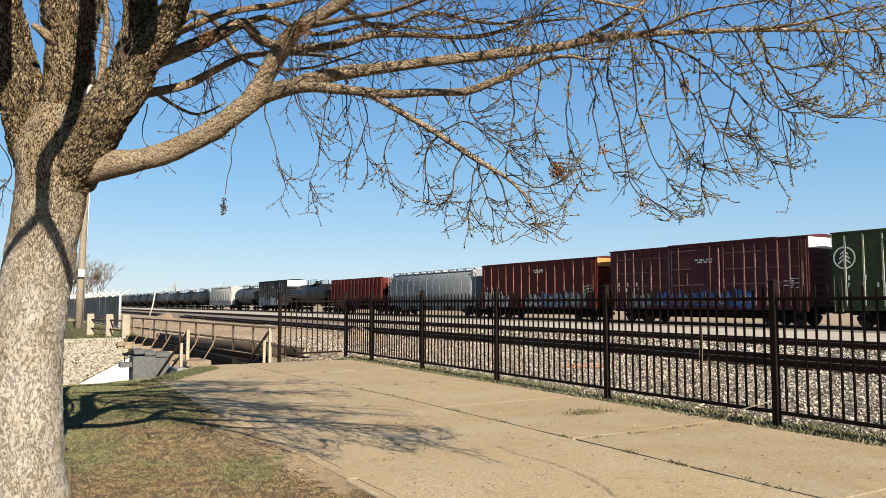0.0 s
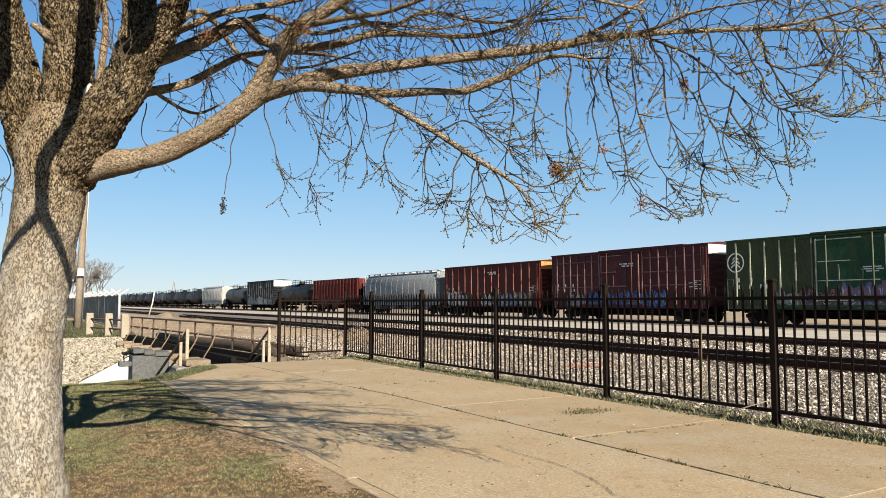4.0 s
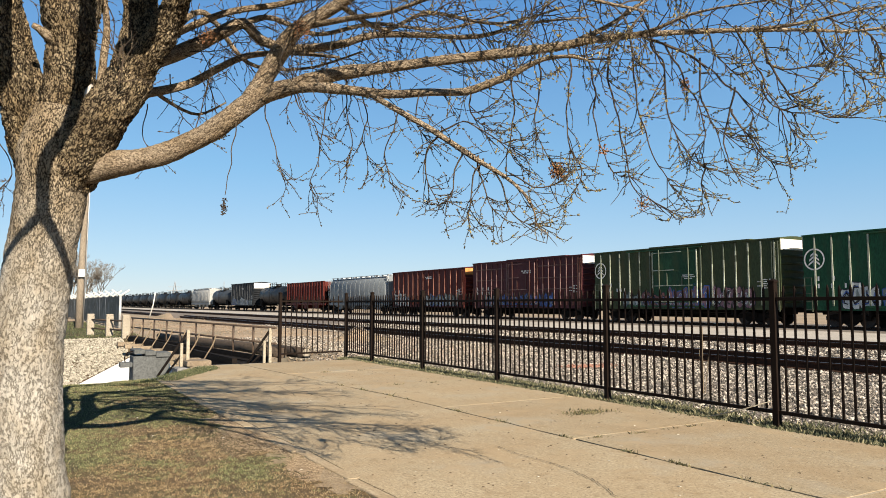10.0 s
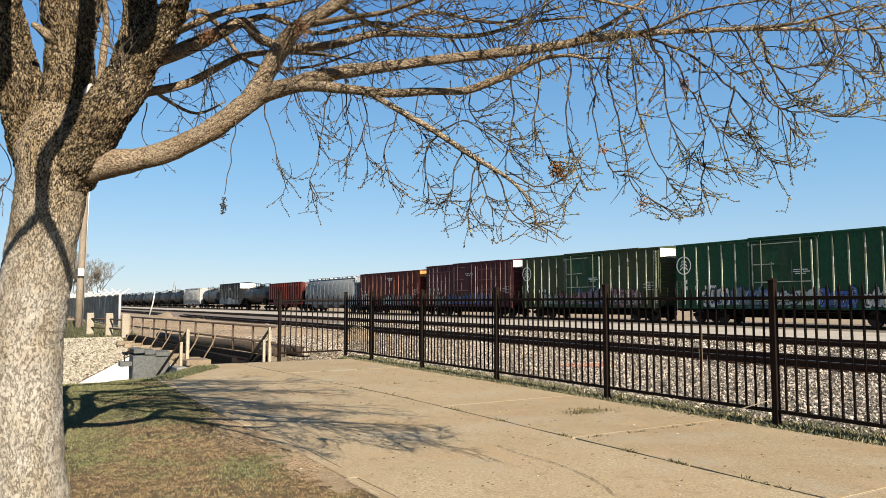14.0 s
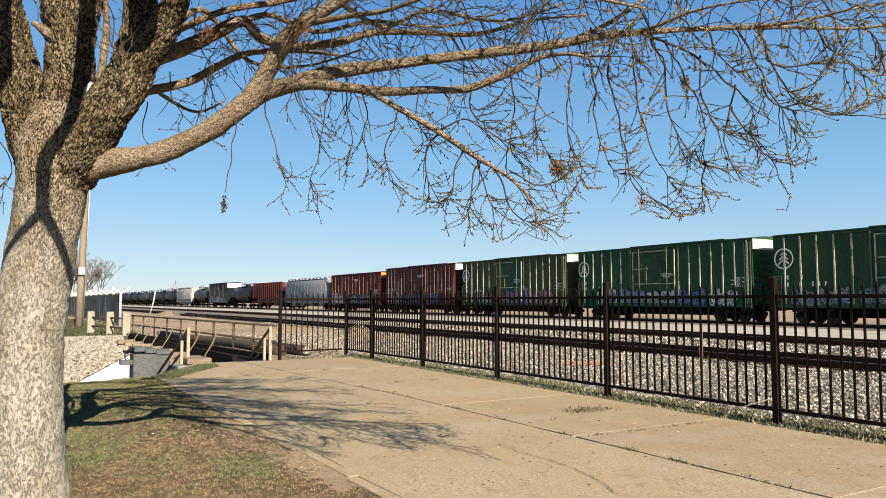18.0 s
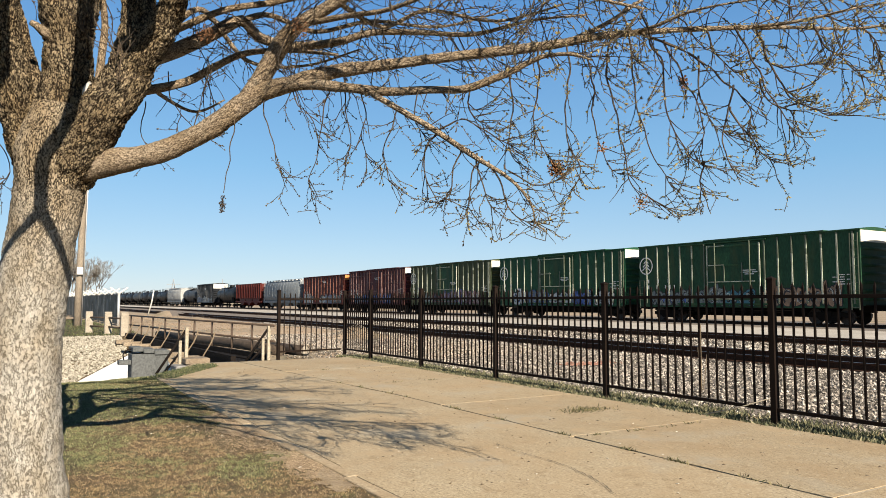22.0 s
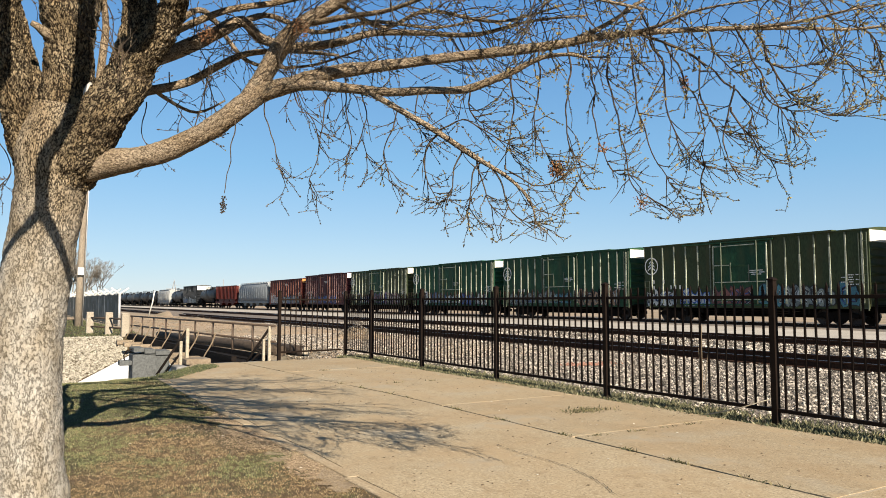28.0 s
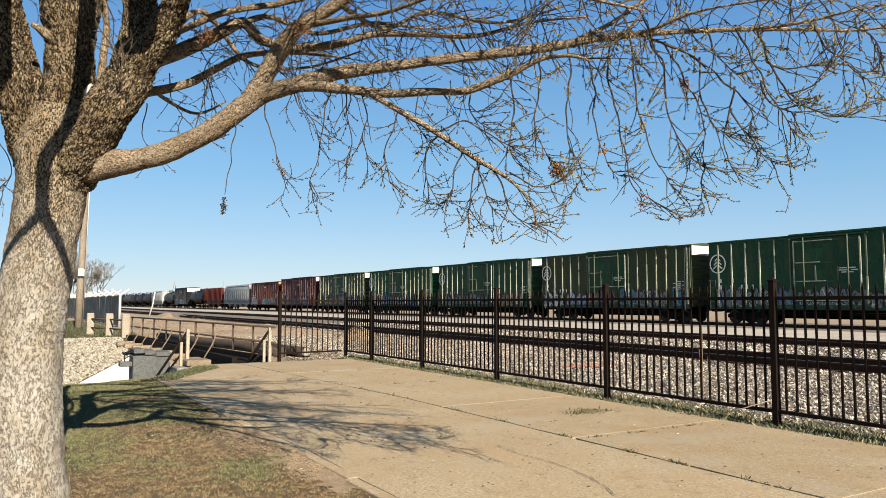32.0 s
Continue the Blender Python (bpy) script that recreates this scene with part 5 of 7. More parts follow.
def bark_tube(name, pts, radii, seg, wob, deep, material, seed):
    """A limb whose surface swells and is furrowed along its length; grain runs along it."""
    vs, fs, gr = [], [], []
    side, along = None, 0.0
    m = len(pts)
    for i, p in enumerate(pts):
        d = (pts[min(i + 1, m - 1)] - pts[max(i - 1, 0)]).normalized()
        side = d.orthogonal().normalized() if side is None else (side - d * side.dot(d)).normalized()
        other = d.cross(side)
        along += (p - pts[i - 1]).length if i else 0.0
        for k in range(seg):
            a = 2 * math.pi * k / seg
            u = side * math.cos(a) + other * math.sin(a)
            r = radii[i]
            g = Vector((math.cos(a) * r + seed * 0.37, math.sin(a) * r, along))
            q = p + u * r
            r *= 1 + wob * noise.noise(q * 7 + Vector((seed, 0, 0))) + wob * 0.5 * noise.noise(q * 19)
            if deep:
                e = noise.voronoi(Vector((g.x * 40 + noise.noise(g * 26), g.y * 40 + noise.noise(g * 26 + Vector((9, 0, 0))), g.z * 19 + noise.noise(g * 14))))[0]
                r -= deep * max(0.0, 1.0 - (e[1] - e[0]) / 0.32) - deep * 0.5 * noise.noise(g * 60)
            vs.append(tuple(p + u * r))
            gr.extend(g)
    for i in range(m - 1):
        for k in range(seg):
            a, b = i * seg + k, i * seg + (k + 1) % seg
            fs.append((a, b, b + seg, a + seg))
    fs.append(tuple(range(seg))[::-1])
    fs.append(tuple(range((m - 1) * seg, m * seg)))
    ob = soup(name, vs, fs, material, tree)
    ob.data.attributes.new("grain", "FLOAT_VECTOR", "POINT").data.foreach_set("vector", gr)
    ob.data.polygons.foreach_set("use_smooth", [True] * len(fs))
    return ob


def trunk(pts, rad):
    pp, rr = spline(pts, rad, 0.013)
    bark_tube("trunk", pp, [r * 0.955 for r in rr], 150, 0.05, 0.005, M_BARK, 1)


def stem(pts, rad, twiggy, reach=1.0):
    """A limb; twiggy sets how densely fine shoots grow from its thin part."""
    big = rad[0] > 0.06 and twiggy in (0, 1.0)
    if big:
        fine, fr = spline(pts, rad, 0.014)
        fr = [max(r, 0.004) for r in fr]
        bark_tube("limb", fine, fr, 96 if twiggy == 0 else 56, 0.12, 0.013 if twiggy == 0 else 0.003, M_STEM if twiggy == 0 else M_LIMB, len(bpy.data.objects) % 97)
    pp, rr = spline(pts, rad, 0.05)
    if not big:
        bark_tube("limb", pp, rr, 12, 0.12, 0.0, M_LIMB, len(bpy.data.objects) % 97)
    if twiggy < 0:
        return
    along = 0.0
    for i in range(2, len(pp)):
        along += (pp[i] - pp[i - 1]).length
        if rr[i] > 0.047 or not twiggy:
            if not (rr[i] < 0.05 and trng.random() < 0.25):
                continue
        want = 0.036 / max(twiggy, 0.4) * (2.1 if pp[i].y < 1.9 and pp[i].z < 2.75 else 1.0)
        while along > want:
            along -= want
            d = (pp[i] - pp[i - 1]).normalized()
            out = (d * trng.uniform(0.1, 0.8) + rnd(0.9) + Vector((0, 0, trng.uniform(-0.5, 0.35)))).normalized()
            ln = trng.choice((0.08, 0.12, 0.18, 0.26, 0.38)) * reach
            spray(pp[i] + out * rr[i] * 0.6, out, ln * trng.uniform(0.7, 1.2), min(0.006, 0.0030 + ln * 0.007), 0, trng.uniform(0.2, 1.0), 1.0)


def sway(q):
    """How far a hanging shoot at q strays from its line."""
    return Vector((noise.noise(q * 9), noise.noise(q * 9 + Vector((5, 0, 0))), noise.noise(q * 9 + Vector((0, 5, 0))))) * 0.022


def droop(pts, rad, bare=False):
    """A hanging branch with short side shoots and budded tips."""
    pp, rr = spline([(pts[0][0], pts[0][1], pts[0][2] + (0.07 if pts[0][2] > 2.45 and pts[0][1] < 1.9 else 0.02)), *pts], [rad[0], *rad], 0.03)
    pp = [q + sway(q) for q in pp]
    k = max(rr[0] * 0.85, 0.0056) if pp[0].y > 1.85 else max(rr[0] * 0.65, 0.0042)
    thin(pp, k, 0.0024, 5)
    for i in range(2, len(pp)):
        f = i / len(pp)
        if trng.random() < (0.0 if bare else (0.30 + 0.3 * f) * (0.55 if pp[i].y < 1.85 else 1.0)):
            d = (pp[i] - pp[i - 1]).normalized()
            out = (d * 0.8 + rnd(0.9)).normalized()
            spray(pp[i], out, trng.uniform(0.04, 0.17) * (1 - 0.4 * f) * (0.65 if pp[i].z < 2.15 else 1.0), 0.0042, 0 if trng.random() < 0.55 else 1, 0.25, 1.0 + f)
    for j in range(0 if bare else 4 if pp[-1].y < 1.85 else 6 if pp[-1].z < 2.15 else 8):
        q = pp[max(0, len(pp) - 1 - j // 2)]
        spray(q, ((pp[-1] - pp[-2]).normalized() + rnd(0.45) + Vector((0.0, 0.32, 0.36))).normalized(), trng.uniform(0.04, 0.09) * (0.7 if q.z < 2.15 else 1.0), 0.003, 1, -0.2, 2.2)


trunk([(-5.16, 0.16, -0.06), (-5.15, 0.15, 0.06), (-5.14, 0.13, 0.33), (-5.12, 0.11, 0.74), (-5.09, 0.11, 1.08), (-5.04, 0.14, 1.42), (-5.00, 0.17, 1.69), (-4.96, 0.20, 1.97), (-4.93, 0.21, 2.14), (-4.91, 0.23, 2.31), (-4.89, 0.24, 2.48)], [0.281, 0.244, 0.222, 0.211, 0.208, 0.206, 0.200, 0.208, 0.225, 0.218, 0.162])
stem([(-4.99, 0.13, 2.1), (-4.96, 0.05, 2.33), (-4.86, -0.01, 2.57), (-4.8, -0.05, 2.81), (-4.74, -0.08, 3.08), (-4.68, -0.15, 3.63), (-4.83, -0.32, 4.4)], [0.128, 0.111, 0.096, 0.081, 0.074, 0.054, 0.033], 0.0)
stem([(-4.96, 0.18, 2.14), (-5.08, 0.13, 2.43), (-5.15, 0.07, 2.73), (-5.22, 0, 3.03), (-5.23, -0.06, 3.35), (-5.22, 0.04, 4.19)], [0.119, 0.077, 0.06, 0.053, 0.05, 0.044], 0.0)
stem([(-4.94, 0.22, 2.1), (-4.95, 0.26, 2.39), (-4.95, 0.27, 2.67), (-4.93, 0.27, 2.88), (-4.92, 0.26, 3.05), (-4.9, 0.26, 3.29), (-4.73, 0.3, 3.94), (-4.37, 0.42, 4.6)], [0.171, 0.155, 0.149, 0.139, 0.167, 0.198, 0.102, 0.039], 0.0)
stem([(-4.91, 0.26, 2.07), (-4.78, 0.36, 2.26), (-4.64, 0.47, 2.45), (-4.57, 0.56, 2.62), (-4.58, 0.61, 2.83), (-4.61, 0.62, 3.12), (-4.56, 0.64, 3.53), (-4.2, 0.78, 4.11)], [0.179, 0.165, 0.147, 0.133, 0.111, 0.099, 0.075, 0.036], 0.0)
stem([(-4.58, 0.56, 2.58), (-4.45, 0.65, 2.75), (-4.33, 0.73, 2.91), (-4.17, 0.77, 3.06), (-3.86, 0.87, 3.34), (-3.379, 1.027, 3.622)], [0.103, 0.092, 0.085, 0.073, 0.051, 0.0249], 0.0)
stem([(-4.88, 0.31, 2.1), (-4.76, 0.47, 2.13), (-4.64, 0.62, 2.15), (-4.53, 0.76, 2.19), (-4.42, 0.9, 2.26), (-4.32, 1.02, 2.34), (-4.22, 1.13, 2.44), (-4.14, 1.24, 2.52), (-3.989, 1.372, 2.554), (-3.787, 1.534, 2.591), (-3.636, 1.675, 2.601), (-3.41, 1.907, 2.615), (-3.19, 2.13, 2.628), (-3.011, 2.304, 2.633), (-2.862, 2.442, 2.642), (-2.739, 2.562, 2.66), (-2.601, 2.714, 2.666), (-2.434, 2.932, 2.671), (-2.254, 3.131, 2.659), (-2.111, 3.319, 2.649), (-1.984, 3.488, 2.633), (-1.854, 3.701, 2.657)], [0.106, 0.088, 0.071, 0.064, 0.062, 0.06, 0.058, 0.056, 0.0494, 0.0418, 0.0335, 0.0282, 0.0277, 0.0281, 0.0233, 0.0203, 0.0174, 0.0146, 0.0127, 0.0099, 0.0073, 0.0056], 1.0, 0.62)
stem([(-4.022, 1.337, 2.538), (-3.843, 1.457, 2.522), (-3.664, 1.581, 2.476), (-3.478, 1.73, 2.431), (-3.291, 1.875, 2.416), (-3.152, 2.002, 2.403), (-3.039, 2.102, 2.438), (-2.949, 2.193, 2.483), (-2.849, 2.281, 2.535), (-2.712, 2.355, 2.522), (-2.602, 2.399, 2.468)], [0.0327, 0.0303, 0.028, 0.0247, 0.0206, 0.0204, 0.0193, 0.0155, 0.0117, 0.008, 0.0053], 1.0, 0.7)
stem([(-3.557, 1.654, 2.438), (-3.388, 1.76, 2.313), (-3.253, 1.856, 2.209), (-3.137, 1.917, 2.119), (-3.015, 2.01, 2.01), (-2.917, 2.085, 1.931), (-2.851, 2.152, 1.845), (-2.822, 2.198, 1.752), (-2.819, 2.213, 1.679), (-2.781, 2.25, 1.642)], [0.0153, 0.0161, 0.015, 0.0149, 0.0129, 0.0101, 0.0073, 0.0045, 0.0027, 0.0018], 0.9, 0.36)
stem([(-4.2, 1.17, 2.48), (-4.144, 1.258, 2.648), (-4.069, 1.32, 2.789), (-3.998, 1.372, 2.88), (-3.906, 1.459, 2.945), (-3.788, 1.56, 3.005), (-3.582, 1.681, 3.077), (-3.31, 1.885, 3.147), (-2.94, 2.136, 3.144), (-2.566, 2.38, 3.07)], [0.056, 0.0549, 0.0526, 0.0464, 0.0392, 0.032, 0.0248, 0.0188, 0.0119, 0.0071], 0.74)
stem([(-4.7, 0.71, 2.78), (-4.74, 0.92, 2.92), (-4.73, 1.11, 3.05), (-4.69, 1.26, 3.14), (-4.69, 1.38, 3.05), (-4.571, 1.57, 2.988), (-4.329, 1.792, 2.985), (-4.156, 1.949, 3.02), (-3.943, 2.165, 2.994), (-3.694, 2.429, 2.953), (-3.44, 2.671, 3.002), (-3.192, 2.908, 3.002)], [0.045, 0.047, 0.044, 0.037, 0.032, 0.0296, 0.0262, 0.022, 0.0179, 0.0139, 0.0081, 0.0053], 0.62)
stem([(-4.84, 0.69, 2.62), (-4.81, 0.94, 2.71), (-4.75, 1.12, 2.83), (-4.69, 1.3, 2.93), (-4.523, 1.55, 2.939), (-4.33, 1.792, 2.898)], [0.029, 0.027, 0.024, 0.02, 0.0148, 0.0087], 0.5)
stem([(-3.906, 1.459, 2.906), (-3.655, 1.572, 2.881), (-3.426, 1.675, 2.851), (-3.21, 1.76, 2.853), (-3.006, 1.843, 2.863)], [0.0196, 0.0154, 0.0124, 0.0104, 0.0074], 0.5)
stem([(-4.62, 0.82, 2.96), (-4.55, 1.11, 3.13), (-4.425, 1.438, 3.215), (-4.126, 1.705, 3.256)], [0.024, 0.021, 0.0179, 0.0145], 0.5)
stem([(-2.862, 2.442, 2.642), (-2.8, 2.561, 2.7), (-2.73, 2.677, 2.775), (-2.638, 2.829, 2.897), (-2.435, 3.033, 3.035)], [0.0134, 0.0133, 0.0105, 0.0078, 0.0043], 0.8, 0.6)
stem([(-2.648, 2.675, 2.664), (-2.503, 2.728, 2.669), (-2.335, 2.773, 2.691), (-2.157, 2.837, 2.684), (-2.004, 2.99, 2.695)], [0.0105, 0.0087, 0.0069, 0.0051, 0.0042], 0.9, 0.6)
stem([(-2.254, 3.131, 2.659), (-2.095, 3.209, 2.647), (-1.961, 3.265, 2.645), (-1.857, 3.365, 2.67), (-1.752, 3.471, 2.682)], [0.0084, 0.0083, 0.0066, 0.0057, 0.004], 0.8, 0.6)
stem([(-3.86, 0.87, 3.34), (-3.327, 1.243, 3.14), (-2.84, 1.622, 2.884), (-2.479, 1.992, 2.697), (-2.172, 2.302, 2.551)], [0.036, 0.0225, 0.0141, 0.009, 0.0052], 0.81)
stem([(-4.2, 0.78, 4.11), (-3.835, 1.428, 3.893), (-3.36, 2.057, 3.506), (-2.918, 2.661, 3.171), (-2.493, 3.233, 3.01), (-2.147, 3.69, 2.892)], [0.033, 0.0225, 0.0177, 0.0124, 0.0077, 0.0041], 1.3)
stem([(-4.67, 1.11, 3.03), (-4.704, 1.418, 3.218), (-4.627, 1.741, 3.139), (-4.404, 2.064, 3.201), (-4.157, 2.457, 3.159), (-3.824, 2.783, 3.226)], [0.022, 0.019, 0.0157, 0.0134, 0.0093, 0.0055], 0.81, 0.8)
stem([(-3.788, 1.56, 3.005), (-3.77, 1.837, 2.909), (-3.733, 2.12, 3.054), (-3.519, 2.474, 2.986), (-3.292, 2.809, 3.08)], [0.0165, 0.0133, 0.0122, 0.0082, 0.0054], 1.3, 0.8)
stem([(-4.74, 0.81, 2.99), (-4.92, 1.06, 3.25), (-5.08, 1.41, 3.01), (-4.982, 1.798, 3.01), (-4.643, 2.091, 3.084)], [0.021, 0.019, 0.014, 0.0098, 0.0058], 0.74, 0.7)
stem([(-4.83, 0.71, 2.67), (-5.08, 0.88, 2.65), (-5.19, 1.09, 2.62), (-5.18, 1.28, 2.73)], [0.018, 0.013, 0.01, 0.006], 0.62, 0.6)
stem([(-5.01, 0.45, 2.68), (-4.98, 0.46, 2.86), (-4.96, 0.47, 3.04), (-4.96, 0.45, 3.21), (-4.96, 0.42, 3.43)], [0.029, 0.023, 0.021, 0.02, 0.018], 0.0)
stem([(-4.89, 0.18, 2.89), (-4.88, 0.13, 2.91), (-4.85, 0.09, 2.93), (-4.84, 0.06, 2.94)], [0.038, 0.029, 0.022, 0.018], 0.0)
stem([(-4.92, 0.25, 3.37), (-3.62, 0.59, 3.96), (-2.41, 1.022, 4.105), (-1.385, 1.42, 3.964)], [0.087, 0.042, 0.0212, 0.0096], 0.7)
stem([(-4.71, -0.06, 3.21), (-5.63, -0.94, 4.7), (-7.06, -2.38, 6.27)], [0.058, 0.043, 0.028], 0.7)
stem([(-5.22, 0.04, 4.19), (-6, 0.22, 6.04), (-6.55, 1.02, 7.61)], [0.044, 0.035, 0.023], 0.7)
stem([(-4.68, -0.15, 3.63), (-4.23, -0.81, 3.81), (-3.9, -1.43, 3.85)], [0.041, 0.024, 0.013], 0.7)
stem([(-3.8, 0.97, 3.33), (-3.358, 1.428, 3.356), (-2.854, 1.933, 3.215), (-2.428, 2.357, 3.085), (-2.138, 2.651, 3.036), (-1.781, 2.987, 2.908)], [0.047, 0.0376, 0.0285, 0.0202, 0.0128, 0.0057], 0.68, 0.8)
stem([(-3.45, 0.94, 3.61), (-3.459, 1.12, 3.807), (-3.43, 1.325, 3.892), (-3.568, 1.374, 4), (-3.54, 1.583, 4.072), (-3.54, 1.775, 4.071)], [0.0258, 0.0226, 0.0181, 0.014, 0.0098, 0.0046], 1, 0.7)
stem([(-4.79, 0.21, 3.91), (-4.47, 0.83, 4), (-4.35, 1.11, 4.06), (-3.992, 1.558, 4.085), (-3.554, 2.076, 3.881), (-3.281, 2.424, 3.751)], [0.0318, 0.0264, 0.0216, 0.0158, 0.0101, 0.0049], 1, 0.7)
stem([(-2.454, 0.98, 4.152), (-2.481, 1.217, 4.085), (-2.37, 1.586, 4.048), (-2.509, 1.728, 3.901), (-2.414, 2.084, 3.768), (-2.433, 2.336, 3.539)], [0.0204, 0.0177, 0.0144, 0.0116, 0.008, 0.0043], 1, 0.7)
stem([(-3.927, 1.342, 3.855), (-3.494, 1.695, 3.87), (-2.975, 2.172, 3.819), (-2.648, 2.453, 3.62), (-2.334, 2.713, 3.514), (-2.116, 2.903, 3.416)], [0.0513, 0.0409, 0.031, 0.0221, 0.0138, 0.0068], 0.68, 0.8)
def view_top(p):
    """Top of the camera's view at p; the unseen overhead boughs keep above it."""
    return 1.38 + 0.44 * max(0.3, -0.859 * p.x + 0.511 * p.y)


def bough(pts, r0, r1, seed):
    """An unseen overhead limb, placed for its shadow: forked side branches all along, each with fine shoots."""
    pp, rr = spline(pts, [r0 + (r1 - r0) * i / (len(pts) - 1) for i in range(len(pts))], 0.06)
    pp = [q + Vector((noise.noise(q * 2.3), noise.noise(q * 2.3 + Vector((5, 0, 0))), noise.noise(q * 2.3 + Vector((0, 5, 0))))) * 0.10 * min(1.0, i / 8) for i, q in enumerate(pp)]
    bark_tube("limb", pp, rr, 10, 0.12, 0.0, M_LIMB, seed)
    side = 1
    for i in range(max(8, int(len(pp) * 0.34)), len(pp), 3):
        f = i / len(pp)
        if trng.random() < 0.12:
            continue
        d = (pp[i] - pp[i - 1]).normalized()
        lat = Vector((-d.y, d.x, 0)).normalized() * side
        side = -side
        way = (d * trng.uniform(0.7, 1.2) + lat * trng.uniform(0.5, 0.9) + Vector((0, 0, trng.uniform(-0.15, 0.3)))).normalized()
        length = trng.uniform(0.45, 1.25) * (1 - 0.45 * f)
        q, line = pp[i].copy(), [pp[i].copy()]
        for _ in range(int(length / 0.06)):
            way = (way + rnd(0.10) + d * 0.04).normalized()
            q = q + way * 0.06
            if q.z < view_top(q):
                break
            line.append(q.copy())
        if len(line) < 4:
            continue
        thin(line, min(rr[i] * 0.75, 0.019), 0.007, 5)
        for k in range(2, len(line)):
            if trng.random() < 0.62:
                dd = (line[k] - line[k - 1]).normalized()
                out = (dd * 0.9 + rnd(0.75)).normalized()
                if (line[k] + out * 0.3).z > view_top(line[k] + out * 0.3):
                    spray(line[k], out, trng.uniform(0.10, 0.32), 0.0065, 1, 0.2, 0.5)


# Boughs out of view, laid out so their shadows fan across the walk.
bough([(-4.37, 0.42, 4.6), (-3.98, 1.06, 4.75), (-3.59, 1.7, 4.7), (-3.26, 2.25, 4.6)], 0.026, 0.008, 41)
bough([(-4.21, 0.775, 4.08), (-3.68, 1.73, 4.24), (-3.15, 2.68, 4.19), (-2.7, 3.5, 4.1)], 0.026, 0.008, 42)
bough([(-4.56, 0.64, 3.53), (-4.05, 1.18, 3.91), (-3.54, 1.72, 4.1), (-3.11, 2.19, 4.2)], 0.026, 0.008, 43)
bough([(-4.21, 0.775, 4.08), (-3.98, 1.75, 4.36), (-3.74, 2.72, 4.44), (-3.54, 3.56, 4.45)], 0.026, 0.008, 44)
bough([(-4.37, 0.42, 4.6), (-4.02, 1.3, 4.85), (-3.67, 2.18, 4.83), (-3.37, 2.94, 4.7)], 0.026, 0.008, 31)
bough([(-4.21, 0.775, 4.08), (-3.9, 1.83, 4.34), (-3.59, 2.88, 4.37), (-3.32, 3.78, 4.3)], 0.026, 0.008, 3)
bough([(-4.21, 0.775, 4.08), (-3.57, 1.78, 4.23), (-2.94, 2.79, 4.16), (-2.39, 3.66, 4.0)], 0.026, 0.008, 5)
bough([(-3.4, 1.03, 3.62), (-2.78, 1.91, 3.78), (-2.16, 2.79, 3.71), (-1.63, 3.55, 3.55)], 0.024, 0.008, 6)
bough([(-3.4, 1.03, 3.62), (-2.21, 1.71, 3.71), (-1.03, 2.39, 3.57), (-0.01, 2.97, 3.35)], 0.024, 0.008, 7)
bough([(-4.37, 0.42, 4.6), (-3.81, 1.27, 4.81), (-3.25, 2.11, 4.81), (-2.77, 2.84, 4.7)], 0.026, 0.008, 10)
bough([(-4.56, 0.64, 3.53), (-3.32, 1.35, 3.68), (-2.08, 2.05, 3.61), (-1.02, 2.66, 3.45)], 0.026, 0.008, 12)
bough([(-4.56, 0.64, 3.53), (-3.98, 1.47, 3.91), (-3.4, 2.29, 4.07), (-2.9, 3.0, 4.1)], 0.026, 0.008, 13)
bough([(-4.21, 0.775, 4.08), (-3.32, 1.42, 4.2), (-2.44, 2.07, 4.09), (-1.68, 2.62, 3.9)], 0.026, 0.008, 14)
# Limbs out of view, added to shade the stems and band the trunk.
stem([(-4.58, 0.64, 3.75), (-4.1, 0.60, 3.55), (-3.6, 0.57, 3.45), (-3.2, 0.54, 3.45), (-2.7, 0.5, 3.7), (-2.2, 0.3, 4.1)], [0.085, 0.082, 0.076, 0.066, 0.05, 0.03], -1.0)
stem([(-4.69, -0.13, 3.55), (-4.0, -0.16, 3.45), (-3.3, -0.18, 3.5), (-2.6, -0.22, 3.75), (-2.0, -0.4, 4.2)], [0.06, 0.075, 0.07, 0.055, 0.03], -1.0)
stem([(-4.86, 0.26, 3.55), (-3.9, 0.3, 3.5), (-2.65, 0.17, 3.48), (-2.18, 0.02, 3.48), (-1.74, -0.01, 3.45)], [0.06, 0.05, 0.044, 0.040, 0.036], -1.0)
stem([(-1.74, -0.01, 3.45), (-1.51, -0.1, 3.5), (-1.28, -0.2, 3.56), (-1.05, -0.28, 3.58)], [0.030, 0.026, 0.022, 0.016], -1.0)
stem([(-1.74, -0.01, 3.45), (-1.51, 0.06, 3.43), (-1.2, 0.12, 3.45), (-0.99, 0.16, 3.42)], [0.034, 0.030, 0.025, 0.018], -1.0)
droop([(-4.118, 1.24, 2.45), (-4.097, 1.276, 2.307), (-4.092, 1.294, 2.196), (-4.087, 1.312, 2.095), (-4.054, 1.348, 2.024)], [0.006, 0.005, 0.004, 0.003, 0.002])
droop([(-4.21, 1.11, 2.4), (-4.23, 1.09, 2.27), (-4.25, 1.08, 2.12), (-4.27, 1.06, 2.01), (-4.28, 1.05, 1.94)], [0.006, 0.005, 0.004, 0.003, 0.002], True)
droop([(-3.798, 1.535, 2.485), (-3.838, 1.51, 2.372), (-3.877, 1.494, 2.218), (-3.901, 1.486, 2.082), (-3.942, 1.461, 1.977)], [0.0068, 0.0058, 0.0049, 0.0039, 0.002])
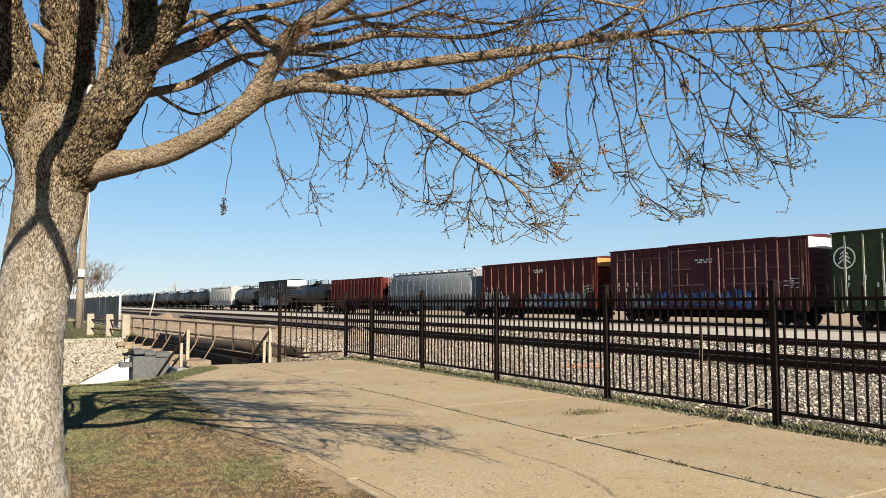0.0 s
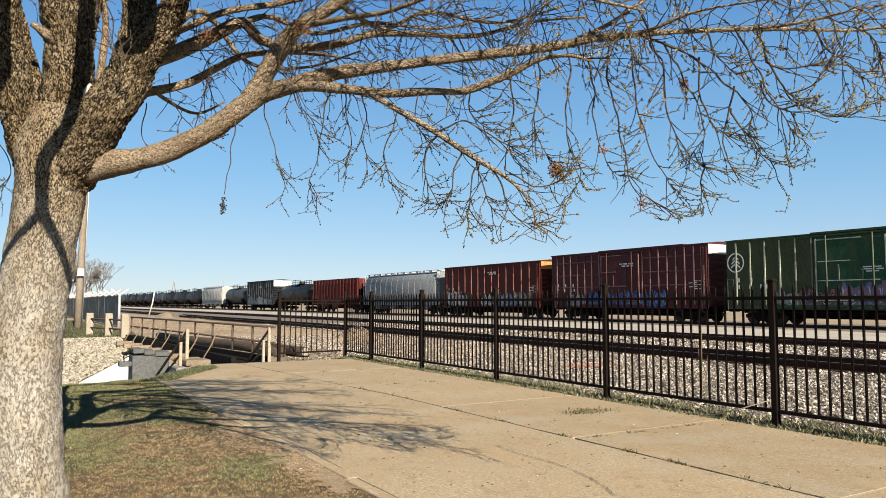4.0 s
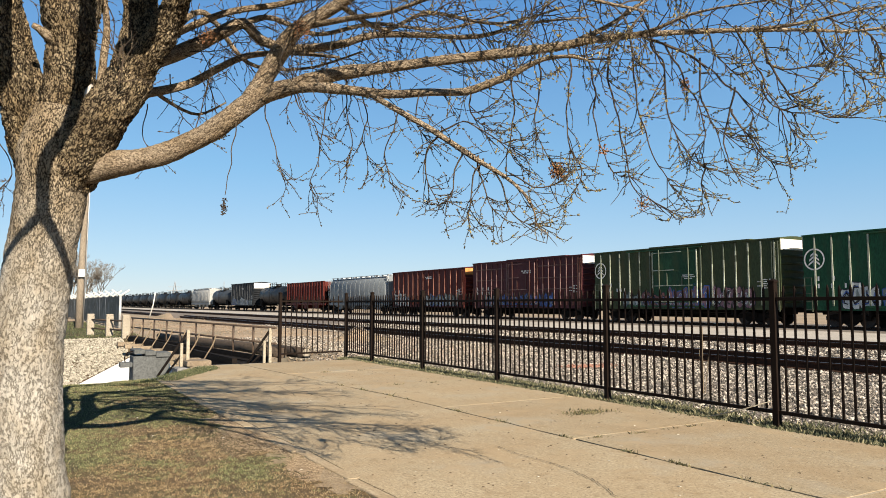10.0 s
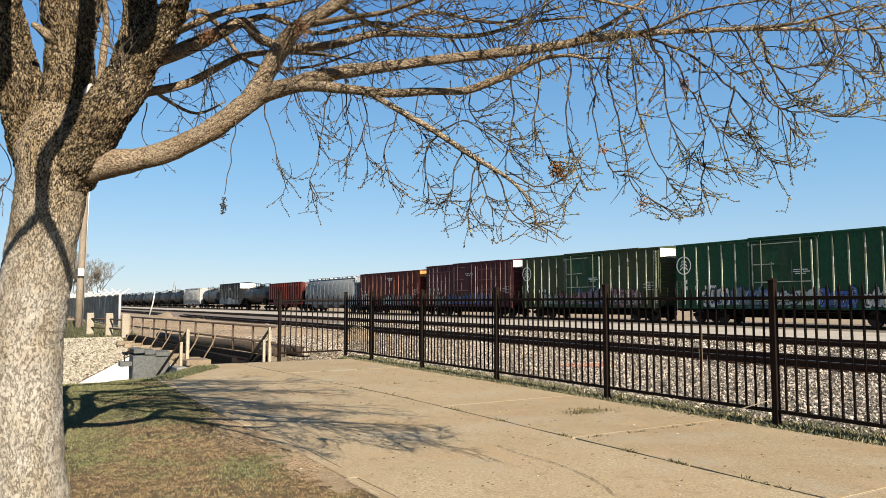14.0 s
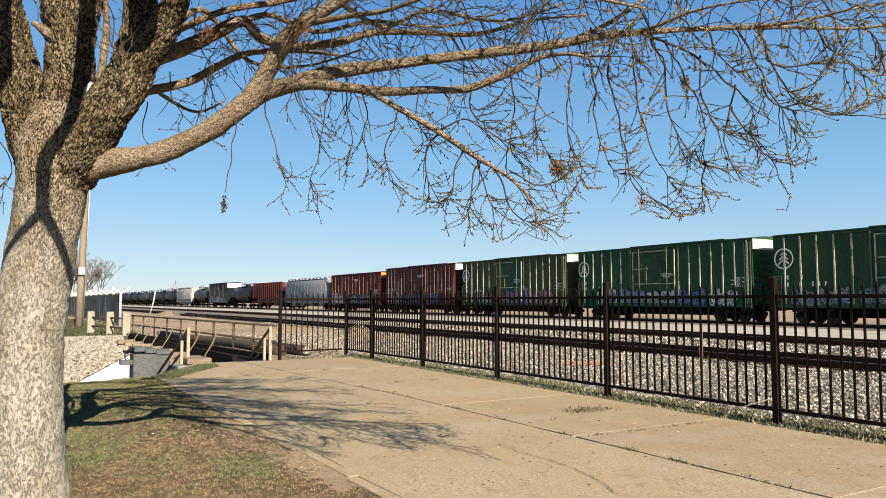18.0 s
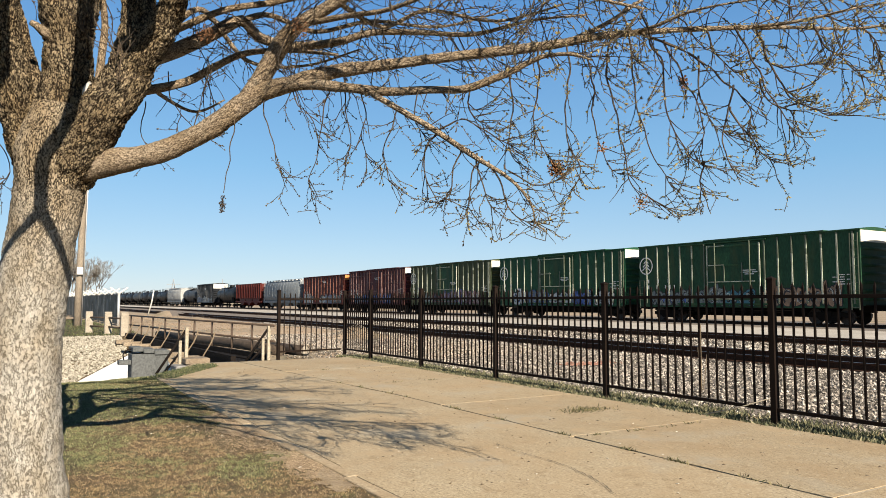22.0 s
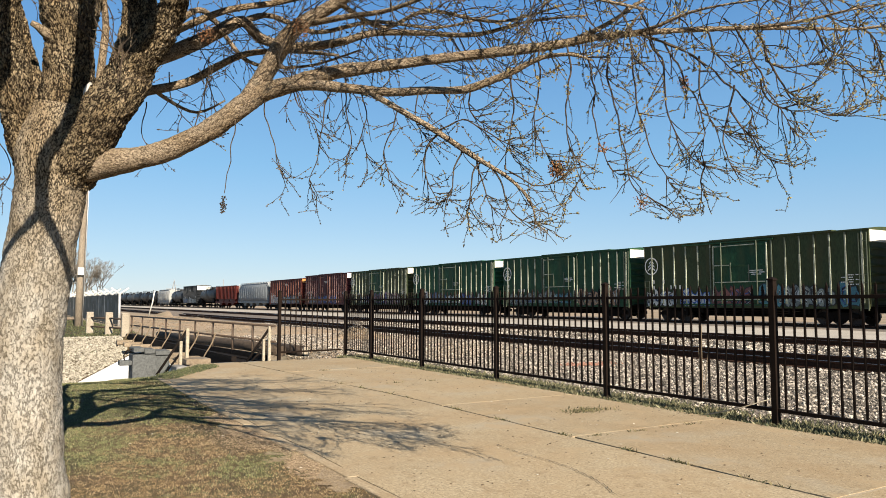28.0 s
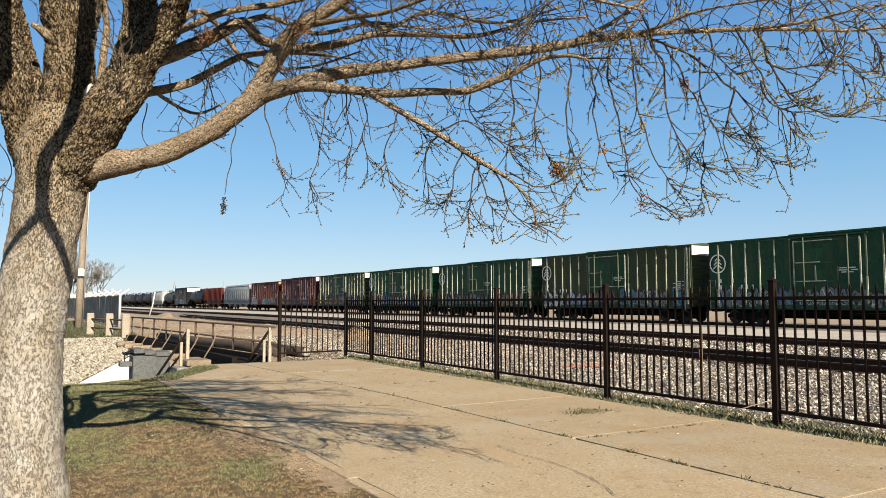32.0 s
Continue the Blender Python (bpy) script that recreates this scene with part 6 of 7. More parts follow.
droop([(-3.674, 1.659, 2.451), (-3.656, 1.684, 2.324), (-3.693, 1.669, 2.202), (-3.665, 1.694, 2.104)], [0.0048, 0.0038, 0.0029, 0.0019])
droop([(-3.4, 1.752, 2.313), (-3.451, 1.711, 2.175), (-3.473, 1.703, 2.08), (-3.458, 1.729, 2.003), (-3.458, 1.729, 1.946)], [0.0047, 0.0038, 0.0029, 0.0028, 0.0019])
droop([(-3.216, 1.888, 2.169), (-3.267, 1.84, 2.107), (-3.288, 1.841, 2.005), (-3.272, 1.866, 1.909), (-3.259, 1.882, 1.852)], [0.0047, 0.0047, 0.0038, 0.0028, 0.0019])
droop([(-3.099, 1.949, 2.08), (-3.135, 1.926, 1.97), (-3.145, 1.926, 1.886), (-3.169, 1.911, 1.813)], [0.0046, 0.0037, 0.0028, 0.0019])
droop([(-3.001, 2.025, 2.009), (-3.05, 1.987, 1.938), (-3.062, 1.98, 1.837), (-3.072, 1.98, 1.753)], [0.0046, 0.0037, 0.0028, 0.0019])
droop([(-3.034, 2.019, 2.028), (-3.041, 2.036, 1.917), (-3.027, 2.052, 1.843), (-3, 2.083, 1.768)], [0.0046, 0.0037, 0.0028, 0.0018])
droop([(-2.976, 2.048, 1.989), (-2.947, 2.087, 1.877), (-2.931, 2.118, 1.766), (-2.866, 2.185, 1.69), (-2.839, 2.215, 1.671)], [0.0055, 0.0046, 0.0037, 0.0027, 0.0018])
droop([(-2.915, 2.093, 1.949), (-2.838, 2.167, 1.898), (-2.786, 2.227, 1.859), (-2.712, 2.291, 1.882)], [0.0046, 0.0036, 0.0027, 0.0018])
droop([(-3.195, 1.887, 2.187), (-3.092, 1.99, 2.226), (-3.012, 2.076, 2.145), (-2.935, 2.151, 2.084)], [0.0047, 0.0037, 0.0028, 0.0018])
droop([(-2.922, 2.336, 2.59), (-2.944, 2.33, 2.429), (-2.964, 2.331, 2.231), (-2.947, 2.361, 2.111), (-2.909, 2.398, 2.009)], [0.0063, 0.0054, 0.0045, 0.0036, 0.0027])
droop([(-2.823, 2.43, 2.604), (-2.831, 2.438, 2.416), (-2.852, 2.432, 2.275), (-2.848, 2.455, 2.103), (-2.807, 2.505, 1.975), (-2.842, 2.485, 1.87)], [0.0063, 0.0054, 0.0045, 0.0036, 0.0027, 0.0018])
droop([(-2.785, 2.528, 2.613), (-2.779, 2.558, 2.398), (-2.776, 2.573, 2.193), (-2.747, 2.615, 2.022), (-2.71, 2.657, 1.966)], [0.0062, 0.0053, 0.0044, 0.0035, 0.0018])
droop([(-2.689, 2.61, 2.654), (-2.712, 2.597, 2.533), (-2.706, 2.627, 2.354), (-2.689, 2.663, 2.185), (-2.675, 2.683, 1.999), (-2.658, 2.719, 1.866), (-2.612, 2.768, 1.812), (-2.545, 2.847, 1.74)], [0.007, 0.0062, 0.0061, 0.0053, 0.0044, 0.0035, 0.0026, 0.0026])
droop([(-2.631, 2.657, 2.655), (-2.625, 2.686, 2.434), (-2.62, 2.715, 2.257), (-2.595, 2.76, 2.09), (-2.561, 2.803, 1.966), (-2.525, 2.861, 1.869)], [0.0061, 0.0052, 0.0044, 0.0035, 0.0026, 0.0017])
droop([(-2.56, 2.742, 2.654), (-2.524, 2.8, 2.45), (-2.521, 2.823, 2.25), (-2.485, 2.881, 2.057), (-2.429, 2.959, 1.976)], [0.0061, 0.0052, 0.0043, 0.0034, 0.0017])
droop([(-2.594, 2.698, 2.658), (-2.505, 2.799, 2.604), (-2.417, 2.906, 2.517), (-2.33, 3.01, 2.397), (-2.275, 3.087, 2.298), (-2.253, 3.114, 2.22), (-2.272, 3.109, 2.145)], [0.0104, 0.0086, 0.0077, 0.006, 0.0051, 0.0042, 0.0025])
droop([(-2.406, 2.92, 2.507), (-2.404, 2.935, 2.344), (-2.39, 2.971, 2.205), (-2.336, 3.041, 2.124)], [0.006, 0.0043, 0.0034, 0.0017])
droop([(-2.308, 3.038, 2.361), (-2.327, 3.04, 2.226), (-2.357, 3.02, 2.1), (-2.345, 3.041, 1.997), (-2.323, 3.069, 1.944)], [0.0051, 0.0042, 0.0034, 0.0025, 0.0017])
droop([(-2.317, 3.046, 2.233), (-2.273, 3.101, 2.12), (-2.237, 3.146, 2.015), (-2.192, 3.187, 1.986)], [0.0051, 0.0042, 0.0025, 0.0017])
droop([(-2.231, 3.149, 2.647), (-2.194, 3.199, 2.489), (-2.146, 3.253, 2.323), (-2.1, 3.307, 2.251), (-2.023, 3.374, 2.184), (-1.958, 3.436, 2.177)], [0.0076, 0.0067, 0.005, 0.0041, 0.0033, 0.0016])
droop([(-2.205, 3.194, 2.49), (-2.127, 3.257, 2.447), (-2.06, 3.321, 2.445)], [0.0042, 0.0025, 0.0016])
droop([(-2.068, 3.353, 2.643), (-2.022, 3.405, 2.528), (-1.967, 3.454, 2.438), (-1.917, 3.527, 2.376)], [0.0049, 0.0041, 0.0024, 0.0016])
droop([(-2.42, 2.958, 1.975), (-2.45, 2.938, 1.908), (-2.439, 2.952, 1.839)], [0.0034, 0.0026, 0.0017])
droop([(-1.935, 3.546, 2.636), (-1.905, 3.585, 2.568), (-1.895, 3.597, 2.494)], [0.004, 0.0032, 0.0016])
droop([(-2.963, 2.17, 2.476), (-2.98, 2.187, 2.275), (-3.002, 2.181, 2.13), (-2.975, 2.211, 2.019)], [0.0055, 0.0036, 0.0027, 0.0018])
droop([(-2.566, 2.868, 2.63), (-2.531, 2.918, 2.479), (-2.485, 2.983, 2.328), (-2.461, 3.026, 2.163), (-2.503, 2.991, 2.071)], [0.006, 0.0052, 0.0043, 0.0026, 0.0017])
droop([(-2.145, 3.26, 2.314), (-2.068, 3.329, 2.355), (-2.005, 3.372, 2.429)], [0.0042, 0.0025, 0.0016])
droop([(-3.981, 1.363, 2.554), (-3.959, 1.399, 2.423), (-3.898, 1.459, 2.328), (-3.893, 1.477, 2.249)], [0.0049, 0.0039, 0.0029, 0.002])
droop([(-3.75, 1.585, 2.498), (-3.745, 1.602, 2.333), (-3.727, 1.628, 2.225), (-3.767, 1.604, 2.092)], [0.0048, 0.0039, 0.0029, 0.0019])
droop([(-3.322, 1.826, 2.411), (-3.345, 1.818, 2.289), (-3.317, 1.851, 2.183)], [0.0047, 0.0028, 0.0019])
droop([(-3.128, 2.017, 2.401), (-3.123, 2.042, 2.289), (-3.083, 2.089, 2.211)], [0.0046, 0.0028, 0.0018])
droop([(-2.256, 3.002, 2.631), (-2.212, 3.064, 2.499), (-2.175, 3.107, 2.35), (-2.127, 3.162, 2.209), (-2.102, 3.199, 2.123)], [0.0059, 0.0042, 0.0034, 0.0025, 0.0017])
droop([(-2.222, 3.131, 2.36), (-2.175, 3.179, 2.254), (-2.119, 3.232, 2.222)], [0.0042, 0.0033, 0.0017])
droop([(-2.376, 2.94, 2.65), (-2.342, 2.989, 2.509), (-2.298, 3.045, 2.437)], [0.0051, 0.0034, 0.0017])
droop([(-5.14, -0.17, 2.36), (-5.09, -0.06, 2.23), (-5.07, -0.01, 2.12), (-5.1, -0.04, 2.02)], [0.007, 0.005, 0.004, 0.003])
droop([(-4.39, 0.91, 2.25), (-4.38, 0.92, 2.37), (-4.35, 0.94, 2.52)], [0.007, 0.005, 0.002])
droop([(-4.86, 0.84, 2.7), (-4.85, 0.88, 2.56), (-4.81, 0.98, 2.43), (-4.79, 1.02, 2.38)], [0.005, 0.004, 0.003, 0.002])
droop([(-4.84, 0.71, 2.49), (-4.87, 0.68, 2.37), (-4.85, 0.72, 2.28)], [0.005, 0.004, 0.002])
droop([(-4.38, 0.48, 2.68), (-4.42, 0.4, 2.82), (-4.44, 0.35, 2.94)], [0.008, 0.006, 0.004])
droop([(-4.4, 0.48, 2.52), (-4.37, 0.5, 2.71), (-4.44, 0.37, 2.76), (-4.47, 0.31, 2.81)], [0.006, 0.005, 0.004, 0.002])


def near_shoots(p, reach, count):
    """Places on the fine shoots round p, the nearest first or spread out."""
    p = Vector(p)
    close = sorted((Vector(v) for v in tw_v[::7] if abs(v[0] - p.x) + abs(v[1] - p.y) + abs(v[2] - p.z) < reach * 3), key=lambda v: (v - p).length)
    if not close:
        return [p]
    inside = [v for v in close if (v - p).length < reach]
    return close[:1] if count == 1 or len(inside) < 2 else trng.sample(inside, min(count, len(inside)))


def cluster(p, r, count, material, name):
    """A tangle of dead seed stalks and curled leaves."""
    vs, fs = [], []
    for _ in range(count):
        q = Vector(p) + rnd(1.0).normalized() * r * trng.random() ** 0.5
        d = (rnd(1.0)).normalized()
        s = d.orthogonal().normalized()
        o = d.cross(s)
        k = trng.uniform(0.009, 0.018)
        n = len(vs)
        vs += [tuple(x) for x in (q, q + d * k * .5 + s * k * .3, q + d * k, q + d * k * .5 - s * k * .3, q + d * k * .5 + o * k * .25)]
        fs += [(n, n + 1, n + 4), (n + 1, n + 2, n + 4), (n + 2, n + 3, n + 4), (n + 3, n, n + 4)]
    ob = soup(name, vs, fs, material, tree)
    ob["kind"] = "stuff"


for p, r, c in (((-2.909, 2.398, 2), 0.055, 330), ((-2.493, 2.906, 2.401), 0.045, 80), ((-3.877, 1.378, 2.825), 0.07, 150), ((-4.4, 1.01, 2.89), 0.07, 110), ((-2.749, 2.608, 2.084), 0.035, 50), ((-2.645, 2.732, 1.813), 0.05, 60)):
    cluster(near_shoots(p, 0.12, 1)[0], r * 0.85, c, M_DEADLEAF, "dead_leaf_tuft")
M_POD = island_mat("dry_pods", (0.015, 0.011, 0.008), (0.06, 0.042, 0.028), 0.9)
for p, r, c in (((-4.282, 1.05, 1.915), 0.012, 18), ((-4.286, 1.049, 1.885), 0.018, 34), ((-4.288, 1.048, 1.862), 0.018, 34), ((-4.291, 1.047, 1.835), 0.011, 18)):
    cluster(Vector(p) + sway(Vector((-4.28, 1.05, 1.94))), r, c, M_POD, "dry_pod_cluster")
for p in ((-3.098, 2.278, 2.157), (-3.055, 2.234, 2.723), (-2.575, 2.618, 2.304), (-2.089, 3.092, 2.553), (-1.919, 3.266, 2.321), (-2.88, 2.34, 2.47), (-1.681, 3.443, 2.581), (-2.632, 2.588, 2.66)):
    for q in near_shoots(p, 0.16, 9):
        cluster(q, 0.030, 13, M_BUD, "leaf_tuft")
twigs = soup("fine_growth", tw_v, tw_f, M_TWIG, tree)
twigs["kind"], twigs["label"] = "stuff", "fine bare drooping twigs"
leaves = soup("leaf_growth", gold_v, gold_f, M_GOLD, tree)
leaves["kind"], leaves["label"] = "stuff", "young golden-green leaves at the twig ends"
buds = soup("bud_growth", bud_v, bud_f, M_BUD, tree)
dusky = soup("bud_growth", dark_v, dark_f, M_DARKBUD, tree)
dusky["kind"], dusky["label"] = "stuff", "small dark dusky buds"
buds["kind"], buds["label"] = "stuff", "sparse yellow-green spring buds"

M_SCAR = mat("bare_heartwood", (0.62, 0.60, 0.56), (0.40, 0.36, 0.31), 0.9, scale=20, fine=60, stretch=(1, 1, 0.2))
bm = bmesh.new()
tube(bm, [(-4.75, 0.365, 2.47), (-4.73, 0.364, 2.50), (-4.725, 0.368, 2.54), (-4.73, 0.373, 2.58), (-4.75, 0.378, 2.61)], [0.004, 0.022, 0.026, 0.018, 0.003], 8, wob=0.3, seed=4)
part("wood_scar", bm, M_SCAR, tree, "pale bare wood where a limb broke off")

# ---------------------------------------------------------------- lawn and weeds
def blades(name, spots, material, label, height, width, seed, lean=0.6, cat="grass"):
    rng = random.Random(seed)
    vs, fs = [], []
    for x, y, z, k in spots:
        h = height * rng.uniform(0.5, 1.2) * k
        a = rng.uniform(0, 6.28)
        w = width * rng.uniform(0.6, 1.2)
        lx, ly = rng.uniform(-lean, lean) * h, rng.uniform(-lean, lean) * h
        n = len(vs)
        ca, sa = math.cos(a) * w, math.sin(a) * w
        vs += [(x - ca, y - sa, z), (x + ca, y + sa, z), (x + lx * .5 + ca * .7, y + ly * .5 + sa * .7, z + h * .62), (x + lx, y + ly, z + h)]
        fs += [(n, n + 1, n + 2), (n, n + 2, n + 3)]
    return tagged(soup(name, vs, fs, material), label, cat, kind="stuff")


M_GRASS = island_mat("lawn_blades", (0.032, 0.046, 0.015), (0.38, 0.34, 0.18), 0.85, stops=((0.35, (0.072, 0.088, 0.030)), (0.72, (0.18, 0.175, 0.072))))
M_DRY = island_mat("dry_blades", (0.055, 0.033, 0.016), (0.52, 0.41, 0.245), 0.9, stops=((0.45, (0.16, 0.102, 0.048)), (0.75, (0.30, 0.215, 0.108))))
M_WEED = island_mat("weed_leaves", (0.022, 0.026, 0.012), (0.33, 0.29, 0.175), 0.85, stops=((0.4, (0.060, 0.066, 0.030)), (0.75, (0.155, 0.145, 0.075))))
M_JOINTWEED = island_mat("joint_weed_leaves", (0.03, 0.028, 0.012), (0.22, 0.18, 0.09), 0.9, stops=((0.5, (0.065, 0.065, 0.026)),))
rng = random.Random(31)
green_spots, dry_spots = [], []
while len(green_spots) + len(dry_spots) < 330000:
    u = rng.random()
    x = -4.0 - 10.2 * u ** 1.3
    y = rng.uniform(-2.2, 2.24)
    if y < -0.40 * (x + 2) - 4.6 or x < -13.5 - 0.42 * max(0, y - 0.8):
        continue
    z = sheet_z(x, y)
    g = 1.7 * noise.noise(Vector((x * 0.9, y * 0.9, 1.0))) + 1.0 * noise.noise(Vector((x * 2.7, y * 2.7, 4.0))) + 0.5 * noise.noise(Vector((x * 8, y * 8, 6.0))) + max(0.0, 0.35 * (-x - 8.0)) + 0.35 * min(1.5, max(-1.2, 1.35 - y))
    bare = noise.noise(Vector((x * 1.1 + 9, y * 1.3, 2.0))) + 0.4 * noise.noise(Vector((x * 4, y * 4, 8.0))) + (0.4 if y > 2.05 else 0)
    if noise.noise(Vector((x * 17, y * 17, 3.0))) + 0.5 * noise.noise(Vector((x * 6, y * 6, 5.0))) < 0.0 and rng.random() < 0.8:
        continue
    if bare > 0.36 and rng.random() < 0.45:
        continue
    if y > 1.7 + 0.2 * noise.noise(Vector((x * 1.9, 1, 0))) and noise.noise(Vector((x * 1.2, y * 2, 11.0))) + 0.6 - 0.35 * abs(x + 7.3) > 0.15 and rng.random() < 0.6:
        continue
    (green_spots if g + rng.uniform(-.4, .4) > 0.32 + 0.16 * max(-1.0, min(2.0, x + 7.0)) else dry_spots).append((x, y, z, 1.0 + max(0, -x - 11) * 0.25))
blades("lawn_grass", green_spots, M_GRASS, "short patchy green lawn grass under the tree", 0.015, 0.0021, 1, 0.85)
blades("dry_grass", dry_spots, M_DRY, "short straw-brown dormant grass", 0.012, 0.0020, 2, 1.0)
tongue = []
for _ in range(9000):
    x, y = rng.uniform(-15.5, -13.0), rng.uniform(1.8, 3.7)
    if abs(y - (2.35 - (x + 13.3) * 0.62)) < 0.32:
        tongue.append((x, y, max(ground_z(x, y), 0.0 if y > 2.3 else -0.16), 1.0))
M_DITCHGRASS = island_mat("ditch_grass", (0.015, 0.024, 0.009), (0.15, 0.15, 0.065), 0.85, stops=((0.5, (0.042, 0.056, 0.019)),))
blades("ditch_edge_grass", tongue, M_DITCHGRASS, "dark green grass along the ditch edge", 0.042, 0.005, 6, 0.9)

verge = []
while len(verge) < 16000:
    x, y = rng.uniform(-58, -30.9), rng.uniform(-3.0, 4.9)
    if noise.noise(Vector((x * 0.5, y * 0.5, 9.0))) + rng.uniform(-.4, .4) > -0.15:
        verge.append((x, y, sheet_z(x, y), 0.6 + 0.8 * rng.random()))
blades("verge_grass", verge, M_DITCHGRASS, "short green grass round the foot of the pole", 0.075, 0.012, 12, 0.9)

weed_spots = []
for _ in range(80000):
    x = -2.5 - 14 * rng.random()
    y = 7.0 + (abs(rng.gauss(0, 0.27)) if rng.random() < .75 else -abs(rng.gauss(0, .1)))
    if noise.noise(Vector((x * 1.4, 3, 0))) + 0.7 * noise.noise(Vector((x * 5.5, y * 5.5, 2.0))) + rng.uniform(-.5, .5) > -0.06:
        weed_spots.append((x, max(6.86, y), -0.05, 0.5 + rng.random()))
blades("fence_weeds", weed_spots, M_WEED, "low green weeds along the foot of the fence", 0.058, 0.011, 3, 0.8, "weeds")
dry_strip = [(-2.5 - 14 * rng.random(), 7.05 + rng.gauss(0, 0.2), -0.05, 0.6 + rng.random()) for _ in range(1400)]
blades("fence_dry_grass", [s for s in dry_strip if s[1] > 6.88], M_DRY, "dead straw grass along the foot of the fence", 0.055, 0.004, 4, 1.0)
joint_spots = []
for x in (-10.9, -10.2, -9.4, -8.9, -7.6, -6.7, -5.62, -4.75, -4.2, -3.55, -3.35):
    for _ in range(rng.randint(20, 70)):
        joint_spots.append((x + rng.gauss(0, 0.06), 4.55 + joint_shift(x) + rng.gauss(0, 0.015), -0.01, 0.5 + rng.random()))
for x, y in ((-5.42, 5.0), (-5.40, 5.5), (-5.4, 6.0), (-5.4, 6.3), (-10.55, 5.4), (-10.55, 6.1), (-10.55, 6.6), (-13.15, 5.2), (-13.15, 6.0)):
    for _ in range(rng.randint(15, 45)):
        joint_spots.append((x + rng.gauss(0, 0.015), y + rng.gauss(0, 0.07), -0.01, 0.5 + rng.random()))
for _ in range(650):
    joint_spots.append((-6.72 + rng.gauss(0, 0.09), 6.0 + rng.gauss(0, 0.16), -0.005, 0.4 + 0.9 * rng.random()))
blades("joint_weeds", joint_spots, M_JOINTWEED, "small weeds sprouting in the joints of the walk", 0.030, 0.007, 5, 1.1, "weeds")

litter = lambda r: (lambda x, y: (x, y, 0.0 if y > 2.4 else sheet_z(x, y) + 0.01))(r.uniform(-14, -2.8), r.uniform(-0.5, 6.8))
M_LITTER = island_mat("leaf_litter", (0.06, 0.042, 0.026), (0.58, 0.53, 0.43), 0.9, stops=((0.7, (0.15, 0.105, 0.065)),))
stones("leaf_litter", 1100, litter, (0.008, 0.034), M_LITTER, "scattered pebbles and leaf bits on the walk", 15, 0.35)

def clover_spot():
    while True:
        x, y = -2.8 - 10.5 * rng.random(), rng.uniform(-1.5, 2.25)
        if noise.noise(Vector((x * 1.3, y * 1.3, 7.0))) > 0.05:
            return x, y


clover = []
for _ in range(900):
    cx, cy = clover_spot()
    for _ in range(14):
        x, y = cx + rng.gauss(0, 0.025), cy + rng.gauss(0, 0.025)
        clover.append((x, y, sheet_z(x, y), 0.6 + 0.6 * rng.random()))
blades("lawn_weeds", clover, M_WEED, "small dark green weed tufts in the lawn", 0.017, 0.0045, 9, 1.2, "weeds")
M_SAND = island_mat("sandy_soil", (0.12, 0.082, 0.048), (0.42, 0.32, 0.205), 0.95, stops=((0.5, (0.25, 0.18, 0.11)),))


def sand_spot(r):
    while True:
        x, y = r.uniform(-11.5, -3.0), 2.28 - abs(r.gauss(0, 0.27))
        if noise.noise(Vector((x * 1.2, y * 2, 11.0))) + 0.6 - 0.33 * abs(x + 7.3) > 0.1:
            return x, y, sheet_z(x, y) + 0.006


stones("sandy_soil", 9000, sand_spot, (0.008, 0.024), M_SAND, "bare sandy soil along the edge of the walk", 21, 0.3)
sv, sf, seen = [], [], {}

def sand_vert(i, j):
    if (i, j) not in seen:
        x, y = -10.6 + i * 0.045, 1.45 + j * 0.045
        x, y = x + 0.02 * noise.noise(Vector((i * 0.9, j * 0.9, 0))), y + 0.02 * noise.noise(Vector((i * 0.9, j * 0.9, 5)))
        seen[i, j] = len(sv)
        sv.append((x, y, sheet_z(x, y) + 0.006 + 0.003 * noise.noise(Vector((x * 9, y * 9, 1)))))
    return seen[i, j]


for i in range(130):
    for j in range(17):
        x, y = -10.6 + i * 0.045, 1.45 + j * 0.045
        k = 0.9 * noise.noise(Vector((x * 1.1, y * 1.6, 21.0))) + 0.45 * noise.noise(Vector((x * 4.5, y * 6, 3.0))) + 1.5 * (y - 1.95) - 0.10 * abs(x + 7.2)
        if k > 0.02 + 0.25 * rng.random() ** 2:
            sf.append((sand_vert(i, j), sand_vert(i + 1, j), sand_vert(i + 1, j + 1), sand_vert(i, j + 1)))
M_BARE = mat("bare_sandy_earth", (0.40, 0.305, 0.195), (0.29, 0.215, 0.132), 0.95, scale=3, fine=60, bump=0.7, dist=0.01, dirt=(0.17, 0.115, 0.065), dirt_amount=0.5, dirt_scale=5)
tagged(soup("bare_earth", sv, sf, M_BARE), "patches of bare sandy earth along the edging", "bare earth", kind="structure")
M_REDSTONE = island_mat("reddish_stone", (0.162, 0.0729, 0.0486), (0.4212, 0.2187, 0.1539))
stones("reddish_gravel", 260, lambda r: (lambda x, y: (x, y, ground_z(x, y) + 0.02))(-11.8 + r.gauss(0, 0.16), 10.6 + r.gauss(0, 0.3)), (0.03, 0.07), M_REDSTONE, "patch of reddish stones on the ballast", 16)
tall = tagged(new("dry_stalk"), "tall dead weed stalk standing in the ballast", "weed stalk")
for k, (dx, dy, h) in enumerate(((0, 0, 0.95), (0.06, 0.03, 0.7), (-0.05, 0.02, 0.6), (0.03, -0.05, 0.5))):
    bm = bmesh.new()
    tube(bm, [(-7.5 + dx * .2, 9.0 + dy * .2, -0.1), (-7.5 + dx, 9.0 + dy, h * .5), (-7.5 + dx * 1.6, 9.0 + dy * 1.6, h)], [0.006, 0.005, 0.009], 5)
    part("stalk", bm, M_STRAP, tall)
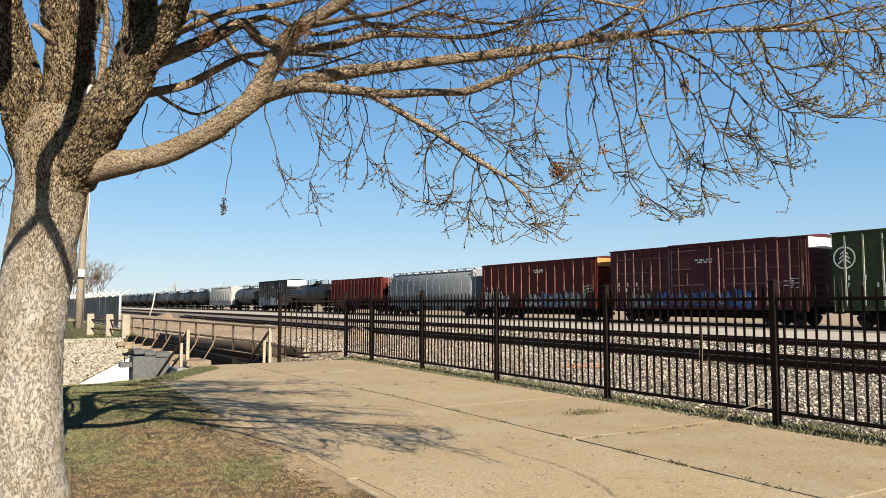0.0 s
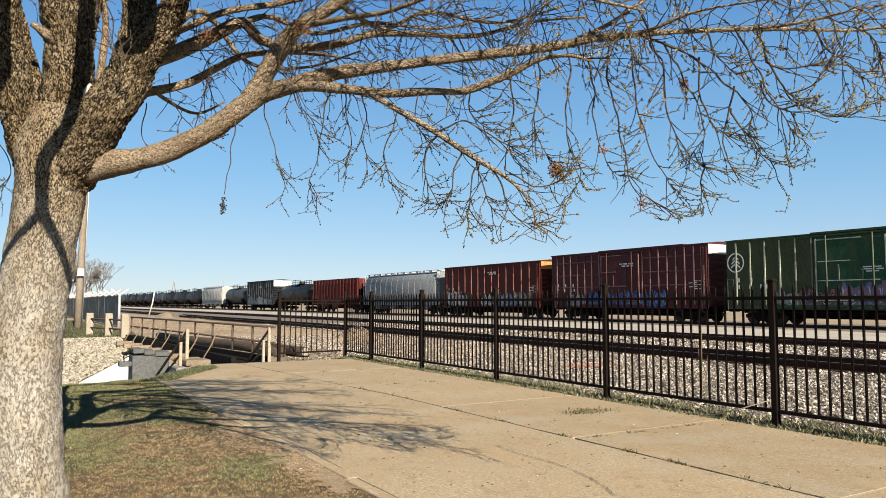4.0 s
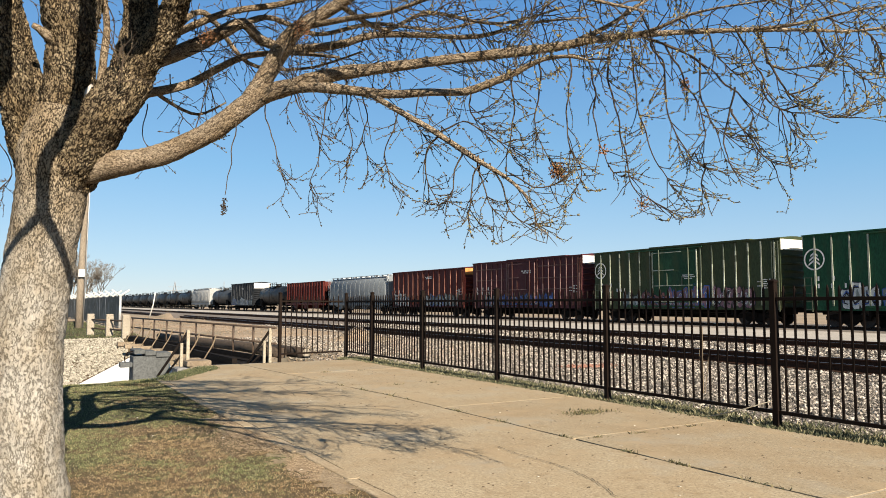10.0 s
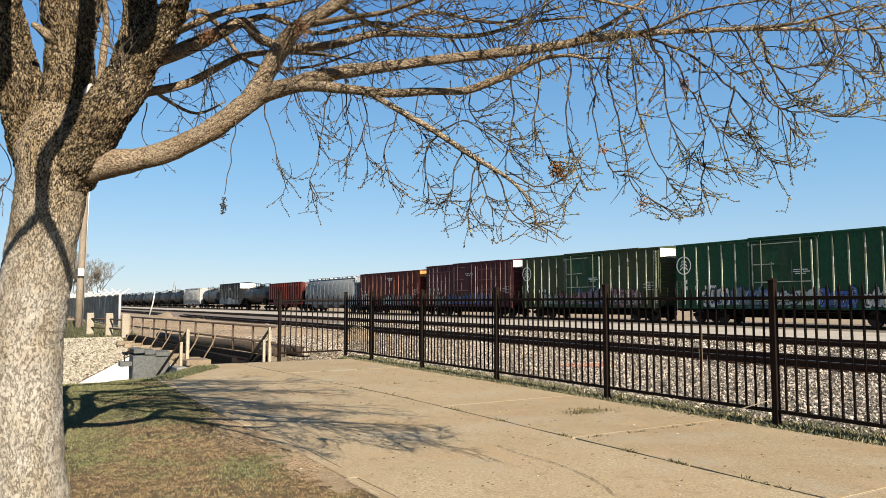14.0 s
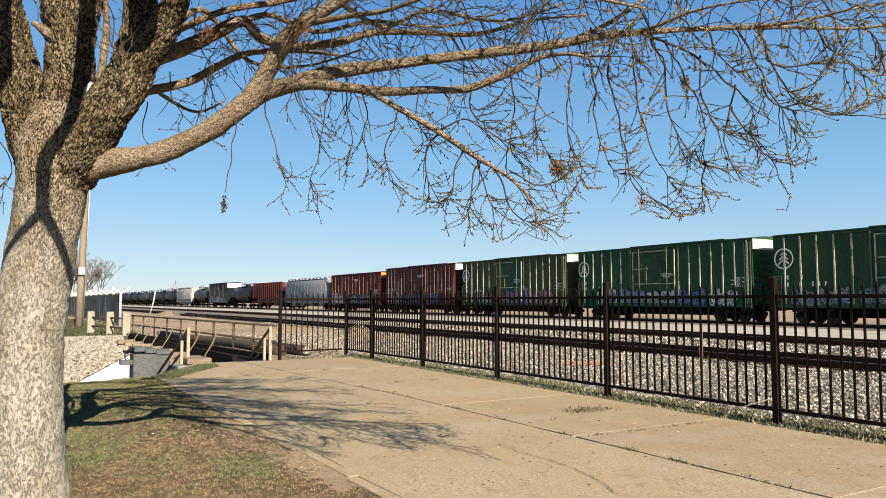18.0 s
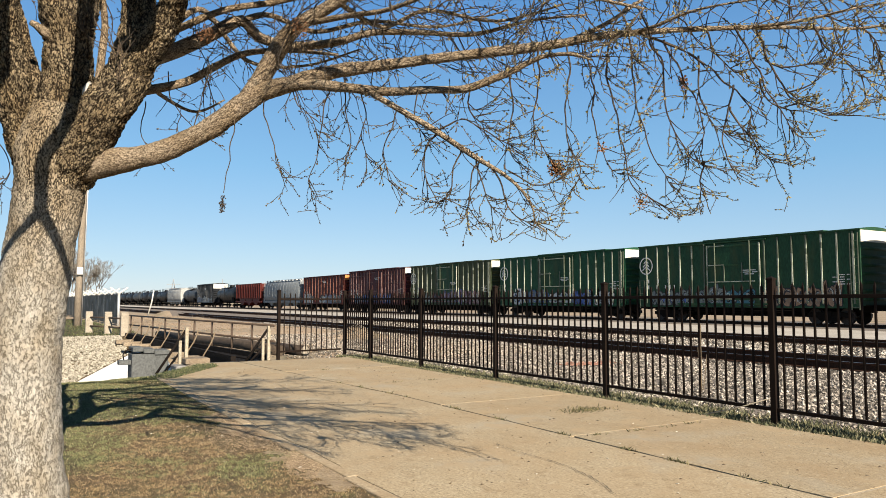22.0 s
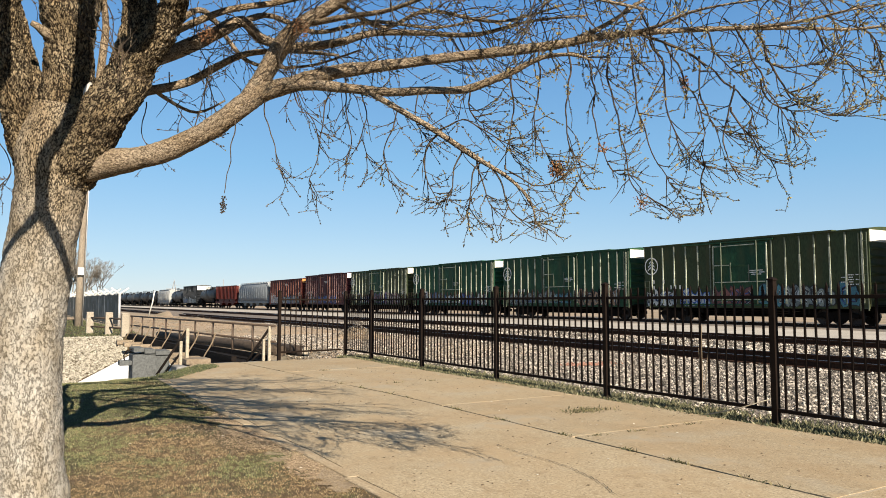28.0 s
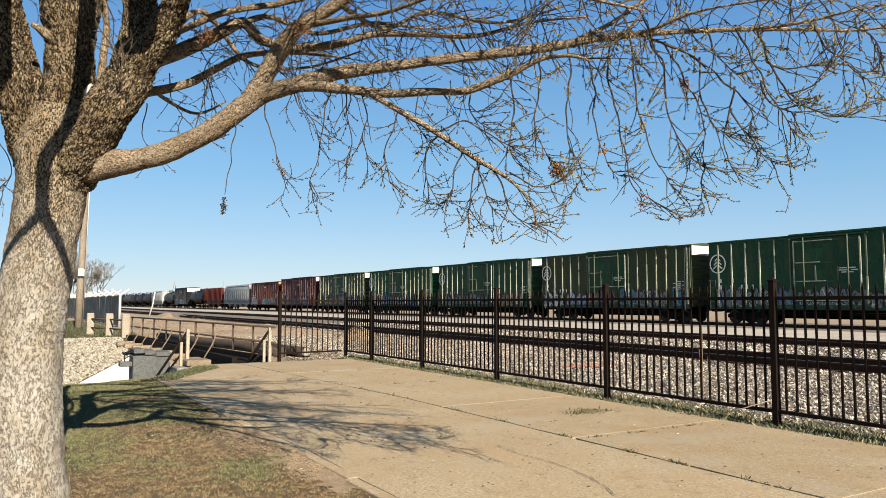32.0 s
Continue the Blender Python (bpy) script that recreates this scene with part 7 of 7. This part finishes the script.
stake = tagged(new("dry_stalk"), "bent dead weed stalk against the fence post", "weed stalk")
bm = bmesh.new()
tube(bm, [(-5.75, 6.9, 0.0), (-5.35, 6.98, 0.12), (-4.95, 7.0, 0.27)], [0.008, 0.007, 0.004], 6)
part("stalk", bm, M_PALEPOST, stake)

# ---------------------------------------------------------------- distance
M_FARWOOD = mat("far_trees", (0.081, 0.0729, 0.0567), (0.0567, 0.0527, 0.0405), 0.95, scale=0.1, fine=1.5, bump=0)
rng = random.Random(5)
vs, fs = [], []
for k in range(900):
    x = rng.uniform(-900, 300)
    y = rng.uniform(210, 330) if x > -520 else rng.uniform(-60, 330)
    h, w = rng.uniform(2.0, 5.5), rng.uniform(3, 8)
    n = len(vs)
    for i in range(6):
        a = i * math.pi / 3
        vs.append((x + w * math.cos(a) * rng.uniform(.7, 1.2), y + w * math.sin(a) * rng.uniform(.7, 1.2), h * rng.uniform(.3, .6)))
        vs.append((x + w * .9 * math.cos(a), y + w * .9 * math.sin(a), -0.2))
    vs.append((x, y, h))
    for i in range(6):
        j = (i + 1) % 6
        fs += [(n + 2 * i, n + 2 * j, n + 12), (n + 2 * i + 1, n + 2 * j + 1, n + 2 * j, n + 2 * i)]
tagged(soup("far_woods", vs, fs, M_FARWOOD), "low bare woods along the horizon", "woods", kind="stuff")


def bare_tree(x, y, h, seed, spread=0.5):
    r = random.Random(seed)
    tr = tagged(new("bare_tree"), "leafless tree beyond the screened fence", "tree", "trees beyond the fence")
    vs, fs = [], []

    def grow(p, d, ln, rad, lv):
        q = p + d * ln
        n = len(vs)
        s = d.orthogonal().normalized()
        o = d.cross(s)
        for c, rr in ((p, rad), (q, rad * 0.62)):
            for k in range(4):
                a = k * math.pi / 2
                vs.append(tuple(c + (s * math.cos(a) + o * math.sin(a)) * rr))
        fs.extend((n + k, n + (k + 1) % 4, n + 4 + (k + 1) % 4, n + 4 + k) for k in range(4))
        if lv:
            for _ in range(r.choice((2, 3, 3, 4))):
                dd = (d + Vector((r.uniform(-1, 1), r.uniform(-1, 1), r.uniform(-.3, .7))) * spread * 1.5).normalized()
                grow(q, dd, ln * r.uniform(.55, .85), max(rad * 0.58, 0.014), lv - 1)
    grow(Vector((0, 0, -0.2)), Vector((0, 0, 1)), h * 0.26, h * 0.034, 0)
    soup("trunk", list(vs), list(fs), M_FARBARK, tr)
    vs.clear(), fs.clear()
    for _ in range(4):
        grow(Vector((0, 0, h * 0.25)), Vector((r.uniform(-.6, .6), r.uniform(-.6, .6), 1)).normalized(), h * r.uniform(.17, .27), h * 0.015, 5)
    soup("crown", vs, fs, M_FARBARK, tr)["label"] = "bare branching crown"
    tr.matrix_basis = pose(x, y, 0)


M_FARBARK = mat("far_bark", (0.21, 0.185, 0.155), (0.14, 0.125, 0.105), 0.95, fine=8, bump=0)
bare_tree(-103.2, 7.0, 7.6, 3)
bare_tree(-108.2, 10.3, 6.6, 4)
bare_tree(-122.4, 10.0, 7.4, 5)
bare_tree(-102.1, 4.9, 7.8, 6)
bare_tree(-106.0, 8.6, 7.2, 8)
bare_tree(-98.5, 5.6, 6.4, 9)

M_FARSTEEL = mat("far_steel", (0.30, 0.31, 0.33), (0.24, 0.25, 0.26), 0.7, fine=3, bump=0)
tower = tagged(new("transmission_tower"), "far lattice power transmission tower on the horizon", "pylon")
tx, ty = -630.2, 117.5
for sx, sy in ((-1, -1), (1, -1), (1, 1), (-1, 1)):
    bm = bmesh.new()
    tube(bm, ((tx + sx * 3, ty + sy * 3, 0), (tx + sx, ty + sy, 13), (tx, ty, 19.5)), 0.25, 4)
    part("leg", bm, M_FARSTEEL, tower)
for z, w in ((12, 6), (15, 5)):
    bm = bmesh.new()
    tube(bm, ((tx - w * .3, ty - w, z), (tx + w * .3, ty + w, z)), 0.25, 4)
    part("crossarm", bm, M_FARSTEEL, tower)
for mx, my, mh in ((-457.1, 114.2, 15.0), (-141.8, 16.6, 3.2)):
    mast = tagged(new("mast"), "thin far mast on the horizon", "mast")
    bm = bmesh.new()
    cyl(bm, (mx, my, 0), (mx, my, mh), 0.016 * mh, 6)
    part("shaft", bm, M_FARSTEEL, mast)


# ---------------------------------------------------------------- what moves
def train_shift(t):
    """Metres that the train has rolled along its track by then."""
    return -1.4794 * t - 0.0333 * t * t + 0.00026961 * t ** 3


def motions():
    for car, x in CARS:
        walk(car, [(t, pose(x + train_shift(t), TRAIN_Y, TRAIN_Z)) for t in range(0, 33)])
    for w, dx in WHEELSETS:
        walk(w, [(k * 0.2, pose(dx, 0, WHEEL_R, 0, math.degrees(train_shift(k * 0.2) / WHEEL_R), 0)) for k in range(0, 161)])


motions()
